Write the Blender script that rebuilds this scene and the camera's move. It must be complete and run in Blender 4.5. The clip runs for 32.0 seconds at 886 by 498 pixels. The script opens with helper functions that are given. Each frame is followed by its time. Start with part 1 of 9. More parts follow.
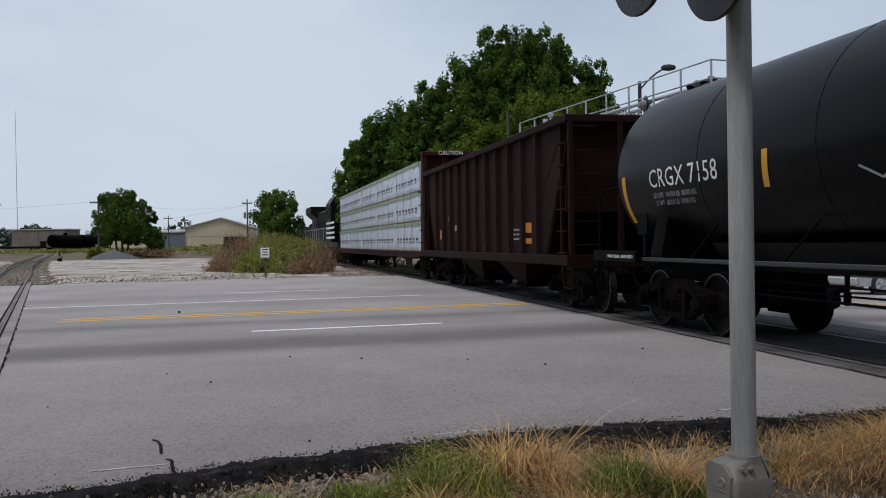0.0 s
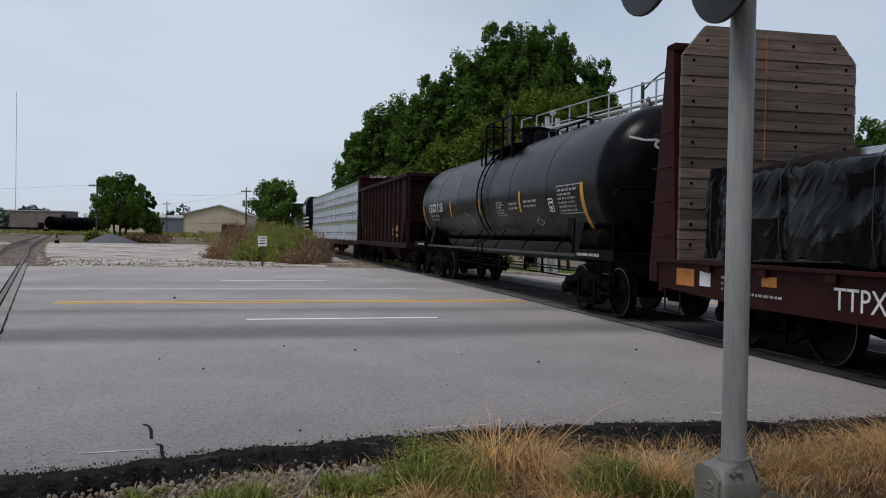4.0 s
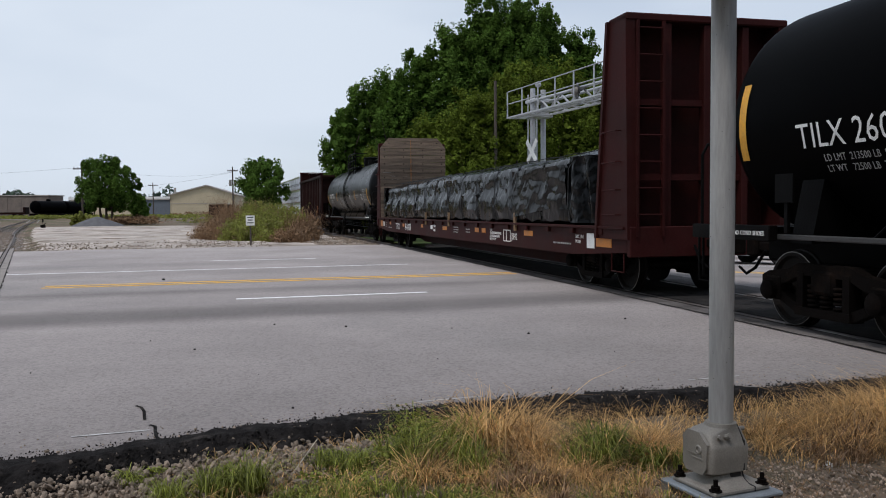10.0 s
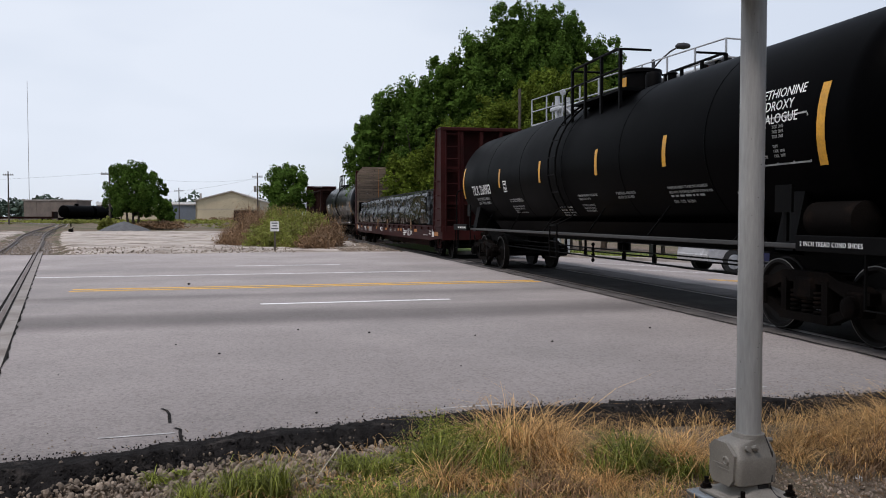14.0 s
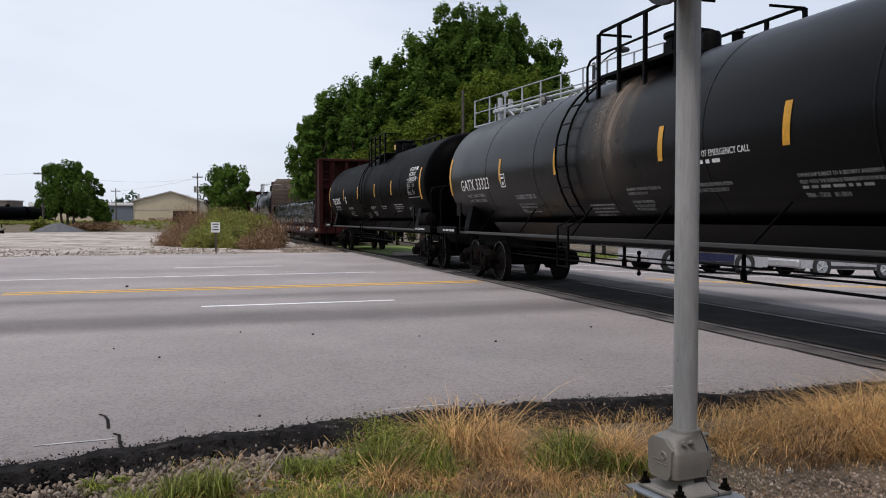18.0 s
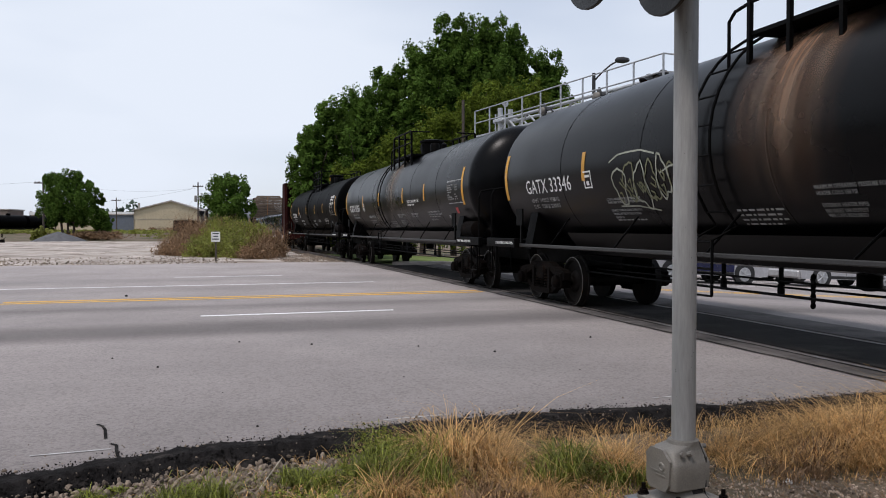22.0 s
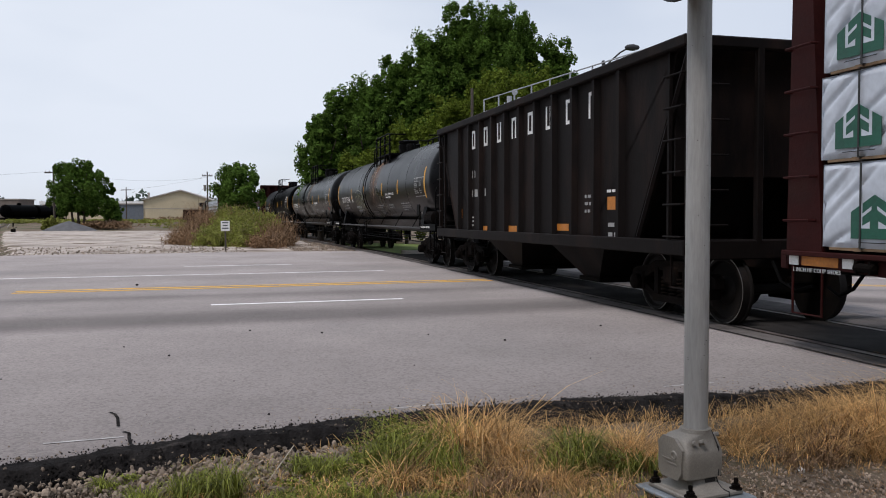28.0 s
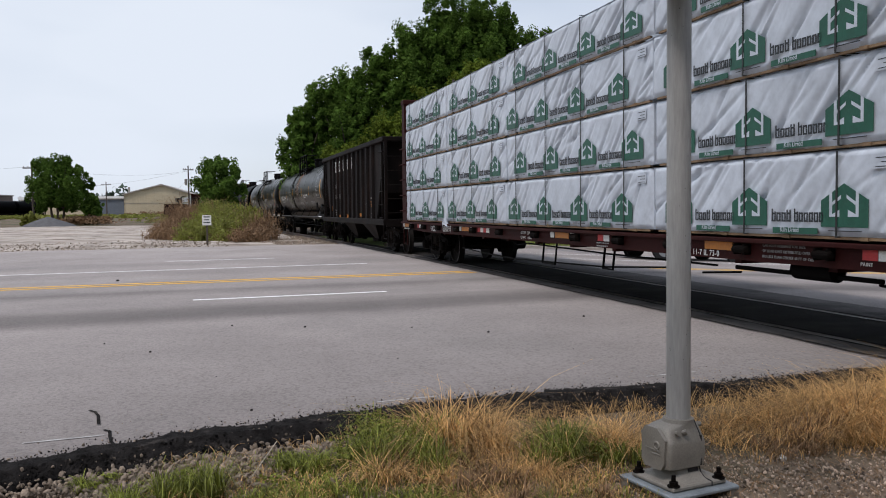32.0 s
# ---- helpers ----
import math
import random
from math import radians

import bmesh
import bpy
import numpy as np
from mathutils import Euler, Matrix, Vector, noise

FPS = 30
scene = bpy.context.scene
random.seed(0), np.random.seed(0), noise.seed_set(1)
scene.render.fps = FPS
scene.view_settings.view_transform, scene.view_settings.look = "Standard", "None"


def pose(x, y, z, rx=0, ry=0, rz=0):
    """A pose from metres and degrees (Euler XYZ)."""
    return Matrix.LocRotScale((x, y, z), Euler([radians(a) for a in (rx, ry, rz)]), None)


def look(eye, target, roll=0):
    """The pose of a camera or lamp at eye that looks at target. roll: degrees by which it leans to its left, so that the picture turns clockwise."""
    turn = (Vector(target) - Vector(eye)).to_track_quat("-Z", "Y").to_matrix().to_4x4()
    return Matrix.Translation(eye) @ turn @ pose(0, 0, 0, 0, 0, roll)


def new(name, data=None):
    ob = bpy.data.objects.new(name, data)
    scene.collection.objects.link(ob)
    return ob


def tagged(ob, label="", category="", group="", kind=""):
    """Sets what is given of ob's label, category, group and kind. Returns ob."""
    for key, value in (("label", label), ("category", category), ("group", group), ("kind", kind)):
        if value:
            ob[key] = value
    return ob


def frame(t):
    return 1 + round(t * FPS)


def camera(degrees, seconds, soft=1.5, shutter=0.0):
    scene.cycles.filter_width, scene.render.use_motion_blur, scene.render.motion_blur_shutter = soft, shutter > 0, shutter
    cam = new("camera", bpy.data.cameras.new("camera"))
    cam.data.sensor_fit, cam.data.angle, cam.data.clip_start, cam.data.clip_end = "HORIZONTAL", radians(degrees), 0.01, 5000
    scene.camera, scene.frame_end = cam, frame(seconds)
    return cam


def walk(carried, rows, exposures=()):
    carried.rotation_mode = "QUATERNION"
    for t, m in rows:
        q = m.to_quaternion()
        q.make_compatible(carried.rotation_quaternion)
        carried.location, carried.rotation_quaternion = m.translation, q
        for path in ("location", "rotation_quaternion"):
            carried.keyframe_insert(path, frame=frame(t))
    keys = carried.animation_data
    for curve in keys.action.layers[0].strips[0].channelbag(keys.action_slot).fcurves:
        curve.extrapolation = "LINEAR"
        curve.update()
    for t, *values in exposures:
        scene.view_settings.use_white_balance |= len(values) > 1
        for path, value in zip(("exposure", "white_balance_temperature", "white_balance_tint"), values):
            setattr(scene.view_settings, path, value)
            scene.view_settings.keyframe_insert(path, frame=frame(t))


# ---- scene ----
cam = camera(55.8, 32.0, soft=1.0)
PATH = [
    (0.0, -0.005, 0.009, 1.451, 89.46, 0.93, -0.14),
    (0.5, 0.004, -0.005, 1.457, 90.64, 1.70, 0.27),
    (1.0, -0.043, -0.026, 1.463, 90.71, 0.09, 0.60),
    (1.5, -0.014, 0.000, 1.445, 89.34, -0.22, 1.22),
    (2.0, 0.018, 0.007, 1.448, 89.54, 0.03, -0.55),
    (2.5, 0.020, 0.025, 1.461, 90.93, -0.59, -2.61),
    (3.0, 0.004, 0.021, 1.446, 89.89, -0.83, -1.29),
    (3.5, 0.011, 0.023, 1.444, 89.40, -0.83, -0.31),
    (4.0, 0.002, 0.015, 1.446, 89.10, -0.98, -0.27),
    (4.5, 0.003, 0.009, 1.449, 89.01, -0.43, -1.00),
    (6.5, 0.004, -0.006, 1.443, 88.51, -0.11, 0.04),
    (7.0, 0.010, -0.008, 1.444, 88.10, 0.17, 0.02),
    (7.5, 0.009, -0.004, 1.443, 88.07, 0.24, -0.02),
    (8.0, 0.009, -0.004, 1.446, 87.88, 0.41, -0.14),
    (8.5, 0.011, 0.002, 1.441, 87.63, 0.33, -0.25),
    (9.0, 0.009, -0.004, 1.441, 87.42, 0.08, -0.58),
    (9.5, 0.014, -0.000, 1.443, 87.19, 0.24, -0.95),
    (10.0, 0.014, -0.000, 1.447, 87.36, 0.46, -1.06),
    (10.5, 0.010, -0.008, 1.440, 87.09, 0.37, -1.40),
    (11.0, 0.005, -0.000, 1.446, 87.41, 0.23, -1.48),
    (11.5, 0.008, -0.006, 1.448, 87.26, 0.61, -1.64),
    (12.0, 0.012, 0.008, 1.444, 86.86, 0.50, -0.89),
    (12.5, -0.004, 0.001, 1.439, 87.28, -0.15, -0.57),
    (13.0, -0.000, 0.000, 1.440, 87.41, 0.10, -0.01),
    (13.5, 0.005, 0.001, 1.442, 87.60, 0.31, 0.46),
    (14.0, -0.000, 0.005, 1.441, 87.87, 0.03, 0.52),
    (14.5, 0.004, 0.003, 1.443, 88.08, 0.02, 0.01),
    (16.5, -0.008, -0.000, 1.439, 87.70, -0.06, -1.83),
    (17.0, -0.006, -0.006, 1.439, 87.56, 0.05, -2.56),
    (17.5, -0.009, -0.026, 1.444, 87.83, 0.01, -3.02),
    (18.0, 0.000, -0.025, 1.447, 87.91, 0.08, -3.32),
    (18.5, 0.013, -0.033, 1.449, 88.18, 0.34, -3.78),
    (19.0, 0.013, -0.032, 1.449, 88.48, 0.75, -3.16),
    (19.5, 0.016, -0.027, 1.442, 88.71, 0.76, -3.33),
    (20.0, 0.017, -0.051, 1.451, 88.66, 0.69, -3.52),
    (20.5, 0.013, -0.040, 1.442, 88.39, 0.69, -3.26),
    (21.0, 0.010, -0.030, 1.445, 88.51, 0.74, -3.37),
    (21.5, 0.007, -0.025, 1.451, 88.68, 0.27, -3.30),
    (22.0, 0.013, -0.025, 1.450, 88.57, 0.00, -3.30),
    (22.5, 0.008, -0.034, 1.443, 88.51, 0.25, -3.19),
    (23.0, 0.006, -0.034, 1.451, 88.53, 0.40, -3.17),
    (23.5, 0.006, -0.031, 1.449, 88.69, 0.46, -3.27),
    (24.0, 0.025, -0.003, 1.447, 88.73, 0.50, -3.26),
    (24.5, 0.003, -0.016, 1.438, 88.16, 0.46, -3.21),
    (26.5, 0.012, 0.011, 1.443, 87.97, 0.32, -3.11),
    (27.0, -0.004, -0.009, 1.444, 88.01, 0.06, -2.87),
    (27.5, -0.002, -0.011, 1.446, 88.12, 0.31, -3.01),
    (28.0, -0.000, -0.011, 1.446, 87.81, 0.10, -2.70),
    (28.5, 0.002, -0.011, 1.444, 87.71, 0.21, -2.72),
    (29.0, 0.003, -0.001, 1.444, 87.50, -0.12, -3.08),
    (29.5, -0.006, -0.010, 1.441, 87.50, 0.21, -3.63),
    (30.0, 0.008, 0.013, 1.451, 87.43, 0.45, -3.81),
    (30.5, 0.009, 0.031, 1.444, 87.21, 0.52, -4.26),
    (31.0, 0.016, 0.020, 1.449, 87.31, 0.61, -4.41),
    (31.5, 0.004, 0.020, 1.448, 87.10, 0.35, -4.42),
    (32.0, 0.012, 0.011, 1.452, 87.24, 0.67, -3.86),
]
walk(cam, [(t, pose(x, y, z, rx, ry, rz)) for t, x, y, z, rx, ry, rz in PATH],
     exposures=[(0, -0.22, 6135, 13.2), (4, -0.22, 6135, 13.2), (8.5, -0.25, 6080, 12), (9.2, -0.16, 6130, 13), (10, 0.0, 6230, 14.5), (13, 0.12, 6395, 17.2), (19, 0.16, 6395, 17.2), (24, 0.16, 6395, 17.2), (28, 0.1, 6415, 17.2), (32, 0.12, 6390, 16.3)])

# ---- sky, sun, exposure ----
SUN_AZ, SUN_EL = 215.0, 64.0
world = bpy.data.worlds.new("hazy_sky")
scene.world = world
world.use_nodes = True
wn, wl = world.node_tree.nodes, world.node_tree.links
wn.clear()
w_out, w_bg = wn.new("ShaderNodeOutputWorld"), wn.new("ShaderNodeBackground")
w_sky, w_mix = wn.new("ShaderNodeTexSky"), wn.new("ShaderNodeMix")
w_noise, w_ramp = wn.new("ShaderNodeTexNoise"), wn.new("ShaderNodeValToRGB")
w_co, w_map = wn.new("ShaderNodeTexCoord"), wn.new("ShaderNodeMapping")
w_sky.sky_type, w_sky.sun_disc = "NISHITA", False
w_sky.sun_elevation, w_sky.sun_rotation = radians(SUN_EL), radians(SUN_AZ)
w_sky.dust_density, w_sky.air_density = 1.2, 1.0
w_map.inputs["Scale"].default_value = (1.0, 1.0, 3.2)
w_noise.inputs["Scale"].default_value, w_noise.inputs["Detail"].default_value = 1.5, 4.0
w_noise.inputs["Roughness"].default_value = 0.45
w_ramp.color_ramp.elements[0].position, w_ramp.color_ramp.elements[1].position = 0.3, 0.64
w_ramp.color_ramp.elements[0].color, w_ramp.color_ramp.elements[1].color = (0.37, 0.37, 0.37, 1), (0.96, 0.96, 0.96, 1)
w_mix.data_type = "RGBA"
w_mix.inputs[7].default_value = (6.95, 7.75, 8.3, 1)
w_bg.inputs["Strength"].default_value = 0.1
wl.new(w_co.outputs["Generated"], w_map.inputs["Vector"])
wl.new(w_map.outputs["Vector"], w_noise.inputs["Vector"])
wl.new(w_noise.outputs["Fac"], w_ramp.inputs["Fac"])
w_sep, w_side, w_add = wn.new("ShaderNodeSeparateXYZ"), wn.new("ShaderNodeMapRange"), wn.new("ShaderNodeMath")
for _k, _v in (("From Min", -0.5), ("From Max", 0.5), ("To Min", 0.2), ("To Max", -0.22)):
    w_side.inputs[_k].default_value = _v
w_add.use_clamp = True
wl.new(w_co.outputs["Generated"], w_sep.inputs[0])
wl.new(w_sep.outputs["X"], w_side.inputs["Value"])
wl.new(w_ramp.outputs["Color"], w_add.inputs[0])
wl.new(w_side.outputs["Result"], w_add.inputs[1])
wl.new(w_add.outputs[0], w_mix.inputs[0])
wl.new(w_sky.outputs["Color"], w_mix.inputs[6])
wl.new(w_mix.outputs[2], w_bg.inputs["Color"])
wl.new(w_bg.outputs["Background"], w_out.inputs["Surface"])
sun = new("sun", bpy.data.lights.new("sun", "SUN"))
sun.data.energy, sun.data.angle, sun.data.color = 1.75, radians(12), (1.0, 0.95, 0.88)
_az, _el = radians(SUN_AZ), radians(SUN_EL)
sun.matrix_world = look((math.sin(_az) * 60 * math.cos(_el), math.cos(_az) * 60 * math.cos(_el), 60 * math.sin(_el)), (0, 0, 0))


# ---- materials ----
def shade(name, base, rough=0.6, metal=0.0, dark=0.75, light=1.2, scale=3.0, fine=60.0, bump=0.15, stretch=(1, 1, 1), stain=None, stain_scale=0.8,
          stain_at=(0.5, 0.7), spec=0.5, vary=0.0, leaf=0.0, wrinkle=0.0, ridge=False, fold=0.75, narrow=0.22, glow=0.0):
    """A node material: base colour varied at two scales, an optional stain colour, bump and roughness variation."""
    m = bpy.data.materials.new(name)
    m.use_nodes = True
    n, k = m.node_tree.nodes, m.node_tree.links
    b = n["Principled BSDF"]
    co, mp = n.new("ShaderNodeTexCoord"), n.new("ShaderNodeMapping")
    mp.inputs["Scale"].default_value = stretch
    k.new(co.outputs["Object"], mp.inputs["Vector"])

    def noise_tex(s, detail=5.0, rough_=0.6):
        t = n.new("ShaderNodeTexNoise")
        t.inputs["Scale"].default_value, t.inputs["Detail"].default_value, t.inputs["Roughness"].default_value = s, detail, rough_
        k.new(mp.outputs["Vector"], t.inputs["Vector"])
        return t

    def mixed(kind, fac, a, c):
        x = n.new("ShaderNodeMix")
        x.data_type, x.blend_type = "RGBA", kind
        for sock, v in ((x.inputs[0], fac), (x.inputs[6], a), (x.inputs[7], c)):
            if isinstance(v, (tuple, list)):
                sock.default_value = (*v, 1)[:4]
            elif isinstance(v, (int, float)):
                sock.default_value = v
            else:
                k.new(v, sock)
        return x.outputs[2]

    def ramp(src, p0, p1, c0=(0, 0, 0), c1=(1, 1, 1)):
        r = n.new("ShaderNodeValToRGB")
        r.color_ramp.elements[0].position, r.color_ramp.elements[1].position = p0, p1
        r.color_ramp.elements[0].color, r.color_ramp.elements[1].color = (*c0, 1), (*c1, 1)
        k.new(src, r.inputs["Fac"])
        return r.outputs["Color"]

    big, small = noise_tex(scale), noise_tex(fine, 3.0, 0.7)
    lo, hi = [c * dark for c in base], [min(c * light, 1) for c in base]
    col = ramp(big.outputs["Fac"], 0.3, 0.7, lo, hi)
    col = mixed("MULTIPLY", 0.5, col, ramp(small.outputs["Fac"], 0.25, 0.7, (0.6, 0.6, 0.6), (1.25, 1.25, 1.25)))
    if stain:
        st = noise_tex(stain_scale, 8.0, 0.65)
        col = mixed("MIX", ramp(st.outputs["Fac"], *stain_at), col, stain)
    if vary:
        oi = n.new("ShaderNodeNewGeometry" if leaf else "ShaderNodeObjectInfo")
        col = mixed("MULTIPLY", 1.0, col, ramp(oi.outputs["Random Per Island" if leaf else "Random"], 0.0, 1.0, (1 - vary,) * 3, (1 + vary,) * 3))
    k.new(col, b.inputs["Base Color"])
    rr = n.new("ShaderNodeMapRange")
    rr.inputs["To Min"].default_value, rr.inputs["To Max"].default_value = max(rough - 0.12, 0.03), min(rough + 0.12, 1)
    k.new(big.outputs["Fac"], rr.inputs["Value"])
    k.new(rr.outputs["Result"], b.inputs["Roughness"])
    b.inputs["Metallic"].default_value, b.inputs["Specular IOR Level"].default_value = metal, spec
    if glow:
        # thin leaves let some light through
        tr, mx = n.new("ShaderNodeBsdfTranslucent"), n.new("ShaderNodeMixShader")
        mx.inputs[0].default_value = glow
        k.new(col, tr.inputs["Color"])
        k.new(b.outputs["BSDF"], mx.inputs[1])
        k.new(tr.outputs["BSDF"], mx.inputs[2])
        k.new(mx.outputs["Shader"], n["Material Output"].inputs["Surface"])
    if bump:
        bp = n.new("ShaderNodeBump")
        bp.inputs["Strength"].default_value, bp.inputs["Distance"].default_value = bump, 0.02
        k.new(small.outputs["Fac"], bp.inputs["Height"])
        k.new(bp.outputs["Normal"], b.inputs["Normal"])
        if wrinkle:
            # long soft folds, drawn slantwise
            m2, wt, b2 = n.new("ShaderNodeMapping"), n.new("ShaderNodeTexNoise"), n.new("ShaderNodeBump")
            m2.vector_type = "TEXTURE"
            m2.inputs["Rotation"].default_value, m2.inputs["Scale"].default_value = (0, radians(50), 0), (1.0, 1.0, narrow)
            wt.inputs["Scale"].default_value, wt.inputs["Detail"].default_value, wt.inputs["Distortion"].default_value = fold, 2.4, 0.6
            if ridge:
                wt.noise_type = "RIDGED_MULTIFRACTAL"
            k.new(co.outputs["Object"], m2.inputs["Vector"])
            k.new(m2.outputs["Vector"], wt.inputs["Vector"])
            b2.inputs["Strength"].default_value, b2.inputs["Distance"].default_value = wrinkle, 0.12
            k.new(wt.outputs["Fac"], b2.inputs["Height"])
            k.new(bp.outputs["Normal"], b2.inputs["Normal"])
            k.new(b2.outputs["Normal"], b.inputs["Normal"])
    return m


M_ASPHALT = shade("asphalt", (0.292, 0.264, 0.253), 0.9, scale=0.35, fine=45, dark=0.82, light=1.14, bump=0.6, stain=(0.21, 0.197, 0.19), stain_scale=0.16, stain_at=(0.5, 0.75), spec=0.25)


def lane_wear_and_sheen(m):
    """Wheel and oil wear along the lanes: soft bands across the road's width, broken up by noise, and coarse aggregate.
    The far lanes are painted paler for their low-angle sheen.
    """
    n, k = m.node_tree.nodes, m.node_tree.links
    b = n["Principled BSDF"]
    src = b.inputs["Base Color"].links[0].from_socket
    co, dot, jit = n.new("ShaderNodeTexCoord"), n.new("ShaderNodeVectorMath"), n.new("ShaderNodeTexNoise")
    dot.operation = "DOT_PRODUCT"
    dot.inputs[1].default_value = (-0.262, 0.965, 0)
    mp = n.new("ShaderNodeMapping")
    mp.vector_type = "TEXTURE"
    mp.inputs["Rotation"].default_value, mp.inputs["Scale"].default_value = (0, 0, 0.265), (8.3, 1.1, 1)
    jit.inputs["Scale"].default_value, jit.inputs["Detail"].default_value = 1.0, 6.0
    k.new(co.outputs["Object"], dot.inputs[0])
    k.new(co.outputs["Object"], mp.inputs["Vector"])
    k.new(mp.outputs["Vector"], jit.inputs["Vector"])
    add = n.new("ShaderNodeMath")
    add.operation = "MULTIPLY_ADD"
    add.inputs[1].default_value, add.inputs[2].default_value = 0.9, -0.45
    k.new(jit.outputs["Fac"], add.inputs[0])
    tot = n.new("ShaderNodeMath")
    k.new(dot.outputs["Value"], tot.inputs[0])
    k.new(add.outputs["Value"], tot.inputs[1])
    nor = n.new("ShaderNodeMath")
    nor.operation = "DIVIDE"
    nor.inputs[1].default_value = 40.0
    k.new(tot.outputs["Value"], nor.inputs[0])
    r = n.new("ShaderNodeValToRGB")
    # dips are wear; the climb past 13 paints grazing brightness into the colour
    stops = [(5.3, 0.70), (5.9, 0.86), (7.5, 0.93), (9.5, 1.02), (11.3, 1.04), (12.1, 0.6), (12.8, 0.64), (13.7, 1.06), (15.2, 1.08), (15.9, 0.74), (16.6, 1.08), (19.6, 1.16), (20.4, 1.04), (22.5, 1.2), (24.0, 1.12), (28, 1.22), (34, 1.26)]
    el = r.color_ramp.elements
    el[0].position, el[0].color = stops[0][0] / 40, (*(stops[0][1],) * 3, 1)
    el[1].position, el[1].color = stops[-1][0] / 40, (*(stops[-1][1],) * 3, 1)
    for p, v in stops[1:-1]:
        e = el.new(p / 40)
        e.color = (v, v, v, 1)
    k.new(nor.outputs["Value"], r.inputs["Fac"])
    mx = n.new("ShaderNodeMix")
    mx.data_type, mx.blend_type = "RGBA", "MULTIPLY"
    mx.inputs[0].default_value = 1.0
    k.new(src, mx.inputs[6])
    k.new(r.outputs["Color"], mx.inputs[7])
    vor, vr = n.new("ShaderNodeTexVoronoi"), n.new("ShaderNodeValToRGB")
    vor.inputs["Scale"].default_value = 42.0
    vr.color_ramp.elements[0].position, vr.color_ramp.elements[1].position = 0.05, 0.55
    vr.color_ramp.elements[0].color, vr.color_ramp.elements[1].color = (0.66, 0.655, 0.66, 1), (1.16, 1.15, 1.14, 1)
    k.new(co.outputs["Object"], vor.inputs["Vector"])
    k.new(vor.outputs["Color"], vr.inputs["Fac"])
    m2 = n.new("ShaderNodeMix")
    m2.data_type, m2.blend_type = "RGBA", "MULTIPLY"
    m2.inputs[0].default_value = 0.62
    k.new(mx.outputs[2], m2.inputs[6])
    k.new(vr.outputs["Color"], m2.inputs[7])
    k.new(m2.outputs[2], b.inputs["Base Color"])


lane_wear_and_sheen(M_ASPHALT)
M_ASPHALT_NEW = shade("dark_asphalt", (0.017, 0.0155, 0.015), 0.95, scale=9, fine=55, dark=0.4, light=1.7, bump=1.0, stain=(0.075, 0.065, 0.058), stain_scale=5, stain_at=(0.56, 0.72), spec=0.06)
M_TRACKSIDE = shade("patched_trackside_asphalt", (0.135, 0.122, 0.116), 0.9, scale=0.8, fine=40, dark=0.7, light=1.25, bump=0.6, stain=(0.06, 0.055, 0.052), stain_scale=1.2, stain_at=(0.5, 0.66), spec=0.15)
M_CONCRETE = shade("pale_rail_concrete", (0.28, 0.255, 0.235), 0.9, scale=1.5, fine=40, dark=0.8, bump=0.4, stain=(0.17, 0.145, 0.125), stain_scale=1.4, stain_at=(0.5, 0.7), spec=0.2)
M_RAIL_RUSTY = shade("rusty_rail_steel", (0.15, 0.115, 0.095), 0.55, 0.35, scale=3, fine=30, stain=(0.09, 0.055, 0.04), stain_at=(0.45, 0.6))
M_WHITE_LINE = shade("road_paint_white", (0.95, 0.95, 0.94), 0.7, scale=6, fine=90, dark=0.8, stain=(0.5, 0.49, 0.48), stain_scale=5, stain_at=(0.6, 0.76), bump=0.2)
M_EDGE_LINE = shade("worn_edge_paint", (0.46, 0.45, 0.44), 0.8, scale=6, fine=90, dark=0.8, stain=(0.27, 0.255, 0.245), stain_scale=9, stain_at=(0.45, 0.62), bump=0.3)
M_YELLOW_LINE = shade("road_paint_yellow", (0.9, 0.47, 0.03), 0.7, scale=6, fine=90, stain=(0.35, 0.25, 0.12), stain_scale=5, stain_at=(0.6, 0.75), bump=0.2)
M_SOIL = shade("dry_ground", (0.165, 0.123, 0.09), 0.95, scale=2.2, fine=30, dark=0.45, light=1.5, stain=(0.085, 0.085, 0.04), stain_scale=0.11, stain_at=(0.48, 0.6), bump=0.8, spec=0.2)
M_GRAVEL_LOT = shade("pale_gravel", (0.47, 0.415, 0.365), 0.95, scale=0.7, fine=7, dark=0.55, light=1.3, bump=1.0, stretch=(0.4, 1.0, 1), stain=(0.19, 0.15, 0.12), stain_scale=0.5, stain_at=(0.5, 0.64), spec=0.2)
M_STONE = shade("ballast_stone", (0.235, 0.185, 0.14), 0.9, scale=6, fine=60, dark=0.6, light=1.3, bump=0.5, vary=0.45, leaf=1.0)
M_PILE = shade("dark_gravel_heap", (0.10, 0.10, 0.105), 0.95, scale=2, fine=14, bump=1.0)
M_RAIL = shade("rail_steel", (0.2, 0.18, 0.17), 0.38, 0.7, scale=3, fine=30, stain=(0.12, 0.07, 0.045), stain_at=(0.45, 0.6))
# kept dark so the gauge panel's colour carries shade from the train above
M_RUBBER = shade("crossing_panel_rubber", (0.028, 0.026, 0.0252), 0.9, scale=1.5, fine=50, dark=0.6, light=1.4, stain=(0.05, 0.046, 0.043), stain_scale=1.3, stain_at=(0.5, 0.68), bump=0.5, spec=0.1)
M_JOINT = shade("packed_black_dirt", (0.014, 0.0125, 0.0115), 0.95, scale=3, fine=40, dark=0.5, light=1.6, bump=0.6, spec=0.05)
M_TIE = shade("creosoted_timber", (0.075, 0.06, 0.05), 0.9, scale=4, fine=40, stretch=(1, 1, 1), bump=0.6)
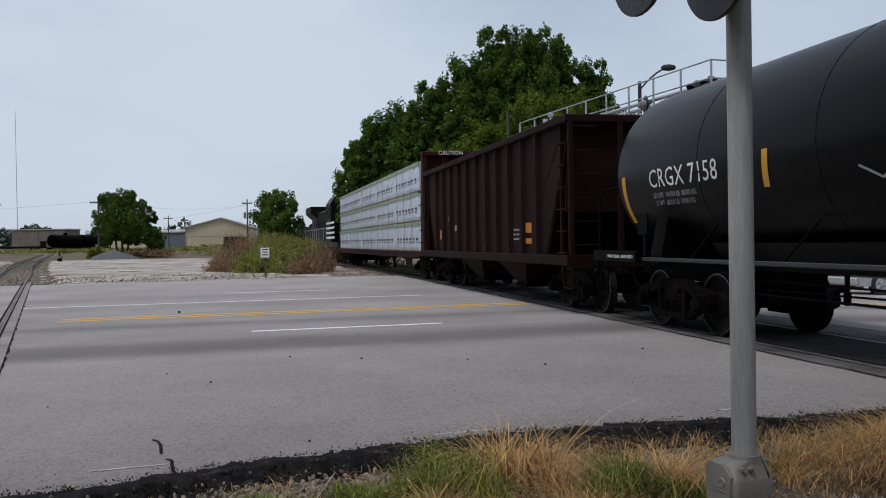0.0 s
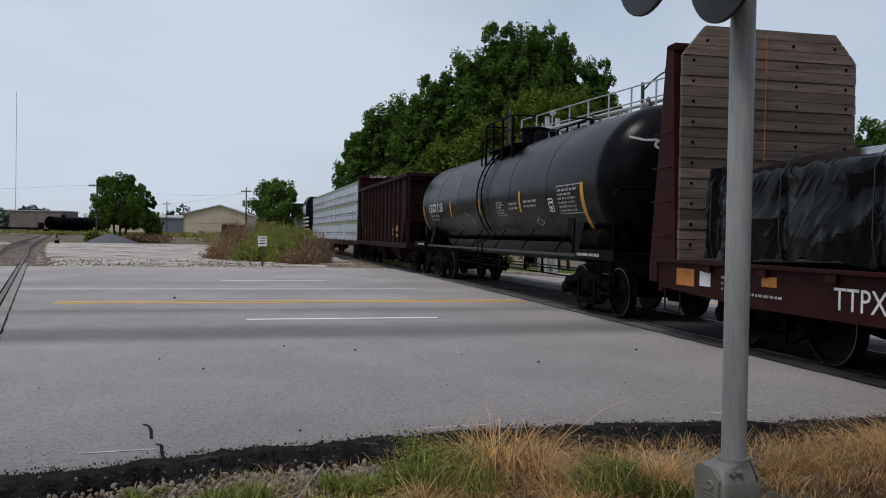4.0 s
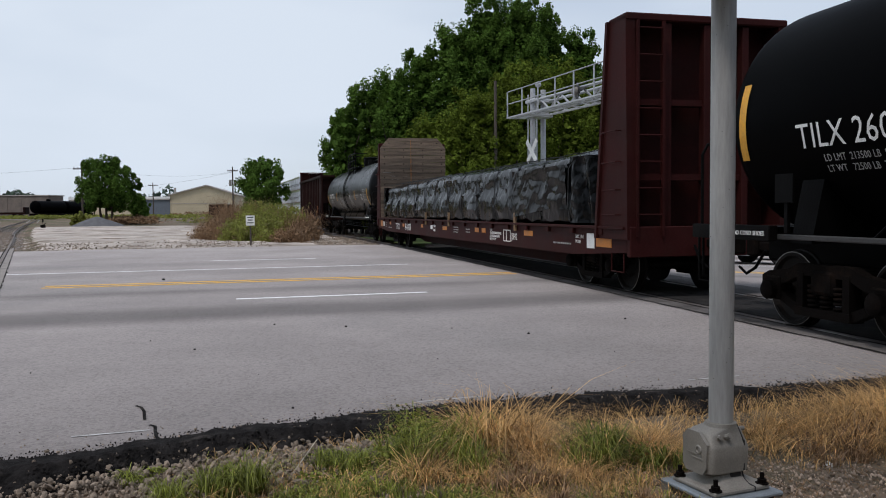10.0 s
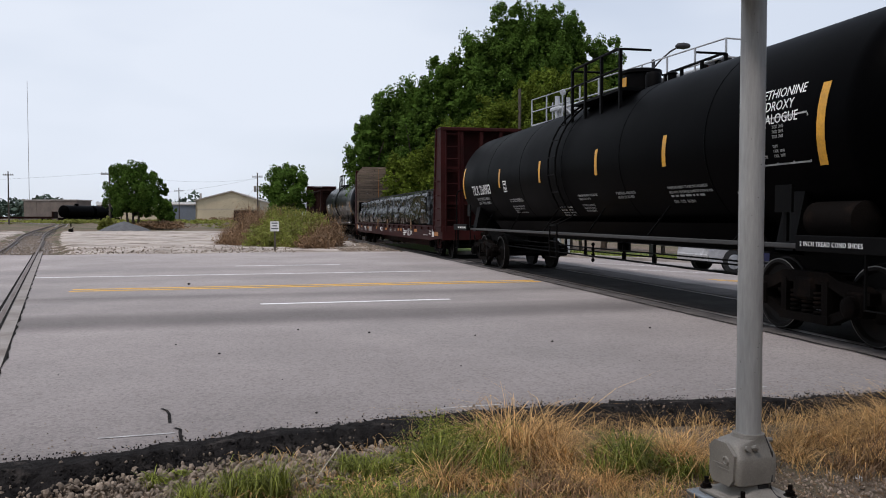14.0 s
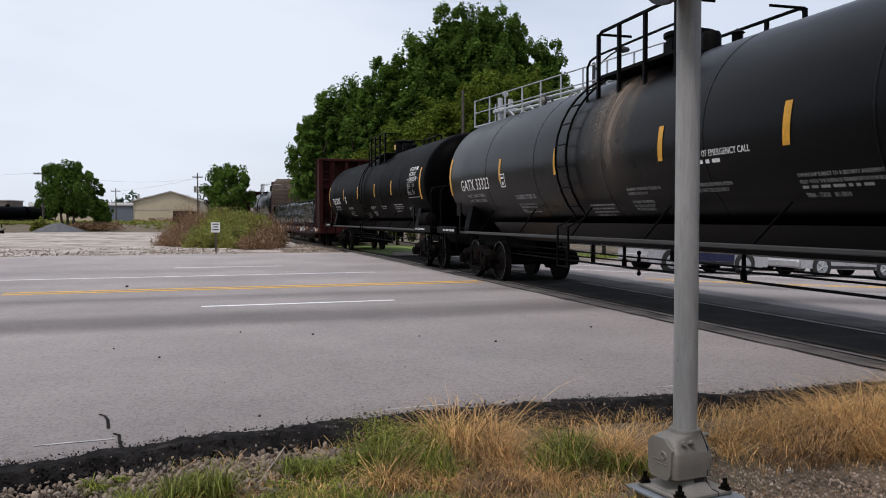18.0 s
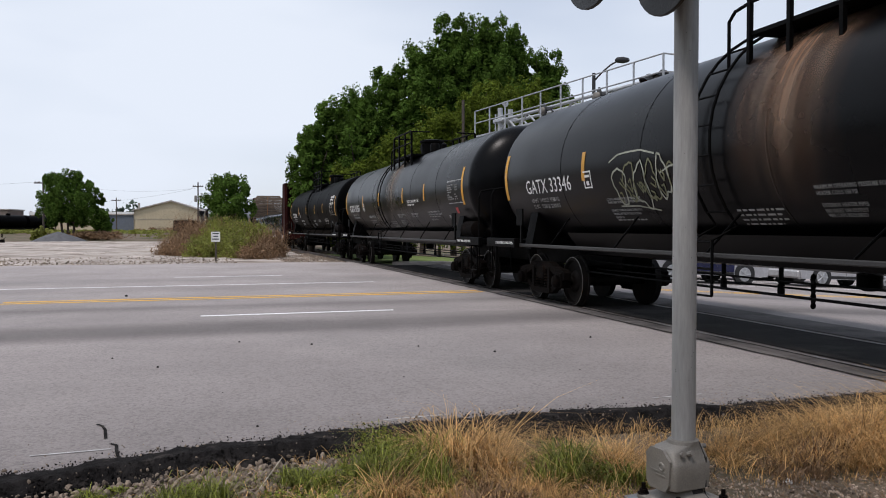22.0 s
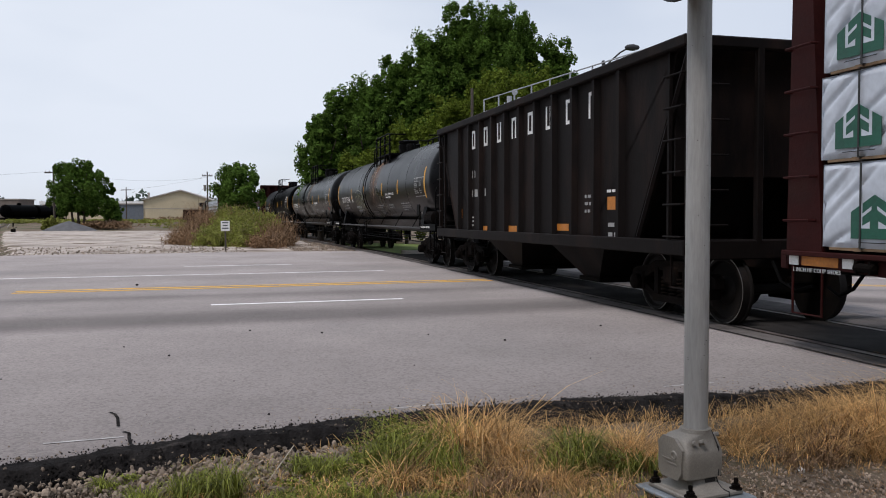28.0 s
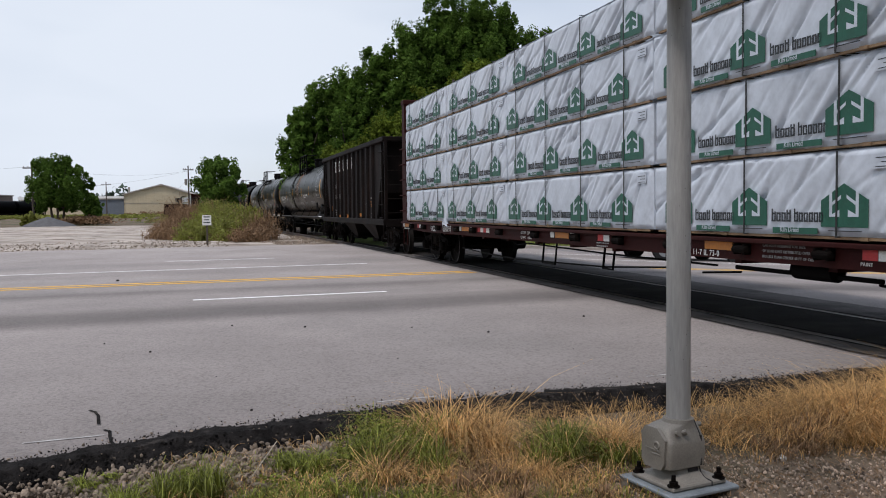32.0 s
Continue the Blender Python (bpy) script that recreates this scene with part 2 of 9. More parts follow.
M_TANK = shade("black_tank_paint", (0.0009, 0.0009, 0.0011), 0.45, spec=0.012, scale=0.5, fine=18, dark=0.8, light=1.3, stain=(0.0018, 0.0016, 0.0015), stain_scale=0.7, stain_at=(0.5, 0.8), bump=0.04)
M_TANK_GREY = shade("faded_black_tank_paint", (0.0016, 0.0016, 0.0021), 0.3, spec=0.105, scale=0.5, fine=18, dark=0.8, light=1.3, stain=(0.0042, 0.0036, 0.0034), stain_scale=0.45, stain_at=(0.52, 0.8), bump=0.04)


def stain_film(name, tone, top, x0, x1):
    """A thin dried film, streaked downwards, that thins out towards its sides and its foot."""
    m = shade(name, tone, 0.7, spec=0.15, scale=1.2, fine=20, stretch=(4, 1, 0.5), stain=top, stain_scale=0.9, stain_at=(0.45, 0.65))
    n, k = m.node_tree.nodes, m.node_tree.links
    co, sep, mp, tex = n.new("ShaderNodeTexCoord"), n.new("ShaderNodeSeparateXYZ"), n.new("ShaderNodeMapping"), n.new("ShaderNodeTexNoise")
    k.new(co.outputs["Object"], sep.inputs[0])
    k.new(co.outputs["Object"], mp.inputs["Vector"])
    mp.inputs["Scale"].default_value = (7.0, 0.5, 0.5)
    tex.inputs["Scale"].default_value, tex.inputs["Detail"].default_value = 1.0, 4.0
    k.new(mp.outputs["Vector"], tex.inputs["Vector"])

    def span(src, a, b, c=0.0, d=1.0):
        r = n.new("ShaderNodeMapRange")
        r.interpolation_type = "SMOOTHSTEP"
        for sock, v in zip(("From Min", "From Max", "To Min", "To Max"), (a, b, c, d)):
            r.inputs[sock].default_value = v
        k.new(src, r.inputs["Value"])
        return r.outputs["Result"]

    def times(a, b):
        q = n.new("ShaderNodeMath")
        q.operation = "MULTIPLY"
        k.new(a, q.inputs[0])
        k.new(b, q.inputs[1])
        return q.outputs[0]
    mid = (x0 + x1) / 2
    f = times(span(sep.outputs["X"], x0, mid + 0.1), span(sep.outputs["X"], mid - 0.1, x1, 1.0, 0.0))
    f = times(f, span(sep.outputs["Z"], 1.4, 3.3))
    f = times(f, span(tex.outputs["Fac"], 0.3, 0.66, 0.3, 1.0))
    k.new(f, n["Principled BSDF"].inputs["Alpha"])
    return m


M_SPILL = stain_film("product_stain", (0.2, 0.152, 0.115), (0.26, 0.215, 0.17), -1.1, 0.8)
M_SPILL_TAN = stain_film("rusty_product_stain", (0.24, 0.135, 0.08), (0.28, 0.2, 0.145), -1.2, 0.85)
M_LIT_RAIL = shade("lit_rail_steel", (0.03, 0.029, 0.028), 0.6, scale=3, fine=30)
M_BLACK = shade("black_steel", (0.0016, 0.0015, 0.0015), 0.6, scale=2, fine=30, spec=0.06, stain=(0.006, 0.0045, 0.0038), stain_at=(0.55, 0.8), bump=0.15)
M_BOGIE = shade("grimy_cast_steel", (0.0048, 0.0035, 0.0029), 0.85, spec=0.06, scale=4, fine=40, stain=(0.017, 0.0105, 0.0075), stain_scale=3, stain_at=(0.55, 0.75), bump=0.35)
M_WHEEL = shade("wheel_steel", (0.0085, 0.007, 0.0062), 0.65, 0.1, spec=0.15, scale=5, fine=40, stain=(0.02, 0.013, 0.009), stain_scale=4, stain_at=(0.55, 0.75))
M_TREAD = shade("polished_tread", (0.22, 0.21, 0.2), 0.4, 0.8, scale=4, fine=40, dark=0.8)
M_BROWN = shade("oxide_brown_steel", (0.0155, 0.0052, 0.0044), 0.7, spec=0.08, scale=1.2, fine=25, dark=0.65, light=1.3, stretch=(1, 1, 0.35), stain=(0.018, 0.008, 0.006), stain_scale=1.4, stain_at=(0.45, 0.7))
M_RED = shade("faded_red_steel", (0.033, 0.0068, 0.0062), 0.65, spec=0.1, scale=1.2, fine=25, dark=0.7, light=1.25, stain=(0.03, 0.010, 0.008), stain_scale=1.6, stain_at=(0.5, 0.72))
M_HOPPER = shade("weathered_black_hopper", (0.0065, 0.0045, 0.004), 0.65, spec=0.1, scale=1.0, fine=25, stretch=(1, 1, 0.3), stain=(0.022, 0.012, 0.009), stain_scale=1.3, stain_at=(0.5, 0.72))
M_PLANK = shade("weathered_plank", (0.135, 0.10, 0.072), 0.85, scale=2.5, fine=30, stretch=(0.4, 0.5, 5), dark=0.55, light=1.4, bump=0.6, vary=0.4, stain=(0.06, 0.035, 0.024), stain_scale=0.9, stain_at=(0.55, 0.75))
M_TARP = shade("black_plastic_tarp", (0.002, 0.0022, 0.0027), 0.17, scale=1.5, fine=20, bump=0.05, spec=0.11, wrinkle=0.14, ridge=True, fold=1.6)
M_WRAP = shade("white_lumber_wrap", (0.545, 0.59, 0.655), 0.34, scale=1.5, fine=4, dark=0.92, light=1.06, bump=0.01, wrinkle=0.09, ridge=True, fold=1.5)
M_GREEN_PRINT = shade("green_print", (0.007, 0.085, 0.052), 0.5, scale=3, fine=25, dark=0.85)
M_GREEN_BAND = shade("green_wrap_band", (0.22, 0.27, 0.16), 0.5, scale=3, fine=25)
M_DARK_PRINT = shade("dark_print", (0.02, 0.025, 0.03), 0.55, scale=3, fine=25)
M_WOOD = shade("sawn_timber", (0.24, 0.155, 0.085), 0.8, scale=3, fine=30, bump=0.3)
M_STRAP = shade("black_strap", (0.015, 0.015, 0.015), 0.5)
M_DECAL = shade("white_stencil", (0.8, 0.8, 0.78), 0.6, scale=4, fine=40, dark=0.8)
M_DECAL_OLD = shade("faded_stencil", (0.36, 0.36, 0.35), 0.7, scale=4, fine=40, dark=0.6)
M_YELLOW = shade("reflective_yellow", (0.62, 0.30, 0.012), 0.45, scale=4, fine=30, dark=0.85)
M_ORANGE = shade("faded_orange_panel", (0.50, 0.17, 0.012), 0.5, scale=4, fine=30, dark=0.8)
M_REDTAG = shade("red_tag", (0.5, 0.03, 0.03), 0.5)
M_GALV = shade("galvanised_steel", (0.39, 0.385, 0.372), 0.55, 0.2, scale=2.5, fine=45, dark=0.9, light=1.08, stretch=(1, 1, 0.12), stain=(0.27, 0.27, 0.262), stain_scale=2, bump=0.05)
M_CAST = shade("grey_cast_aluminium", (0.215, 0.198, 0.172), 0.6, 0.15, scale=5, fine=120, dark=0.9, bump=0.08)
M_ALU = shade("silver_aluminium", (0.42, 0.43, 0.44), 0.45, 0.4, scale=4, fine=30, dark=0.85)
M_SIGBLACK = shade("signal_black", (0.015, 0.015, 0.016), 0.5)
M_LENS_RED = shade("red_lens", (0.25, 0.012, 0.012), 0.2)
M_SIGN = shade("white_sign_sheet", (0.72, 0.72, 0.70), 0.5, dark=0.9)
M_METALWALL = shade("cream_metal_siding", (0.52, 0.44, 0.30), 0.6, scale=0.4, fine=6, dark=0.88, light=1.08)
M_ROOF = shade("grey_metal_roof", (0.36, 0.33, 0.30), 0.6, scale=0.5, fine=6)
M_BARK = shade("bark", (0.085, 0.065, 0.05), 0.95, scale=5, fine=30, bump=0.8)
M_LEAF = shade("broad_leaf", (0.075, 0.135, 0.022), 0.75, spec=0.08, scale=0.5, fine=10, dark=0.7, light=1.35, vary=0.4, leaf=1.0, bump=0, glow=0.35)
M_LEAF_LIGHT = shade("pale_leaf", (0.115, 0.155, 0.02), 0.75, spec=0.08, scale=0.5, fine=10, dark=0.7, light=1.3, vary=0.4, leaf=1.0, bump=0, glow=0.35)
# distance haze is mixed into this leaf colour as a bluish cast
M_FAR_TREES = shade("hazed_far_foliage", (0.055, 0.085, 0.06), 0.9, scale=0.05, fine=0.6, vary=0.3, leaf=1.0, bump=0)
M_DRY = shade("dry_grass", (0.56, 0.352, 0.145), 0.75, scale=1.5, fine=20, vary=0.75, leaf=1.0, bump=0, glow=0.35)
M_GREEN_GRASS = shade("green_grass", (0.2, 0.225, 0.036), 0.65, scale=1.5, fine=20, vary=0.7, leaf=1.0, bump=0, glow=0.35)
M_STRAWSTICK = shade("bleached_stick", (0.42, 0.37, 0.29), 0.8, scale=5, fine=40)
M_CHIP = shade("brown_chips", (0.31, 0.24, 0.185), 0.9, scale=4, fine=40, vary=0.7, leaf=1.0, bump=0)
M_WEED = shade("brown_weed", (0.225, 0.135, 0.07), 0.85, scale=1.0, fine=10, vary=0.4, leaf=1.0, bump=0)
M_WEED_GREEN = shade("yellow_green_weed", (0.22, 0.235, 0.045), 0.75, scale=1.0, fine=10, vary=0.35, leaf=1.0, bump=0, glow=0.35)
M_CARWHITE = shade("white_car_paint", (0.4, 0.4, 0.41), 0.25, spec=0.6, dark=0.95, light=1.03, bump=0)
M_CARBLUE = shade("blue_car_paint", (0.007, 0.011, 0.055), 0.25, spec=0.6, dark=0.95, light=1.03, bump=0)
M_CARDARK = shade("dark_car_paint", (0.03, 0.03, 0.035), 0.25, spec=0.6, dark=0.95, light=1.03, bump=0)
M_TYRE = shade("tyre_rubber", (0.02, 0.02, 0.02), 0.85)
M_GLASS_DARK = shade("tinted_glass", (0.02, 0.025, 0.03), 0.08, spec=0.8, bump=0)
M_LOCO = shade("black_loco_paint", (0.005, 0.005, 0.0055), 0.45, spec=0.15, scale=0.8, fine=20, stain=(0.012, 0.011, 0.010), stain_at=(0.5, 0.8))


# ---- mesh building ----
class Shape:
    """Collects vertices and faces of one part."""

    def __init__(self):
        self.v, self.f = [], []

    def add(self, verts, faces):
        o = len(self.v)
        self.v += [tuple(p) for p in verts]
        self.f += [tuple(i + o for i in face) for face in faces]
        return self

    def box(self, x0, x1, y0, y1, z0, z1, c=0.0):
        """A box, with chamfered edges of width c."""
        if c <= 0:
            v = [(x, y, z) for x in (x0, x1) for y in (y0, y1) for z in (z0, z1)]
            return self.add(v, [(0, 1, 3, 2), (4, 6, 7, 5), (0, 4, 5, 1), (2, 3, 7, 6), (0, 2, 6, 4), (1, 5, 7, 3)])
        v, idx = [], {}
        lo, hi = (x0, y0, z0), (x1, y1, z1)
        for sx in (0, 1):
            for sy in (0, 1):
                for sz in (0, 1):
                    s = (sx, sy, sz)
                    for ax in range(3):
                        p = [hi[i] if s[i] else lo[i] for i in range(3)]
                        for i in range(3):
                            if i != ax:
                                p[i] += -c if s[i] else c
                        idx[s, ax] = len(v)
                        v.append(p)
        f = []
        for ax in range(3):
            o = [i for i in range(3) if i != ax]
            for s in (0, 1):
                ring = []
                for a, b in ((0, 0), (1, 0), (1, 1), (0, 1)):
                    k = [0, 0, 0]
                    k[ax], k[o[0]], k[o[1]] = s, a, b
                    ring.append(idx[tuple(k), ax])
                f.append(ring)
            for a in (0, 1):
                for b in (0, 1):
                    k0, k1 = [0, 0, 0], [0, 0, 0]
                    k0[o[0]] = k1[o[0]] = a
                    k0[o[1]] = k1[o[1]] = b
                    k1[ax] = 1
                    k0, k1 = tuple(k0), tuple(k1)
                    f.append((idx[k0, o[0]], idx[k1, o[0]], idx[k1, o[1]], idx[k0, o[1]]))
        for s in ((a, b, d) for a in (0, 1) for b in (0, 1) for d in (0, 1)):
            f.append((idx[s, 0], idx[s, 1], idx[s, 2]))
        return self.add(v, f)

    def rod(self, p0, p1, r, r1=None, n=8, caps=True):
        """A round bar from p0 to p1."""
        p0, p1 = Vector(p0), Vector(p1)
        r1 = r if r1 is None else r1
        d = (p1 - p0).normalized()
        a = d.orthogonal().normalized()
        b = d.cross(a)
        v = []
        for p, q in ((p0, r), (p1, r1)):
            v += [p + (a * math.cos(t) + b * math.sin(t)) * q for t in (2 * math.pi * i / n for i in range(n))]
        f = [(i, (i + 1) % n, n + (i + 1) % n, n + i) for i in range(n)]
        if caps:
            f += [tuple(range(n - 1, -1, -1)), tuple(range(n, 2 * n))]
        return self.add(v, f)

    def path(self, pts, r, n=6):
        """A bent round bar along points."""
        pts = [Vector(p) for p in pts]
        v, prev = [], None
        for i, p in enumerate(pts):
            d = (pts[min(i + 1, len(pts) - 1)] - pts[max(i - 1, 0)]).normalized()
            a = d.orthogonal().normalized() if prev is None else (prev - d * prev.dot(d)).normalized()
            prev = a
            b = d.cross(a)
            v += [p + (a * math.cos(t) + b * math.sin(t)) * r for t in (2 * math.pi * j / n for j in range(n))]
        f = [(i * n + j, i * n + (j + 1) % n, (i + 1) * n + (j + 1) % n, (i + 1) * n + j) for i in range(len(pts) - 1) for j in range(n)]
        f += [tuple(range(n - 1, -1, -1)), tuple(range(len(v) - n, len(v)))]
        return self.add(v, f)

    def lathe(self, prof, axis="x", n=24, at=(0, 0, 0), arc=None):
        """Turns a profile of (along, radius) about an axis; arc: start and end angle for a partial turn."""
        full = arc is None
        a0, a1 = (0, 2 * math.pi) if full else arc
        m = n if full else n + 1
        v = []
        for s, r in prof:
            for i in range(m):
                t = a0 + (a1 - a0) * i / n
                c, d = r * math.cos(t), r * math.sin(t)
                p = {"x": (s, c, d), "y": (c, s, d), "z": (c, d, s)}[axis]
                v.append((p[0] + at[0], p[1] + at[1], p[2] + at[2]))
        f = []
        for k in range(len(prof) - 1):
            for i in range(n):
                j = (i + 1) % m
                f.append((k * m + i, k * m + j, (k + 1) * m + j, (k + 1) * m + i))
        if full:
            f += [tuple(range(m - 1, -1, -1)), tuple(range(len(v) - m, len(v)))]
        return self.add(v, f)

    def prism(self, outline, axis, a0, a1):
        """Extrudes a closed outline of 2D points along an axis from a0 to a1."""
        n, v = len(outline), []
        for s in (a0, a1):
            for p, q in outline:
                v.append({"x": (s, p, q), "y": (p, s, q), "z": (p, q, s)}[axis])
        f = [(i, (i + 1) % n, n + (i + 1) % n, n + i) for i in range(n)]
        return self.add(v, f + [tuple(range(n - 1, -1, -1)), tuple(range(n, 2 * n))])

    def grid(self, nx, ny, fn):
        v = [fn(i / nx, j / ny) for j in range(ny + 1) for i in range(nx + 1)]
        w = nx + 1
        return self.add(v, [(j * w + i, j * w + i + 1, (j + 1) * w + i + 1, (j + 1) * w + i) for j in range(ny) for i in range(nx)])

    def mesh(self, name, material, smooth=False):
        me = bpy.data.meshes.new(name)
        me.from_pydata(self.v, [], self.f)
        b = bmesh.new()
        b.from_mesh(me)
        bmesh.ops.recalc_face_normals(b, faces=b.faces)
        b.to_mesh(me)
        b.free()
        me.materials.append(material)
        if smooth:
            me.polygons.foreach_set("use_smooth", [True] * len(me.polygons))
            me.set_sharp_from_angle(angle=radians(35))
        return me


FINE_PRINT = {"stencil_line", "stencil_bar", "stencil_block", "end_stencil", "reporting_mark", "commodity_name", "sill_lettering", "stencil", "kiln_lettering", "caution_lettering", "plate_stencil", "chip_mark", "name_block", "graffiti", "print_word", "car_lettering"}


def part(name, shape, material, parent, label="", at=None, smooth=False):
    """Links a shape (or a finished mesh) as one mesh object under a thing or a part."""
    me = shape.mesh(name, material, smooth) if isinstance(shape, Shape) else shape
    ob = new(name, me)
    ob.parent = parent
    if at is not None:
        ob.matrix_basis = at
    if label:
        tagged(ob, label)
    if name in FINE_PRINT:
        tagged(ob, kind="stuff")
    return ob


def thing(name, label, category, group="", at=None, kind=""):
    ob = new(name)
    ob.empty_display_size = 0.1
    if at is not None:
        ob.matrix_basis = at
    return tagged(ob, label, category, group, kind)


def solid(name, shape, material, label="", category="", group="", kind="", at=None, smooth=False):
    """A thing or piece of the setting that is one mesh."""
    ob = new(name, shape.mesh(name, material, smooth))
    if at is not None:
        ob.matrix_basis = at
    return tagged(ob, label, category, group, kind)


TEXTS = {}


def letters(body, size, material, squeeze=1.0, spacing=1.0):
    """A mesh of lettering in the xy plane, its lower left corner at the origin, with its width."""
    key = (body, size, material.name, squeeze, spacing)
    if key not in TEXTS:
        cu = bpy.data.curves.new("lettering", "FONT")
        cu.body, cu.size, cu.extrude, cu.resolution_u, cu.space_character = body, size, 0.002, 2, spacing
        ob = new("lettering", cu)
        bpy.context.view_layer.update()
        me = bpy.data.meshes.new_from_object(ob.evaluated_get(bpy.context.evaluated_depsgraph_get()))
        bpy.data.objects.remove(ob)
        bpy.data.curves.remove(cu)
        me.materials.clear()
        me.materials.append(material)
        x0, y0 = min(v.co.x for v in me.vertices), min(v.co.y for v in me.vertices)
        for v in me.vertices:
            v.co.x, v.co.y = (v.co.x - x0) * squeeze, v.co.y - y0
        TEXTS[key] = me, max(v.co.x for v in me.vertices), max(v.co.y for v in me.vertices)
    return TEXTS[key]


# ---- plan: tracks, road, ground ----
def track_x(y):
    """The main track's centre line."""
    def q(y):
        return 3.09 - 0.226 * (y - 20) - 0.15 * ((y - 20) / 20) ** 2
    if y > 130:
        return q(130) + (q(130) - q(129)) * (y - 130)
    if y < -30:
        return q(-30) + (q(-29) - q(-30)) * (y + 30)
    return q(y)


def siding_x(y):
    """The track beside the camera, which runs off to the far yard."""
    return -0.82 - 0.68 - 0.474 * y - 0.33 * 0.474 if y < 55 else -27.73 - 0.16 - 0.474 * (y - 55) + 0.00035 * (y - 55) ** 2


STEP = 0.25
_ys = np.arange(-80, 260, STEP)
_xs = np.array([track_x(y) for y in _ys])
_arc = np.r_[0, np.cumsum(np.hypot(np.diff(_xs), STEP))]
_arc -= np.interp(0, _ys, _arc)


def along(s):
    """Place and heading on the main track at the arc length s."""
    y = float(np.interp(s, _arc, _ys))
    d = (track_x(y + 0.5) - track_x(y - 0.5), 1.0)
    return track_x(y), y, math.atan2(d[1], d[0])


RE, RN = Vector((0.965, 0.262)), Vector((-0.262, 0.965))


def road_xy(a, n):
    return a * RE.x + n * RN.x, a * RE.y + n * RN.y


def fall(x, y):
    """The land falls away past the track."""
    d = (x - track_x(y)) * 0.97 - 2.2
    return 0.0 if d <= 0 else -1.9 * (1 - math.exp(-d * 0.034))


# the broken near edge of the asphalt wanders
EDGE_A = (-14, -4, -1.2, -0.6, 0.0, 0.8, 2.0, 3.3, 4.3, 6.0, 14)
EDGE_N = (4.4, 4.7, 5.24, 5.35, 5.54, 5.68, 5.88, 5.8, 5.61, 5.6, 5.6)


def near_edge(a):
    return float(np.interp(a, EDGE_A, EDGE_N)) + 0.05 * noise.noise((a * 0.9, 3, 0)) + 0.03 * noise.noise((a * 4, 5, 0)) + 0.012 * noise.noise((a * 13, 5, 0))


def steps(*runs):
    out = []
    for a, b, d in runs:
        out += list(np.arange(a, b, d))
    return out + [runs[-1][1]]


def sheet(us, vs, fn):
    s = Shape()
    w = len(us)
    s.v = [fn(u, v) for v in vs for u in us]
    s.f = [(j * w + i, j * w + i + 1, (j + 1) * w + i + 1, (j + 1) * w + i) for j in range(len(vs) - 1) for i in range(w - 1)]
    return s


def rise(y):
    return 0.5 * min(1.0, max(0.0, (y - 110) / 90))


def ground_z(x, y, u):
    a, n = x * RE.x + y * RE.y, x * RN.x + y * RN.y
    z = -0.05 + rise(y) + fall(x, y) + 0.03 * noise.noise((x * 0.6, y * 0.6, 0))
    if 4.5 < n < 36.5 and abs(a) < 70:
        z = min(z, fall(x, y) - 0.07)
    if n < 5.7 and y > 2:
        z = -0.105 + 0.035 * noise.noise((x * 1.1, y * 1.1, 0)) + 0.012 * noise.noise((x * 6, y * 6, 1))
    if abs(u) < (1.7 if y < 9 else 2.4):
        z = min(z, -0.23)
    v = (x - siding_x(y)) * 0.9
    if abs(v) < 1.7 and (-30 < y < 2.5 or y > 33):
        z = min(z, -0.2)
    return z


def make_ground():
    us = steps((-900, -100, 80), (-100, -30, 7), (-30, -6, 0.8), (-6, 8, 0.4), (8, 40, 4), (40, 100, 15), (100, 900, 80))
    vs = steps((-300, -20, 20), (-20, 2, 2), (2, 9, 0.35), (9, 44, 1.0), (44, 120, 3), (120, 300, 15), (300, 1800, 100))

    def fn(u, y):
        x = track_x(min(y, 300)) + u
        return x, y, ground_z(x, y, u)

    solid("ground", sheet(us, vs, fn), M_SOIL, "dry tan earth with patches of sparse grass", "ground", kind="structure", smooth=True)


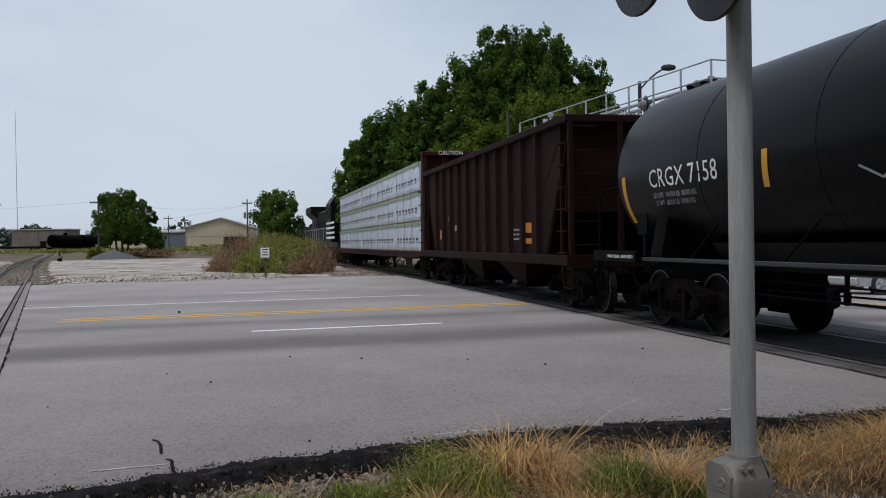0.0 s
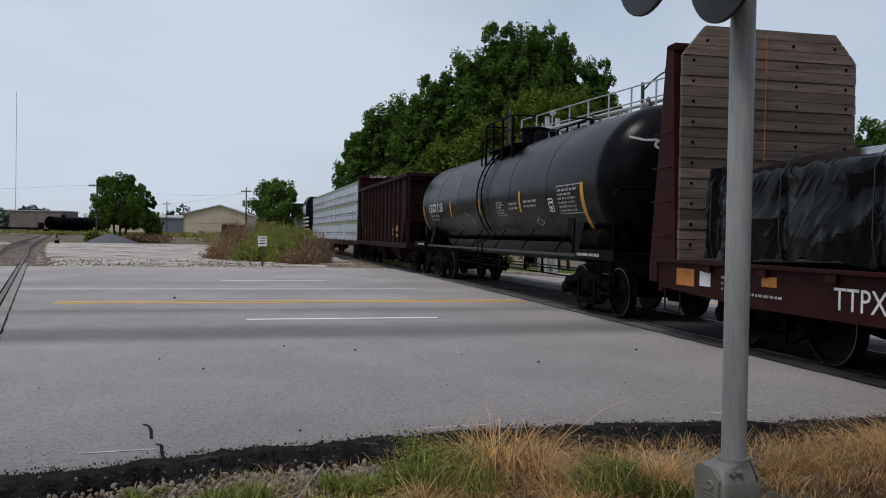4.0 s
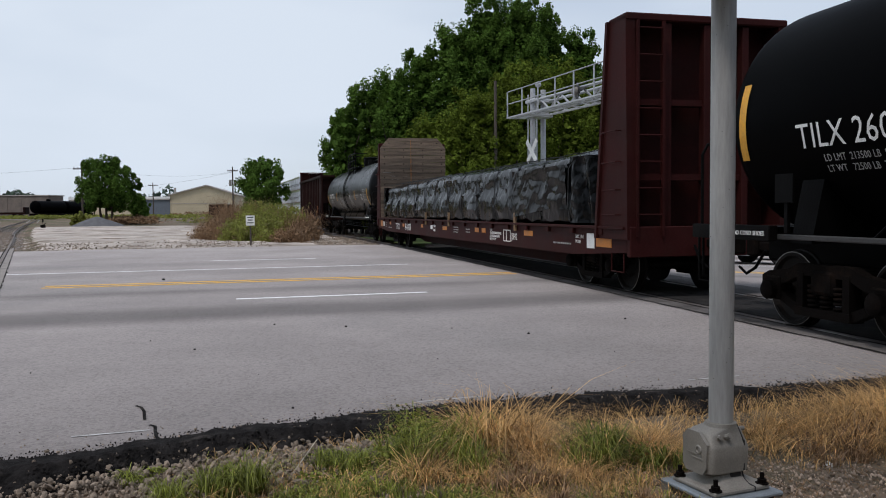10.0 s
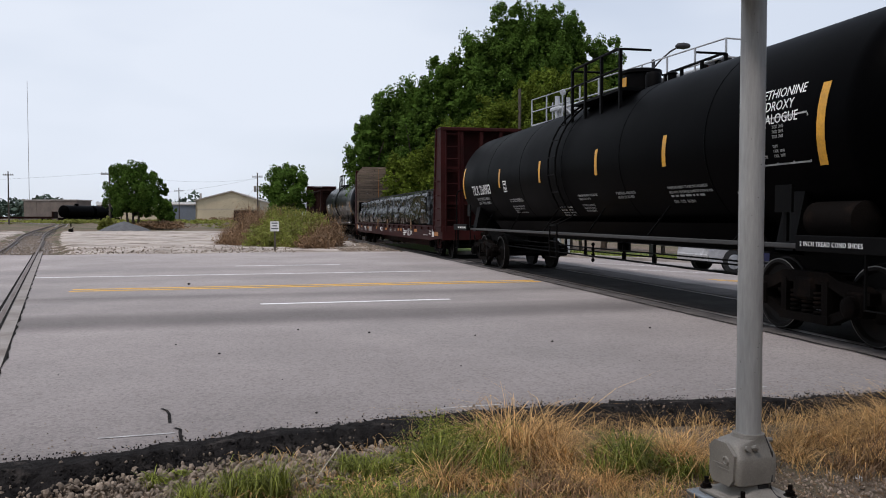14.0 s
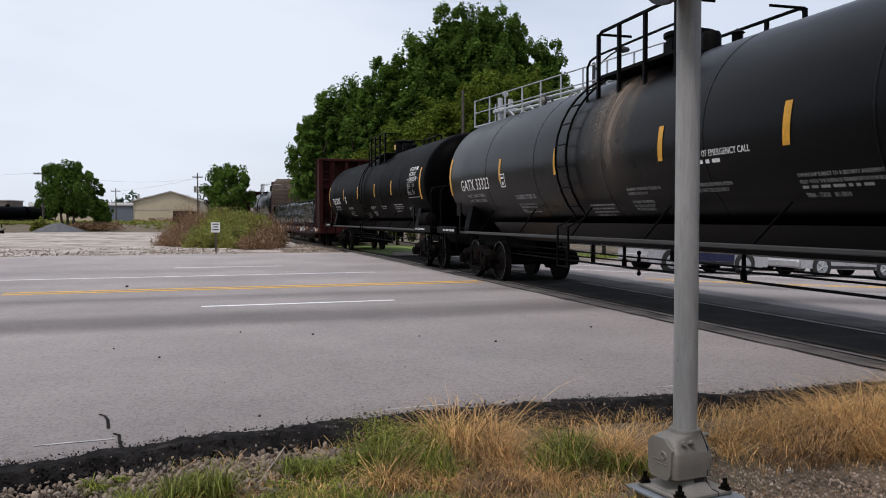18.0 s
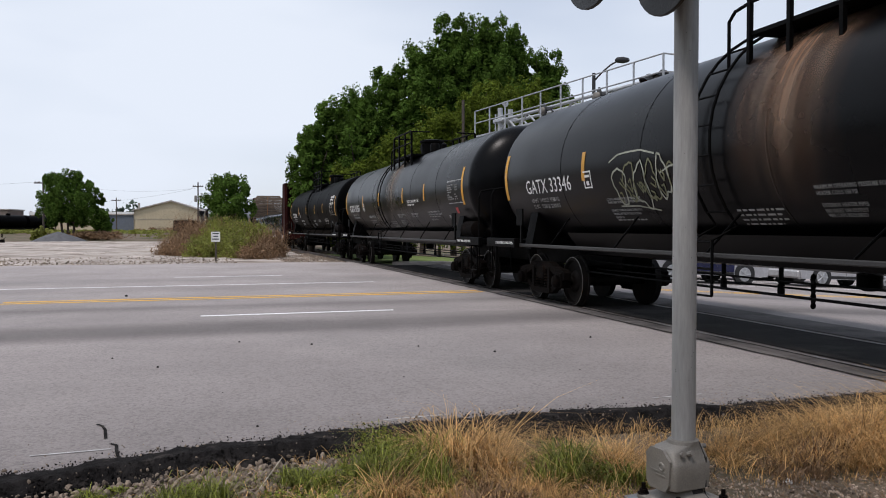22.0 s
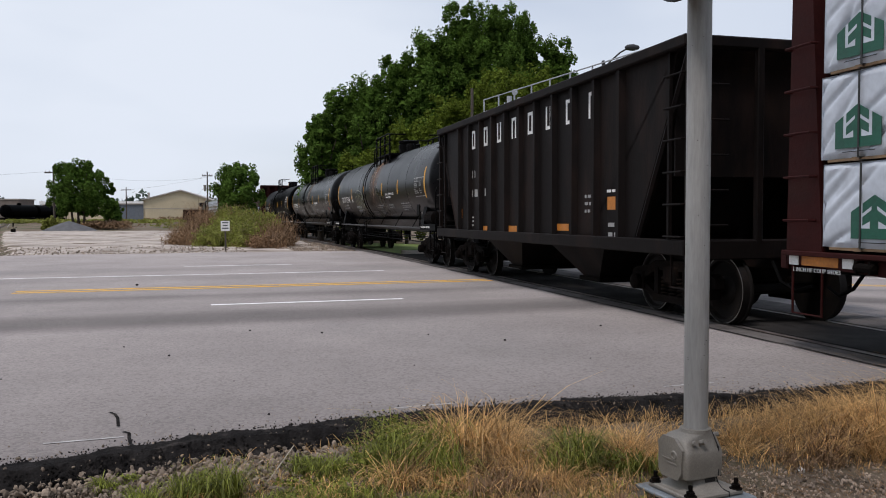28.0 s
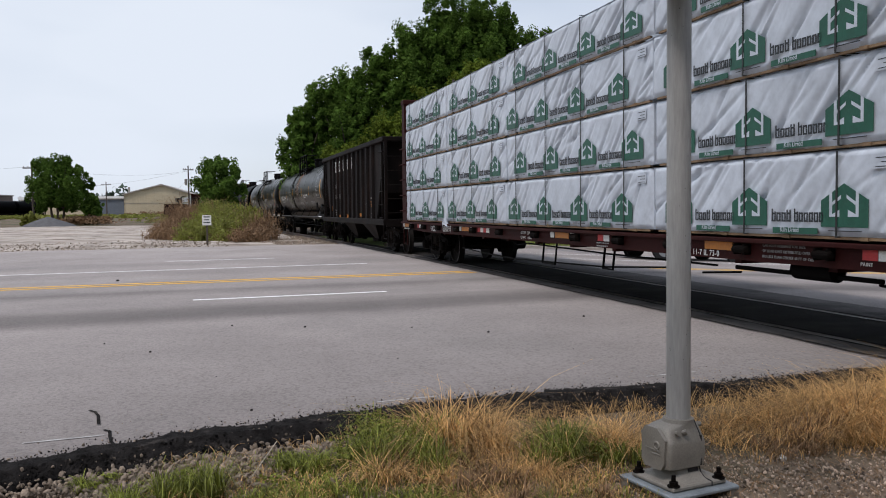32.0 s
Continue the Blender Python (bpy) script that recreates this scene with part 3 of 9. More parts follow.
def make_road():
    asteps = steps((-90, -12, 3), (-12, 12, 0.25), (12, 90, 2))

    def fn(a, k):
        n0 = near_edge(a)
        x, y = road_xy(a, 20)
        n1 = 35.6 + 0.5 * noise.noise((a * 0.4, 0, 0)) if x < track_x(y) else 31.5
        n = n0 + (n1 - n0) * k
        x, y = road_xy(a, n)
        return x, y, fall(x, y)

    road = sheet(asteps, [0, 0.01, 0.03, 0.06, 0.1] + list(np.linspace(0.15, 1, 18)), fn)
    w = len(asteps)
    base = len(road.v)
    for i in range(w):
        x, y, z = road.v[i]
        road.v.append((x + 0.02, y - 0.07, z - 0.12))
    road.f += [(base + i, base + i + 1, i + 1, i) for i in range(w - 1)]
    solid("road", road, M_ASPHALT, "wide weathered grey asphalt road crossing the tracks", "road", kind="structure")

    def strip(name, a0, a1, n0, n1, material, label, z=0.004, ragged=0.0, kind="structure", slope=0.0):
        def f2(a, k):
            m = n0 + (n1 - n0) * k + slope * (a - a0) + ragged * noise.noise((a * 1.3, k * 7 + n0, 2))
            x, y = road_xy(a, m)
            return x, y, fall(x, y) + z
        return solid(name, sheet(list(np.linspace(a0, a1, max(2, int((a1 - a0) / 0.6)))), [0, 0.5, 1], f2), material, label, "road marking", kind=kind)

    # dark shoulder along the broken near edge
    def shoulder(a, k):
        n = near_edge(a) - 0.30 - 0.10 * noise.noise((a * 1.1, 9, 0)) + (0.38 + 0.10 * noise.noise((a * 2.2, 1, 0)) + 0.06 * noise.noise((a * 7, 1, 0)) + 0.06 * noise.noise((a * 17, 2, 0))) * k
        x, y = road_xy(a, n)
        return x, y, -0.125 + 0.133 * min(1, k * 1.75) + 0.02 * noise.noise((x * 7, y * 7, 0)) * (1 - k) + (0.022 * noise.noise((x * 17, y * 17, 0)) + 0.016 * noise.noise((x * 37, y * 37, 0))) * (1.05 - k) + 0.004
    solid("asphalt_shoulder", sheet(steps((-14, -3, 0.2), (-3, 7, 0.03), (7, 14, 0.2)), list(np.linspace(0, 1, 17)), shoulder), M_ASPHALT_NEW, "crumbling dark asphalt shoulder along the road edge", "shoulder", kind="structure")

    strip("lane_line", 0.58, 3.86, 14.2, 14.34, M_WHITE_LINE, "worn white lane dash")
    for k in (-2, -1, 1, 2, 3):
        strip("lane_line", 0.55 + 12.2 * k, 3.8 + 12.2 * k, 14.2, 14.34, M_WHITE_LINE, "worn white lane dash") if k != 1 else None
    strip("yellow_line", -2.95, 6.9, 17.62, 17.78, M_YELLOW_LINE, "faded double yellow line, one stripe")
    strip("yellow_line", -2.95, 6.9, 18.02, 18.18, M_YELLOW_LINE, "faded double yellow line, one stripe")
    strip("yellow_line", 11.4, 60, 17.62, 17.78, M_YELLOW_LINE, "faded double yellow line, one stripe")
    strip("yellow_line", 11.4, 60, 18.02, 18.18, M_YELLOW_LINE, "faded double yellow line, one stripe")
    strip("white_line", -4.6, 5.4, 21.9, 22.03, M_WHITE_LINE, "worn solid white line")
    strip("white_line", 11, 60, 21.9, 22.03, M_WHITE_LINE, "worn solid white line")
    strip("lane_line", 0.3, 3.45, 25.74, 25.88, M_WHITE_LINE, "worn white lane dash")
    strip("white_line", 12, 60, 25.74, 25.88, M_WHITE_LINE, "worn solid white line")
    for a0, a1, n0 in ((-0.81, -0.33, 5.8), (1.57, 2.09, 6.06), (3.95, 4.46, 6.12), (6.3, 6.8, 6.15), (-3.2, -2.7, 5.6)):
        strip("edge_dash", a0, a1, n0, n0 + 0.028, M_EDGE_LINE, "short worn white edge dash", slope=0.04)
    # crack fillings near the edge
    for name, pts in (("road_crack", [(-0.34, 5.97), (-0.30, 5.92), (-0.295, 5.80), (-0.28, 5.64), (-0.24, 5.5), (-0.24, 5.38)]), ("road_crack", [(-0.47, 6.6), (-0.43, 6.54), (-0.40, 6.4), (-0.38, 6.13)])):
        s = Shape()
        for (a0, n0), (a1, n1) in zip(pts, pts[1:]):
            p, q = Vector((a0, n0)), Vector((a1, n1))
            side = Vector((q.y - p.y, p.x - q.x)).normalized() * 0.011
            s.add([(*road_xy(*(p + side)), 0.006), (*road_xy(*(p - side)), 0.006), (*road_xy(*(q - side)), 0.006), (*road_xy(*(q + side)), 0.006)], [(0, 1, 2, 3)])
        solid(name, s, M_ASPHALT_NEW, "tar-filled crack in the asphalt", "road crack", kind="structure")


def make_lot():
    def fn(p, q):
        x = -34 + 40 * p - 14 * q
        y = 33 + 8.6 * 0.9 * p + 62 * q + 0.8 * noise.noise((x * 0.3, 0, 0)) - 4.4
        x = min(x, track_x(y) - 2.0)
        z = -0.02 + (0.06 * noise.noise((x * 0.25, y * 0.6, 4)) + 0.05 * noise.noise((x * 0.9, y * 1.7, 8))) * min(1, q * 14)
        if abs(x - siding_x(y)) < 2.2:
            z = -0.17
        return x, y, z
    solid("gravel_lot", Shape().grid(150, 150, fn), M_GRAVEL_LOT, "pale compacted gravel lot with wheel ruts", "gravel lot", kind="structure", smooth=True)


def rail_shape(fx, off, y0, y1, d):
    """A flat-bottomed rail along a centre line, its head level with the road."""
    prof = [(-0.07, -0.17), (0.07, -0.17), (0.07, -0.155), (0.012, -0.135), (0.012, -0.045), (0.036, -0.035), (0.036, -0.004), (0.028, 0.004), (-0.028, 0.004), (-0.036, -0.004), (-0.036, -0.035), (-0.012, -0.045), (-0.012, -0.135), (-0.07, -0.155)]
    ys = np.arange(y0, y1, d)
    s, m = Shape(), len(prof)
    for y in ys:
        g = fx(y + 0.1) - fx(y - 0.1)
        h = math.hypot(g, 0.2)
        nx, ny = 0.2 / h, -g / h
        for u, z in prof:
            s.v.append((fx(y) + (off + u) * nx, y + (off + u) * ny, z + (0.0 if fx is track_x else rise(y) + 0.15 * min(1, max(0, (y - 42) / 25)))))
    s.f = [(i * m + j, i * m + (j + 1) % m, (i + 1) * m + (j + 1) % m, (i + 1) * m + j) for i in range(len(ys) - 1) for j in range(m)]
    return s


def make_tracks():
    for fx, name, y1 in ((track_x, "main", 170), (siding_x, "siding", 140)):
        for off in (-0.755, 0.755):
            solid("rail", rail_shape(fx, off, -22, y1, 0.8), M_RAIL if name == "main" else M_RAIL_RUSTY, "worn steel rail of a railway track", "rail", "railway rails", kind="structure", smooth=False)
    # crossing surface between and beside the rails
    # the middle panel has the train's shade painted into its tone
    for u0, u1, mat_, label_ in ((-0.68, 0.68, M_RUBBER, "worn crossing panel between the rails, darkened for the train's shade"), (-1.2, -0.83, M_TRACKSIDE, "patched grey asphalt beside the near rail"), (0.83, 1.75, M_TRACKSIDE, "patched grey asphalt beside the far rail")):
        def fn(p, q):
            y = 4.4 + 32 * q
            g = track_x(y + 0.1) - track_x(y - 0.1)
            u = u0 + (u1 - u0) * p
            if abs(u) > 1.1:
                u += 0.035 * noise.noise((y * 1.7, u, 3)) + 0.02 * noise.noise((y * 6, u, 4))
            x = track_x(y) + u
            return x, y - g * u, 0.008
        solid("crossing_panel", Shape().grid(4, 240, fn), mat_, label_, "crossing panel", "crossing panels", kind="structure")
    # open joints along the panels: where the asphalt meets them, and beside the rails
    for u0, wide in ((-1.215, 0.03), (-0.84, 0.035), (-0.672, 0.05), (0.672, 0.05), (0.84, 0.035)):
        def joint(p, q):
            y = 4.4 + 32 * q
            g = track_x(y + 0.1) - track_x(y - 0.1)
            u = u0 + (p - 0.5) * wide * (1 + 0.9 * noise.noise((y * 2.3, u0 * 9, 1))) + 0.03 * (u0 < -1) * noise.noise((y * 1.7, u0, 3))
            return track_x(y) + u, y - g * u, 0.0115
        solid("panel_joint", Shape().grid(1, 240, joint), M_JOINT, "black open joint along the crossing panels", "joint", kind="structure")
    # the siding in the road: a pale concrete edge on one side, dark flangeways on both
    def siding_strip(name, u0, u1, z, mat_, label_, ragged=0.0):
        def fn2(p, q):
            y = 2.6 + 32.4 * q
            u = u0 + (u1 - u0) * p + (ragged * noise.noise((y * 1.9, 2, 7)) + 0.6 * ragged * noise.noise((y * 7, 2, 9))) * (p > 0.5)
            return siding_x(y) + u * 0.9, y + 0.474 * u * 0.9, z
        solid(name, Shape().grid(1, 160, fn2), mat_, label_, name.replace("_", " "), kind="structure")
    for off in (-0.755, 0.755):
        for u0, u1 in ((-0.09, -0.045), (0.045, 0.08)):
            siding_strip("flangeway", off + u0, off + u1, 0.006, M_JOINT, "dark groove beside a rail in the asphalt")
    siding_strip("rail_apron", 0.84, 1.0, 0.005, M_CONCRETE, "pale worn concrete strip along the siding rail")
    siding_strip("apron_joint", 1.0, 1.025, 0.0065, M_JOINT, "ragged dark joint along the concrete strip", 0.05)
    tie = Shape().box(-1.3, 1.3, -0.115, 0.115, -0.17, 0.0, 0.012).mesh("tie", M_TIE)
    for fx, runs in ((track_x, (-18, 3, 36.5, 100)), (siding_x, (-6, 2.0, 34, 100))):
        bed = thing("track_bed", "creosoted timber ties bedded in ballast", "track bed", "track beds", kind="structure")
        for y0, y1 in (runs[:2], runs[2:]):
            for y in np.arange(y0, y1, 0.53):
                g = fx(y + 0.1) - fx(y - 0.1)
                part("tie", tie, None, bed, at=pose(fx(y), y, -0.165 + 0.0, 0, 0, math.degrees(math.atan2(0.2, g)) - 90))


ICO_V = [(0, -0.53, 0.85), (0, 0.53, 0.85), (0.85, 0, 0.53), (-0.85, 0, 0.53), (0.53, 0.85, 0), (-0.53, 0.85, 0), (0.53, -0.85, 0), (-0.53, -0.85, 0), (0.85, 0, -0.53), (-0.85, 0, -0.53), (0, 0.53, -0.85), (0, -0.53, -0.85)]
ICO_F = [(0, 2, 1), (0, 1, 3), (1, 2, 4), (1, 5, 3), (1, 4, 5), (0, 6, 2), (0, 3, 7), (0, 7, 6), (2, 6, 8), (2, 8, 4), (3, 5, 9), (3, 9, 7), (4, 8, 10), (4, 10, 5), (5, 10, 9), (6, 7, 11), (6, 11, 8), (7, 9, 11), (8, 11, 10), (9, 10, 11)]


def scatter_stones(name, n, place, rmin, rmax, label, seed, fine=False):
    """Loose broken stones lying on the ground as one piece."""
    rnd = random.Random(seed)
    base = [(1, 0, 0), (-1, 0, 0), (0, 1, 0), (0, -1, 0), (0, 0, 1), (0, 0, -1)]
    faces = [(0, 2, 4), (2, 1, 4), (1, 3, 4), (3, 0, 4), (2, 0, 5), (1, 2, 5), (3, 1, 5), (0, 3, 5)]
    if fine:
        base, faces = ICO_V, ICO_F
    s = Shape()
    for _ in range(n):
        x, y, z = place(rnd)
        r = rmin + (rmax - rmin) * rnd.random() ** 2
        q = Euler((rnd.random() * 6, rnd.random() * 6, rnd.random() * 6)).to_matrix()
        k = [r * (0.6 + 0.6 * rnd.random() if not fine else 0.75 + 0.45 * rnd.random()) for _ in range(len(base))]
        f3 = (1.25, 0.9, 0.7) if fine else (1, 1, 1)
        s.add([q @ Vector((b[0] * f3[0], b[1] * f3[1], b[2] * f3[2])) * kk + Vector((x, y, z + r * 0.3)) for b, kk in zip(base, k)], faces)
    return solid(name, s, M_STONE, label, "stones", kind="stuff")


def make_ballast():
    def main_bed(y0, y1):
        def f(r):
            y = y0 + (y1 - y0) * r.random()
            u = r.gauss(0, 1.1)
            return track_x(y) + u, y, -0.2 + 0.05 * r.random() - 0.03 * max(0, abs(u) - 1.3)
        return f

    def side_bed(r):
        y = 34 + 40 * r.random()
        return siding_x(y) + r.gauss(0, 1.0), y, -0.19 + 0.04 * r.random()

    def bank(r):
        y = 35.5 + 12 * r.random()
        return track_x(y) - 1.4 - 2.6 * r.random() ** 1.3, y, -0.1 + 0.08 * r.random()
    scatter_stones("track_ballast", 9000, main_bed(36.5, 75), 0.02, 0.055, "grey broken ballast stones under the main track", 3)
    scatter_stones("track_ballast", 2500, side_bed, 0.02, 0.05, "grey broken ballast stones under the siding", 4)
    def on_lot(r):
        a, n = r.uniform(-17, 3), 35.9 + 10 * r.random() ** 1.3
        x, y = road_xy(a, n)
        return min(x, track_x(y) - 2.6), y, -0.02
    scatter_stones("lot_stones", 2600, on_lot, 0.015, 0.055, "loose stones strewn over the gravel lot", 6)
    scatter_stones("ballast_bank", 5000, bank, 0.025, 0.07, "pale ballast stones spilling beside the track", 5)


make_ground()
make_road()
make_lot()
make_tracks()
make_ballast()


# ---- train ----
CARS, WHEELSETS = [], []
WHEEL_R = 0.457
CACHE = {}


def cached(key, fn, material, smooth=False):
    if key not in CACHE:
        CACHE[key] = fn().mesh(key, material, smooth)
    return CACHE[key]


def wheel_shape():
    s = Shape()
    for side in (1, -1):
        y = 0.74 * side
        prof = [(y - 0.075 * side, 0.10), (y - 0.075 * side, WHEEL_R + 0.026), (y - 0.045 * side, WHEEL_R + 0.022), (y - 0.035 * side, WHEEL_R), (y + 0.063 * side, WHEEL_R - 0.005), (y + 0.065 * side, WHEEL_R - 0.016), (y + 0.065 * side, WHEEL_R - 0.055),
                (y + 0.02 * side, WHEEL_R - 0.085), (y + 0.0 * side, 0.2), (y + 0.055 * side, 0.15), (y + 0.075 * side, 0.10)]
        s.lathe(prof, "y", 32)
    s.lathe([(-1.05, 0.075), (1.05, 0.075)], "y", 12)
    return s


def wheel_mesh():
    """The wheelset's mesh, its running faces polished bright."""
    if "wheelset" not in CACHE:
        me = wheel_shape().mesh("wheelset", M_WHEEL, True)
        me.materials.append(M_TREAD)
        for f in me.polygons:
            if all(WHEEL_R - 0.018 < math.hypot(me.vertices[i].co.x, me.vertices[i].co.z) < WHEEL_R - 0.003 for i in f.vertices):
                f.material_index = 1
        CACHE["wheelset"] = me
    return CACHE["wheelset"]


def side_frame_shape(y):
    """A cast three-piece bogie side frame with its window and spring opening."""
    s = Shape()
    top = [(-1.12, 0.50), (-1.12, 0.62), (-0.98, 0.68), (-0.62, 0.72), (-0.42, 0.80), (0.42, 0.80), (0.62, 0.72), (0.98, 0.68), (1.12, 0.62), (1.12, 0.50), (0.98, 0.46), (0.6, 0.58), (0.4, 0.66), (-0.4, 0.66), (-0.6, 0.58), (-0.98, 0.46)]
    s.prism(top, "y", y - 0.07, y + 0.07)
    s.prism([(-0.46, 0.20), (0.46, 0.20), (0.46, 0.30), (-0.46, 0.30)], "y", y - 0.09, y + 0.09)
    for k in (1, -1):
        s.prism([(0.44 * k, 0.20), (0.98 * k, 0.42), (0.98 * k, 0.52), (0.44 * k, 0.32)][:: k], "y", y - 0.06, y + 0.06)
        s.prism([(0.33 * k, 0.28), (0.44 * k, 0.28), (0.44 * k, 0.70), (0.33 * k, 0.70)][:: k], "y", y - 0.08, y + 0.08)
        s.box(*sorted((0.89 * k - 0.14, 0.89 * k + 0.14)), y - 0.1, y + 0.1, 0.34, 0.62, 0.02)
    return s


def springs_shape(y):
    s = Shape()
    for x in (0,):
        for i in range(5):
            s.lathe([(0.31 + i * 0.055, 0.075), (0.33 + i * 0.055, 0.09), (0.345 + i * 0.055, 0.075)], "z", 10, (x, y, 0))
    return s


def bogie(car, x):
    """A bogie under a car, with two turning wheelsets."""
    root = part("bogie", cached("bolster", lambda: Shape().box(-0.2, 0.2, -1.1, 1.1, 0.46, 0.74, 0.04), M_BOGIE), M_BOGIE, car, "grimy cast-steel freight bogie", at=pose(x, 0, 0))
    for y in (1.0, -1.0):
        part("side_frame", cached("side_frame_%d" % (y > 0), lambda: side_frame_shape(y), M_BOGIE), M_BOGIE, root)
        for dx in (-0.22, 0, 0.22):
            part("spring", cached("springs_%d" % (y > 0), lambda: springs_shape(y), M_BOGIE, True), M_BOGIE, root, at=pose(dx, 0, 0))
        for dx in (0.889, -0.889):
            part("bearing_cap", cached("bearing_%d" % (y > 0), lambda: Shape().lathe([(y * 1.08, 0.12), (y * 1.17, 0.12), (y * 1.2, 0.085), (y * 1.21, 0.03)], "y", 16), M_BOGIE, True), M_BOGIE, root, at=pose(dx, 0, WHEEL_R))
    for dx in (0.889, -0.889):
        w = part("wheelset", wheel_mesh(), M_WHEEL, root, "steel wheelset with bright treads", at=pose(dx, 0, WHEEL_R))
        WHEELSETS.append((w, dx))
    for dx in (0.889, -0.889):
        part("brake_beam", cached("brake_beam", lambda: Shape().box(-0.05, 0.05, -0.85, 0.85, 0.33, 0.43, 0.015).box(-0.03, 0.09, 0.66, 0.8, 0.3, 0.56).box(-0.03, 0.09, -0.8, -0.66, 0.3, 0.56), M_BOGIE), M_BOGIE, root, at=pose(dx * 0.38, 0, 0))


def coupler(car, x, sgn):
    s = Shape().box(*sorted((x, x + 0.75 * sgn)), -0.07, 0.07, 0.82, 0.95, 0.02)
    s.box(*sorted((x + 0.6 * sgn, x + 0.85 * sgn)), -0.15, 0.12, 0.74, 1.02, 0.03)
    part("coupler", s, M_BOGIE, car, "rusty knuckle coupler")
    hose = Shape().path([(x + 0.1 * sgn, 0.3, 0.85), (x + 0.3 * sgn, 0.32, 0.6), (x + 0.55 * sgn, 0.3, 0.5), (x + 0.8 * sgn, 0.25, 0.58)], 0.022)
    part("brake_hose", hose, M_BLACK, car)


def on_tank(car, mesh_tuple, name, x, ang, radius, zc, label=""):
    """Lettering wrapped on a tank's near side: x is its forward end, ang its height above the tank's middle in metres of arc."""
    me, w, h = mesh_tuple
    m2 = me.copy()
    for v in m2.vertices:
        a = (ang + v.co.y) / radius
        rr = radius + 0.004 + max(v.co.z, 0)
        v.co = (x - v.co.x, rr * math.cos(a), zc + rr * math.sin(a))
    part(name, m2, None, car, label)
    return w


def bars_on_tank(car, x, ang, radius, zc, rows, size, material, seed, name="stencil_block", frame_=False):
    """Small unreadable stencilled lines as broken bars of their size, wrapped on a tank."""
    rnd = random.Random(seed)
    s = Shape()

    def quad(x0, x1, a0, a1):
        v = []
        for xx, aa in ((x0, a0), (x1, a0), (x1, a1), (x0, a1)):
            t = aa / radius
            v.append((xx, (radius + 0.004) * math.cos(t), zc + (radius + 0.004) * math.sin(t)))
        s.add(v, [(0, 1, 2, 3)])
    for r, length in enumerate(rows):
        a1 = ang - r * size * 1.5
        px = x
        while px > x - length:
            wd = size * rnd.choice((1.2, 2.0, 2.8, 3.5))
            quad(px, max(px - wd, x - length), a1 - size * 0.72, a1)
            px -= wd + size * 0.9
    if frame_:
        L, H = 1.25, 0.56
        for a0, a1 in ((ang + size, ang + size * 1.4), (ang + size - H, ang + size * 1.4 - H)):
            quad(x + size, x + size - L, a0, a1)
        for xx in (x + size, x + size - L * 0.5, x + size - L * 0.75, x + size - L):
            quad(xx, xx - size * 0.4, ang + size - H, ang + size)
    part(name, s, material, car)


def lines_on_tank(car, x, ang, radius, zc, lines, size, material):
    """Stencilled lines of writing wrapped on a tank; a number in place of a line leaves an unreadable bar of that length."""
    for r, line in enumerate(lines):
        a = ang - (r + 1) * size * 1.45
        if isinstance(line, str):
            if line:
                on_tank(car, letters(line, size * 1.35, material, 0.82, 1.05), "stencil_line", x, a, radius, zc)
        else:
            bars_on_tank(car, x, a + size, radius, zc, [line], size * 0.8, material, r + 3, "stencil_bar")


def arc_patch(x0, x1, a0, a1, radius, zc, lift=0.005, n=6, lean=0.0):
    return Shape().grid(1, n, lambda p, q: (x0 + (x1 - x0) * p - lean * (q - 0.5), (radius + lift) * math.cos((a0 + (a1 - a0) * q) / radius), zc + (radius + lift) * math.sin((a0 + (a1 - a0) * q) / radius)))


def head_x(y, z, h, deep, radius):
    """Where the trailing head of a tank lies."""
    return -h - deep * math.sqrt(max(0.0, 1 - (math.hypot(y, z) / radius) ** 2.35))


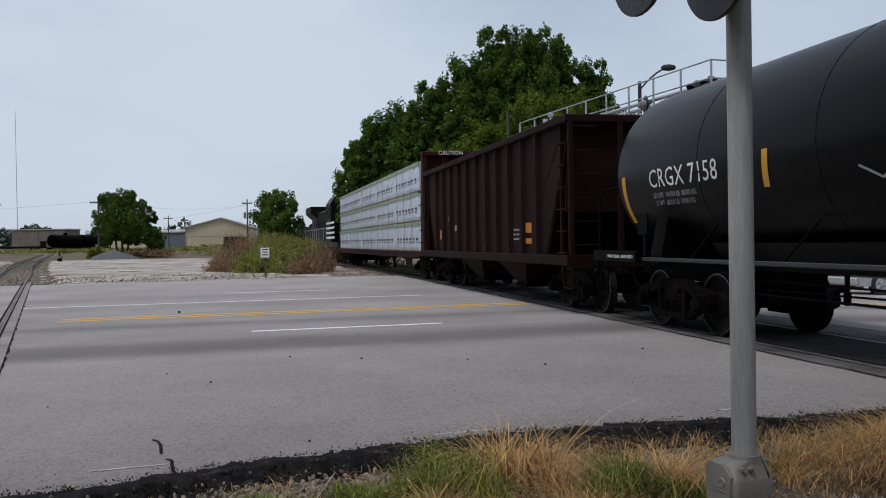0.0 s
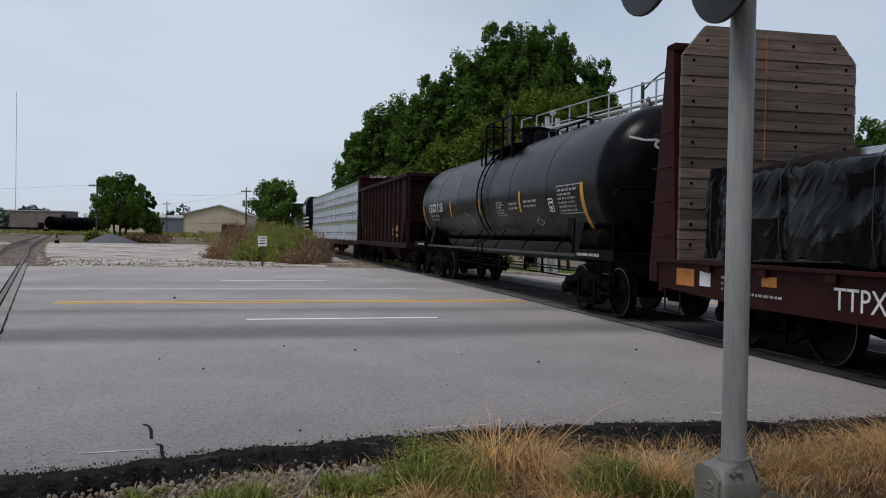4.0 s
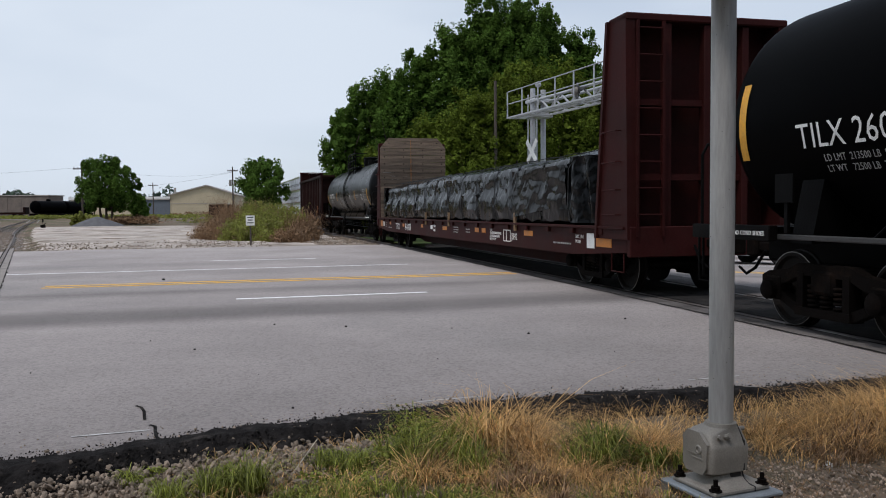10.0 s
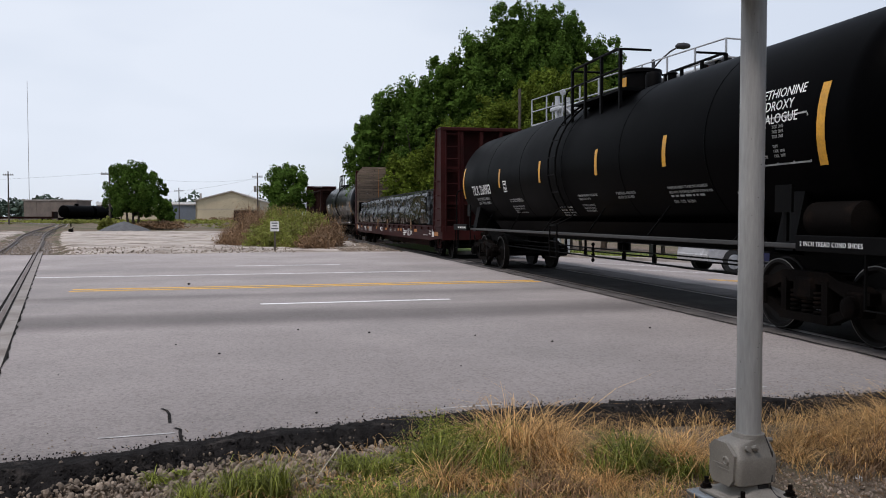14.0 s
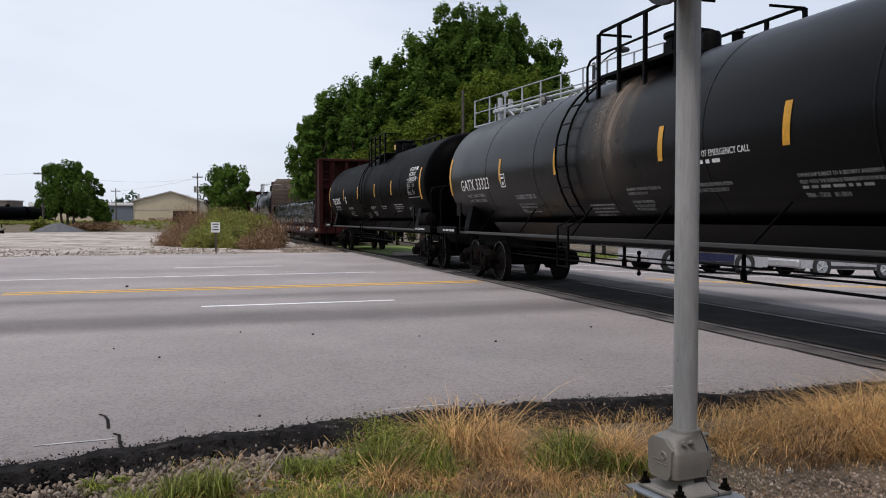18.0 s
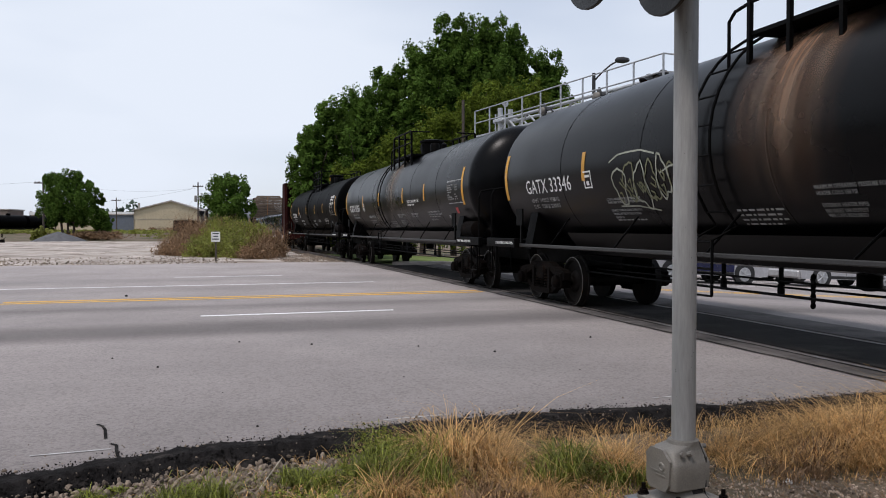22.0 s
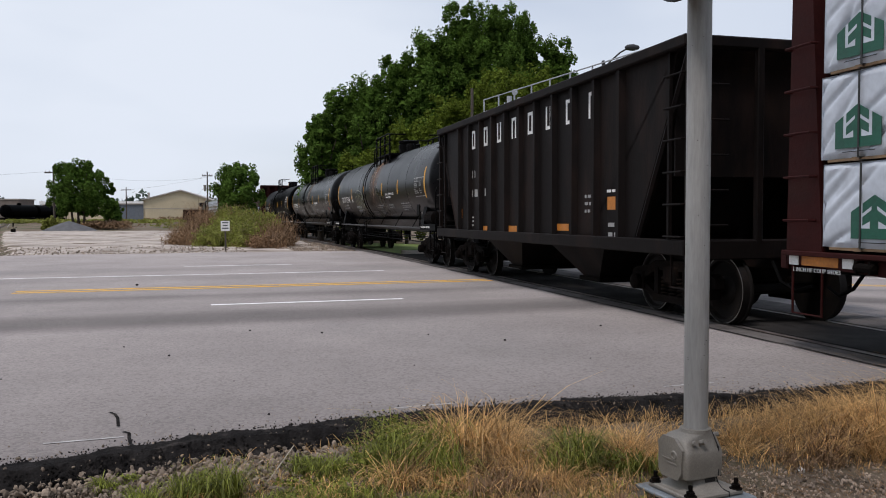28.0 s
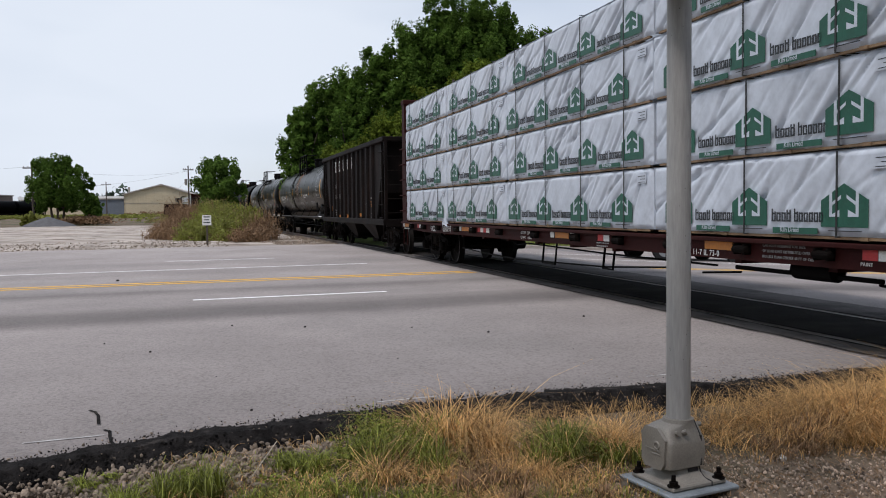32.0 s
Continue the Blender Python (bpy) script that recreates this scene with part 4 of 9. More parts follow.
def tank_car(name, s_front, length, radius, mat, label, stripes, mark, blocks, plates, ladder_x, spill=None, rail=True, seed=1, platform=(2.4, 0.58, -0.4), deep=0.68, zc=2.5):
    """A tank car; x runs from 0 at the middle, forwards positive. length is that of the straight shell."""
    up = 2.65 - zc
    car = thing(name, label, "tank car", "freight train")
    CARS.append((car, s_front - length / 2, 0))
    h = length / 2
    rnd = random.Random(seed)
    prof = [(-h - deep * math.sin(t), radius * math.cos(t) ** 0.85 if t < 1.57 else 0.02) for t in (1.57, 1.45, 1.3, 1.1, 0.9, 0.7, 0.5, 0.35, 0.2, 0.1)]
    prof += [(-h, radius)] + [(-h + length * i / 6, radius) for i in range(1, 6)] + [(h, radius)]
    prof += [(-a, r) for a, r in reversed(prof[:10])]
    part("tank", Shape().lathe(prof, "x", 56, (0, 0, zc)), mat, car, smooth=True)
    for x in [length * i / 6 - h for i in range(1, 6)]:
        part("weld_seam", Shape().lathe([(x - 0.02, radius + 0.001), (x - 0.01, radius + 0.006), (x + 0.01, radius + 0.006), (x + 0.02, radius + 0.001)], "x", 48, (0, 0, zc), (-math.pi / 2, 1.5 * math.pi)), mat, car)
    if spill:
        for x0, x1, tone in spill:
            part("spill_stain", arc_patch(x1, x0, -1.2, 2.1, radius, zc, 0.006, 40), tone, car, "dried product stain running down the tank", smooth=True)
    for x, lo, hi, wide in stripes:
        part("reflector_stripe", arc_patch(x + wide / 2, x - wide / 2, lo + up, hi + up, radius, zc, 0.006, 6, 0.06), M_YELLOW, car, "yellow reflective stripe")
    # stub sills, bolsters and platforms
    for k in (1, -1):
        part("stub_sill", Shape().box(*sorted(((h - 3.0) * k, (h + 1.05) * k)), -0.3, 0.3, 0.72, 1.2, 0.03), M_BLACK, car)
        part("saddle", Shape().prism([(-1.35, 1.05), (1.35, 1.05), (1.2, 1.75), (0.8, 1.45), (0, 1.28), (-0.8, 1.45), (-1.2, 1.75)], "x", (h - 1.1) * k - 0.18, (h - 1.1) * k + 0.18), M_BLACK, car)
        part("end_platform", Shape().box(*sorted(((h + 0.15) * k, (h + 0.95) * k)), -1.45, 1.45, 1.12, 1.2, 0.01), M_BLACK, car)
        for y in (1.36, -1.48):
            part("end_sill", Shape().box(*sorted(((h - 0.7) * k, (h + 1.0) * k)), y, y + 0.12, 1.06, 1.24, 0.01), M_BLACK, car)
        me, w, _ = letters("2 INCH TREAD COND SHOES", 0.075, M_DECAL, 0.95, 1.1)
        part("stencil_line", me, None, car, at=Matrix(((-1, 0, 0, (h - 0.1) * k + w / 2), (0, 0, 1, 1.483), (0, 1, 0, 1.12), (0, 0, 0, 1))))
        hx = (h + 0.85) * k
        part("end_handrail", Shape().path([(hx, 1.42, 1.2), (hx, 1.42, 2.15), (hx - 0.02 * k, 1.36, 2.28), (hx - 0.03 * k, 1.1, 2.33), (hx - 0.03 * k, -1.1, 2.33), (hx - 0.02 * k, -1.36, 2.28), (hx, -1.42, 2.15), (hx, -1.42, 1.2)], 0.022, 8), M_BLACK, car)
        part("sill_step", Shape().path([(hx, 1.46, 1.2), (hx, 1.46, 0.5), (hx - 0.42 * k, 1.46, 0.5), (hx - 0.42 * k, 1.46, 1.2)], 0.018), M_BLACK, car)
        part("sill_step", Shape().path([(hx, 1.40, 1.2), (hx, 1.40, 0.55), (hx, 0.98, 0.55), (hx, 0.98, 1.2)], 0.018), M_BLACK, car)
        coupler(car, (h + 1.0) * k, k)
        bogie(car, (h - 1.1) * k)
        part("placard_holder", Shape().box(*sorted(((h - 0.95) * k - 0.16, (h - 0.95) * k + 0.16)), 1.44, 1.47, 1.5, 1.82).box(*sorted(((h - 0.95) * k - 0.03, (h - 0.95) * k + 0.03)), 1.40, 1.44, 1.16, 1.6), M_BLACK, car)
    part("brake_reservoir", Shape().lathe([(-h - 0.1, 0.05), (-h - 0.05, 0.2), (-h + 0.75, 0.2), (-h + 0.8, 0.05)], "x", 16, (0, 1.15, 1.42)), M_BOGIE, car, smooth=True)
    part("brake_wheel", Shape().lathe([(-h - 0.98, 0.24), (-h - 0.96, 0.27), (-h - 0.94, 0.24)], "x", 20, (0, -0.5, 2.0)), M_BLACK, car, smooth=True)
    if rail:
        for y in (1.34, -1.34):
            # near rail in paler grey: the highlight on its top edge, put into colour
            part("side_rail", Shape().box(-h + 0.4, h - 0.4, y - 0.03, y + 0.03, 1.08, 1.14, 0.012), M_LIT_RAIL if y > 0 else M_BLACK, car)
        part("belly_jacket", Shape().prism([(-1.0, 1.36), (-0.72, 0.98), (-0.3, 0.93), (0.3, 0.93), (0.72, 0.98), (1.0, 1.36)], "x", -h + 2.2, h - 2.2), mat, car, "black jacket round the heater coils under the tank")
        for x in np.linspace(-h + 2.2, h - 2.2, 6):
            for y in (1, -1):
                part("rail_bracket", Shape().rod((x, 1.34 * y, 1.13), (x - 0.46, 1.17 * y, 1.62), 0.015, n=6), M_BLACK, car)
    # brake rods slung between the bogies
    part("brake_rod", Shape().path([(h - 2.0, 0.7, 0.66), (1.2, 0.7, 0.64), (-h + 2.0, 0.7, 0.62)], 0.018), M_BLACK, car)
    part("brake_rod", Shape().path([(h - 2.0, 0.55, 0.84), (0.5, 0.6, 0.8), (-h + 2.0, 0.55, 0.8)], 0.014), M_BLACK, car)
    # ladder over the side
    for dx in (-0.22, 0.22):
        pts = [(ladder_x + dx, radius * 0.95 + 0.12, 0.62), (ladder_x + dx, radius * 0.95 + 0.12, 1.3)]
        for a in np.linspace(-0.75, 1.42, 14):
            pts.append((ladder_x + dx, (radius + 0.1) * math.cos(a), zc + (radius + 0.1) * math.sin(a)))
        part("ladder_stile", Shape().path(pts, 0.02, 6), M_BLACK, car)
    for z in (0.62, 0.95, 1.28):
        part("ladder_rung", Shape().rod((ladder_x - 0.22, radius * 0.95 + 0.12, z), (ladder_x + 0.22, radius * 0.95 + 0.12, z), 0.014, n=6), M_BLACK, car)
    for a in np.linspace(-0.6, 1.35, 9):
        y, z = (radius + 0.1) * math.cos(a), zc + (radius + 0.1) * math.sin(a)
        part("ladder_rung", Shape().rod((ladder_x - 0.22, y, z), (ladder_x + 0.22, y, z), 0.014, n=6), M_BLACK, car)
    # top platform, rails and dome
    pl, pw, pc = platform
    zt = zc + radius
    xa, xb = pc - pl / 2, pc + pl / 2
    for y0, y1 in ((0.42, 0.47 + pw), (-0.47 - pw, -0.42)):
        part("top_platform", Shape().box(xa, xb, y0, y1, zt - 0.16, zt - 0.11), M_BLACK, car)
    for y in (0.47 + pw, -0.47 - pw):
        zs = zc + math.sqrt(radius ** 2 - y * y) - 0.02
        for x in (xa, xa + pl * 0.36, xb - pl * 0.3, xb):
            part("platform_post", Shape().box(x - 0.028, x + 0.028, y - 0.028, y + 0.028, zs, zt + 0.58), M_BLACK, car)
        part("guard_rail", Shape().path([(xa, y, zt + 0.5), (xa + 0.04, y, zt + 0.57), (xa + 0.12, y, zt + 0.6), (xb - 0.12, y, zt + 0.6), (xb - 0.04, y, zt + 0.57), (xb, y, zt + 0.5)], 0.028, 8), M_BLACK, car)
        part("guard_rail", Shape().rod((xa, y, zt + 0.24), (xb, y, zt + 0.24), 0.02), M_BLACK, car)
        part("guard_rail", Shape().path([(xb, y, zt + 0.24), (xb + 0.3, y, zt + 0.2), (xb + 0.42, y, zt + 0.1), (xb + 0.42, y, zs)], 0.022, 6), M_BLACK, car)
    for x in (xa, xb):
        for k in (1, -1):
            part("guard_rail", Shape().rod((x, (0.47 + pw) * k, zt + 0.58), (x, 0.45 * k, zt + 0.58), 0.022), M_BLACK, car)
    part("manway", Shape().lathe([(zt - 0.1, 0.36), (zt + 0.36, 0.36), (zt + 0.38, 0.40), (zt + 0.44, 0.40), (zt + 0.47, 0.3), (zt + 0.48, 0.02)], "z", 24, (pc + 0.15, 0, 0)), M_BLACK, car, smooth=True)
    part("manway_tag", Shape().box(pc + 0.05, pc + 0.3, 0.362, 0.366, zt + 0.12, zt + 0.3), M_YELLOW if seed == 2 else M_BLACK, car)
    part("valve_housing", Shape().lathe([(zt - 0.1, 0.15), (zt + 0.24, 0.15), (zt + 0.29, 0.12), (zt + 0.30, 0.02)], "z", 16, (pc - 0.62, 0.12, 0)), M_BLACK, car, smooth=True)
    part("safety_valve", Shape().lathe([(zt - 0.1, 0.08), (zt + 0.2, 0.08), (zt + 0.22, 0.11), (zt + 0.28, 0.02)], "z", 12, (pc - 0.95, -0.1, 0)), M_BLACK, car, smooth=True)
    # bottom outlet and rigging
    part("bottom_outlet", Shape().lathe([(0.72, 0.06), (0.75, 0.14), (0.95, 0.14), (1.0, 0.2), (zc - radius + 0.05, 0.2)], "z", 16), M_BLACK, car, smooth=True)
    for x in (-2.4, -1.1, 0.9, 2.1, 3.2):
        part("hanger", Shape().rod((x, 0.5, 0.66), (x, 0.5, zc - radius + 0.25), 0.03, n=6).lathe([(0.6, 0.03), (0.62, 0.045), (0.74, 0.045), (0.76, 0.03)], "z", 8, (x, 0.5, 0)), M_BLACK, car)
    part("brake_rod", Shape().rod((-h + 2.4, 0.5, 0.74), (h - 2.4, 0.5, 0.7), 0.014, n=6), M_BLACK, car)
    chain = Shape()
    for i in range(7):
        chain.lathe([(-0.012, 0.03), (0, 0.042), (0.012, 0.03)], "y" if i % 2 else "x", 8, (0.18, 0.62, 0.88 - i * 0.055))
    part("outlet_chain", chain, M_BLACK, car)
    # lettering: mark is (text, x of its forward end, arc height, text height)
    on_tank(car, letters(mark[0], mark[3] / 0.72, M_DECAL, mark[4], 1.04), "reporting_mark", mark[1], mark[2] + up, radius, zc, "white stencilled car number")
    for k, (x, a, rows, size, mat_, framed) in enumerate(blocks):
        bars_on_tank(car, x, a + up, radius, zc, rows, size, mat_, seed * 10 + k, frame_=framed)
    for x, a in ((p, q + up) for p, q in plates):
        box_ = Shape()
        for x0, x1, a0, a1 in ((x, x - 0.28, a, a + 0.025), (x, x - 0.28, a + 0.26, a + 0.285), (x, x - 0.03, a, a + 0.285), (x - 0.25, x - 0.28, a, a + 0.285), (x - 0.09, x - 0.19, a + 0.05, a + 0.12), (x - 0.05, x - 0.23, a + 0.18, a + 0.22)):
            p = arc_patch(x0, x1, a0, a1, radius, zc, 0.006, 2)
            box_.add(p.v, p.f)
        part("plate_stencil", box_, M_DECAL, car)
    # lettering on the trailing head
    for r, (line, size) in enumerate(((mark[0], 0.17), ("CAPY  23630 US GAL", 0.115), ("CAPY  89 449 L", 0.115))):
        if r and seed == 1:
            continue
        me, w, hh = letters(line, size, M_DECAL_OLD, 0.9, 1.15)
        m2 = me.copy()
        for v in m2.vertices:
            yy, zz = w / 2 - v.co.x, zc + (0.34, 0.18, 0.05)[r] + v.co.y
            v.co = (head_x(yy, zz - zc, h, deep, radius) - 0.006 - max(v.co.z, 0), yy, zz)
        part("end_stencil", m2, None, car)
    return car


def scribble(car, name, pts, radius, zc, width, material, label):
    """A sprayed line wrapped on a tank, through points of (x, arc height)."""
    s = Shape()
    for (x0, a0), (x1, a1) in zip(pts, pts[1:]):
        d = Vector((x1 - x0, a1 - a0))
        q = Vector((-d.y, d.x)).normalized() * width / 2
        v = []
        for x, a in ((x0 + q.x, a0 + q.y), (x0 - q.x, a0 - q.y), (x1 - q.x, a1 - q.y), (x1 + q.x, a1 + q.y)):
            v.append((x, (radius + 0.007) * math.cos(a / radius), zc + (radius + 0.007) * math.sin(a / radius)))
        s.add(v, [(0, 1, 2, 3)])
    part(name, s, material, car, label)


MID = [(x, -0.43, 0.04, 0.12) for x in (4.68, 1.79, -1.8, -4.38)]
ENDS = [(8.36, -0.64, 0.28, 0.14), (-7.95, -0.64, 0.28, 0.14)]
LOAD = ["LD LMT  214500 LB  97300 KG", "LT WT   71500 LB  32400 KG"]


def small_print(car, load=LOAD, emergency=True):
    """The white stencilled data that tank cars carry along their side."""
    lines_on_tank(car, 7.15, -0.46, 1.41, 2.5, load, 0.085, M_DECAL_OLD)
    lines_on_tank(car, 4.08, -0.58, 1.41, 2.5, ["CONSULT OWNER BEFORE REPAIRING TANK", "SHARP OBJECTS MUST NOT CONTACT LINING", "", "DO NOT STEAM OR CLEAN TANK WITH", "BOILING WATER OR CAUSTIC SODA", "  LEASED TO", 0.9], 0.045, M_DECAL_OLD)
    lines_on_tank(car, -0.6, -0.6, 1.41, 2.5, ["MAXIMUM OPERATING PRESSURE FOR", "HEATER COILS 150 PSI", "", "EXTERIOR HEATER PIPES", " NO INLET OR OUTLET", " PIPE CAPS REQUIRED"], 0.05, M_DECAL_OLD)
    lines_on_tank(car, 0.9, -0.86, 1.41, 2.5, [0.9, 0.8, 0.85, 0.7], 0.05, M_DECAL_OLD)
    lines_on_tank(car, -2.45, -0.6, 1.41, 2.5, ['1" FIBERGLASS INSULATION', "DO NOT EXCEED 450 F"], 0.055, M_DECAL_OLD)
    lines_on_tank(car, -4.4, -0.59, 1.41, 2.5, ["OWNERSHIP SUBJECT TO A SECURITY AGREEMENT", "FILED WITH THE SURFACE TRANSPORTATION BOARD"], 0.045, M_DECAL_OLD)
    lines_on_tank(car, -4.4, -0.72, 1.41, 2.5, [1.0, "TRN - TXIX   01-2010"], 0.06, M_DECAL_OLD)
    if emergency:
        lines_on_tank(car, -2.37, -0.17, 1.41, 2.5, ["IN CASE OF EMERGENCY CALL", 0.75], 0.085, M_DECAL)
    on_tank(car, letters("AAR 211A100W1", 0.085, M_DECAL_OLD, 0.9), "stencil_line", -6.68, 0.09, 1.41, 2.5)
    lines_on_tank(car, -6.7, 0.06, 1.41, 2.5, ["TANK QUALIFICATION", "THICKNESS TEST", "SERVICE EQUIPMENT", 0.35, "LINING", "RULE INSPECTION", "STUB SILL INSPECTION"], 0.04, M_DECAL_OLD)
    lines_on_tank(car, -7.3, 0.06, 1.41, 2.5, ["TXIX  2010", "TXIX  2010", "TXIX  2010", "", "TXIX", "TXIX  2010", "TXIX  2010"], 0.04, M_DECAL_OLD)


TABLE = [(-6.75, -0.08, [], 0.05, M_DECAL_OLD, True), (-6.25, -0.9, [0.3, 0.22], 0.13, M_DECAL_OLD, False)]

crgx = tank_car("tank_car", 14.65, 15.15, 1.41, M_TANK_GREY, "black tank car with scuffed paint and yellow stripes",
                [(7.44, -1.0, -0.2, 0.13), (3.48, -0.62, -0.16, 0.12), (0.18, -0.6, -0.2, 0.1), (-3.25, -0.64, -0.16, 0.12), (-6.93, -1.12, -0.16, 0.16)], ("CRGX 7158", 6.5, -0.44, 0.29, 0.95),
                [(-2.4, -0.4, [0.6, 0.6], 0.07, M_DECAL_OLD, False),
                 (-3.5, -0.38, [0.9, 0.8], 0.07, M_DECAL_OLD, False), (-5.68, -0.24, [1.0, 0.7, 0.95, 0.9, 0.95, 0.9], 0.055, M_DECAL_OLD, True)], [(-5.1, -0.68)], -0.2, seed=1)
lines_on_tank(crgx, 6.45, -0.33, 1.41, 2.5, ["LD LMT  194700 LB  88300 KG", "  LT WT  68300 LB  31000 KG"], 0.085, M_DECAL_OLD)
lines_on_tank(crgx, -1.35, -0.17, 1.41, 2.5, ["EXTERIOR HEATER PIPES", "NO INLET OR OUTLET PIPE", "CAPS REQUIRED", "MAX OPERATING PRESSURE", "FOR HEATER COILS 60 PSI", "VENT TANK WHEN UNLOADING"], 0.045, M_DECAL_OLD)
scribble(crgx, "graffiti", [(1.9, -0.35), (1.6, -0.5), (1.45, -0.42), (1.2, -0.7), (1.0, -0.62), (1.05, -0.8)], 1.41, 2.5, 0.03, M_DECAL_OLD, "thin white sprayed scribble")
scribble(crgx, "graffiti", [(-4.0, -0.75), (-4.25, -0.68), (-4.5, -0.75), (-4.25, -0.84), (-4.0, -0.75), (-4.3, -0.62)], 1.41, 2.5, 0.025, M_DECAL_OLD, "thin white sprayed scribble")
for pts in ([(0.95, 0.75), (0.7, 0.68), (0.5, 0.69), (0.36, 0.58), (0.3, 0.52), (0.42, 0.5), (0.55, 0.58), (0.5, 0.68)], [(-0.75, 0.62), (-0.5, 0.6), (-0.3, 0.58), (-0.2, 0.5), (-0.35, 0.44), (-0.5, 0.48), (-0.45, 0.58)], [(0.18, 0.5), (0.04, 0.38), (0.0, 0.24), (0.22, 0.3)]):
    s = Shape()
    for (y0, z0), (y1, z1) in zip(pts, pts[1:]):
        d_ = Vector((y1 - y0, z1 - z0))
        q_ = Vector((-d_.y, d_.x)).normalized() * 0.022
        s.add([(head_x(yy, zz, 7.575, 0.68, 1.41) - 0.012, yy, 2.5 + zz) for yy, zz in ((y0 + q_.x, z0 + q_.y), (y0 - q_.x, z0 - q_.y), (y1 - q_.x, z1 - q_.y), (y1 + q_.x, z1 + q_.y))], [(0, 1, 2, 3)])
    part("graffiti", s, M_DECAL_OLD, crgx, "white sprayed strokes on the tank end")
tilx = tank_car("tank_car", -29.75, 17.15, 1.41, M_TANK, "black tank car with yellow stripes and white lettering", [(8.52, -0.64, 0.28, 0.14), (-8.2, -0.64, 0.28, 0.14)] + [(x, -0.43, 0.04, 0.12) for x in (4.6, 1.38, -1.84, -4.52)],
                ("TILX 260903", 7.52, -0.57, 0.28, 0.92), TABLE, [(4.3, -0.56)], 0.3, seed=2, platform=(2.4, 0.58, -0.9))
small_print(tilx, ["LD LMT  213500 LB  96800 KG", "LT WT   72500 LB  32900 KG"], False)
for k, word in enumerate(("METHIONINE", "HYDROXY", "ANALOGUE")):
    on_tank(tilx, letters(word, 0.17, M_DECAL, 0.95), "commodity_name", -6.92, 0.37 - 0.155 * k, 1.41, 2.5, "white stencilled commodity name")
g1 = tank_car("tank_car", -49.6, 16.8, 1.41, M_TANK_GREY, "black tank car with brown product stains down its side", ENDS + MID, ("GATX 33323", 7.5, -0.56, 0.27, 0.98), TABLE, [(4.7, -0.56)], 1.3,
              [(-1.1, 0.8, M_SPILL)], seed=3)
small_print(g1)
part("red_tag", arc_patch(-7.1, -7.3, -0.71, -0.55, 1.41, 2.5), M_REDTAG, g1, "small red tag")
g2 = tank_car("tank_car", -69.0, 16.8, 1.41, M_TANK_GREY, "black tank car with brown stains and sprayed graffiti", ENDS + MID, ("GATX 33346", 7.28, -0.56, 0.27, 0.98), TABLE, [(4.7, -0.56)], 1.15,
              [(-1.2, 0.85, M_SPILL_TAN)], seed=4)
small_print(g2)
rg = random.Random(9)
M_SPRAY = shade("yellow_green_spray", (0.16, 0.16, 0.085), 0.7, scale=5, fine=40)
M_SPRAY_PALE = shade("pale_spray", (0.36, 0.37, 0.3), 0.7, scale=5, fine=40)
for i in range(6):
    cx, ca = 3.5 - 0.31 * i, -0.42 + 0.06 * math.sin(i * 2.1)
    wide, tall = 0.19 + 0.03 * rg.uniform(-1, 1), 0.3 + 0.05 * rg.uniform(-1, 1)
    loop = []
    for k in np.linspace(0, 2 * math.pi, 17):
        g = 1 + 0.18 * math.sin(3 * k + i) + 0.1 * math.sin(5 * k + 2 * i)
        loop.append((cx + wide * g * math.cos(k), ca + tall * g * math.sin(k)))
    scribble(g2, "graffiti", loop, 1.41, 2.5, 0.03, M_SPRAY if i % 2 else M_SPRAY_PALE, "yellow-green sprayed graffiti")
    for _ in range(2):
        x0, a0 = cx + wide * rg.uniform(-0.5, 0.5), ca + tall * rg.uniform(-0.5, 0.5)
        scribble(g2, "graffiti", [(x0, a0), (x0 - 0.08, a0 + 0.12 * rg.uniform(-1, 1)), (x0 - 0.05, a0 - 0.16), (x0 + 0.06, a0 - 0.1 * rg.random())], 1.41, 2.5, 0.028, M_SPRAY, "yellow-green sprayed graffiti")
for x0, a0, x1, a1 in ((3.75, -0.05, 3.2, 0.06), (3.2, 0.06, 2.4, -0.02), (2.3, -0.3, 1.75, -0.22), (1.75, -0.22, 1.8, -0.6), (3.7, -0.75, 2.6, -0.85)):
    scribble(g2, "graffiti", [(x0, a0), ((x0 + x1) / 2, (a0 + a1) / 2 + 0.04), (x1, a1)], 1.41, 2.5, 0.025, M_SPRAY_PALE, "yellow-green sprayed graffiti")


# ---- hopper cars ----
def flat_bars(car, name, x, z, rows, size, material, y, seed, gap=1.5):
    rnd = random.Random(seed)
    s = Shape()
    for r, length in enumerate(rows):
        z1, px = z - r * size * gap, x
        while px > x - length:
            w = size * rnd.choice((0.8, 1.4, 2.0))
            s.box(max(px - w, x - length), px, y, y + 0.004, z1 - size * 0.62, z1)
            px -= w + size * 0.6
    part(name, s, material, car)


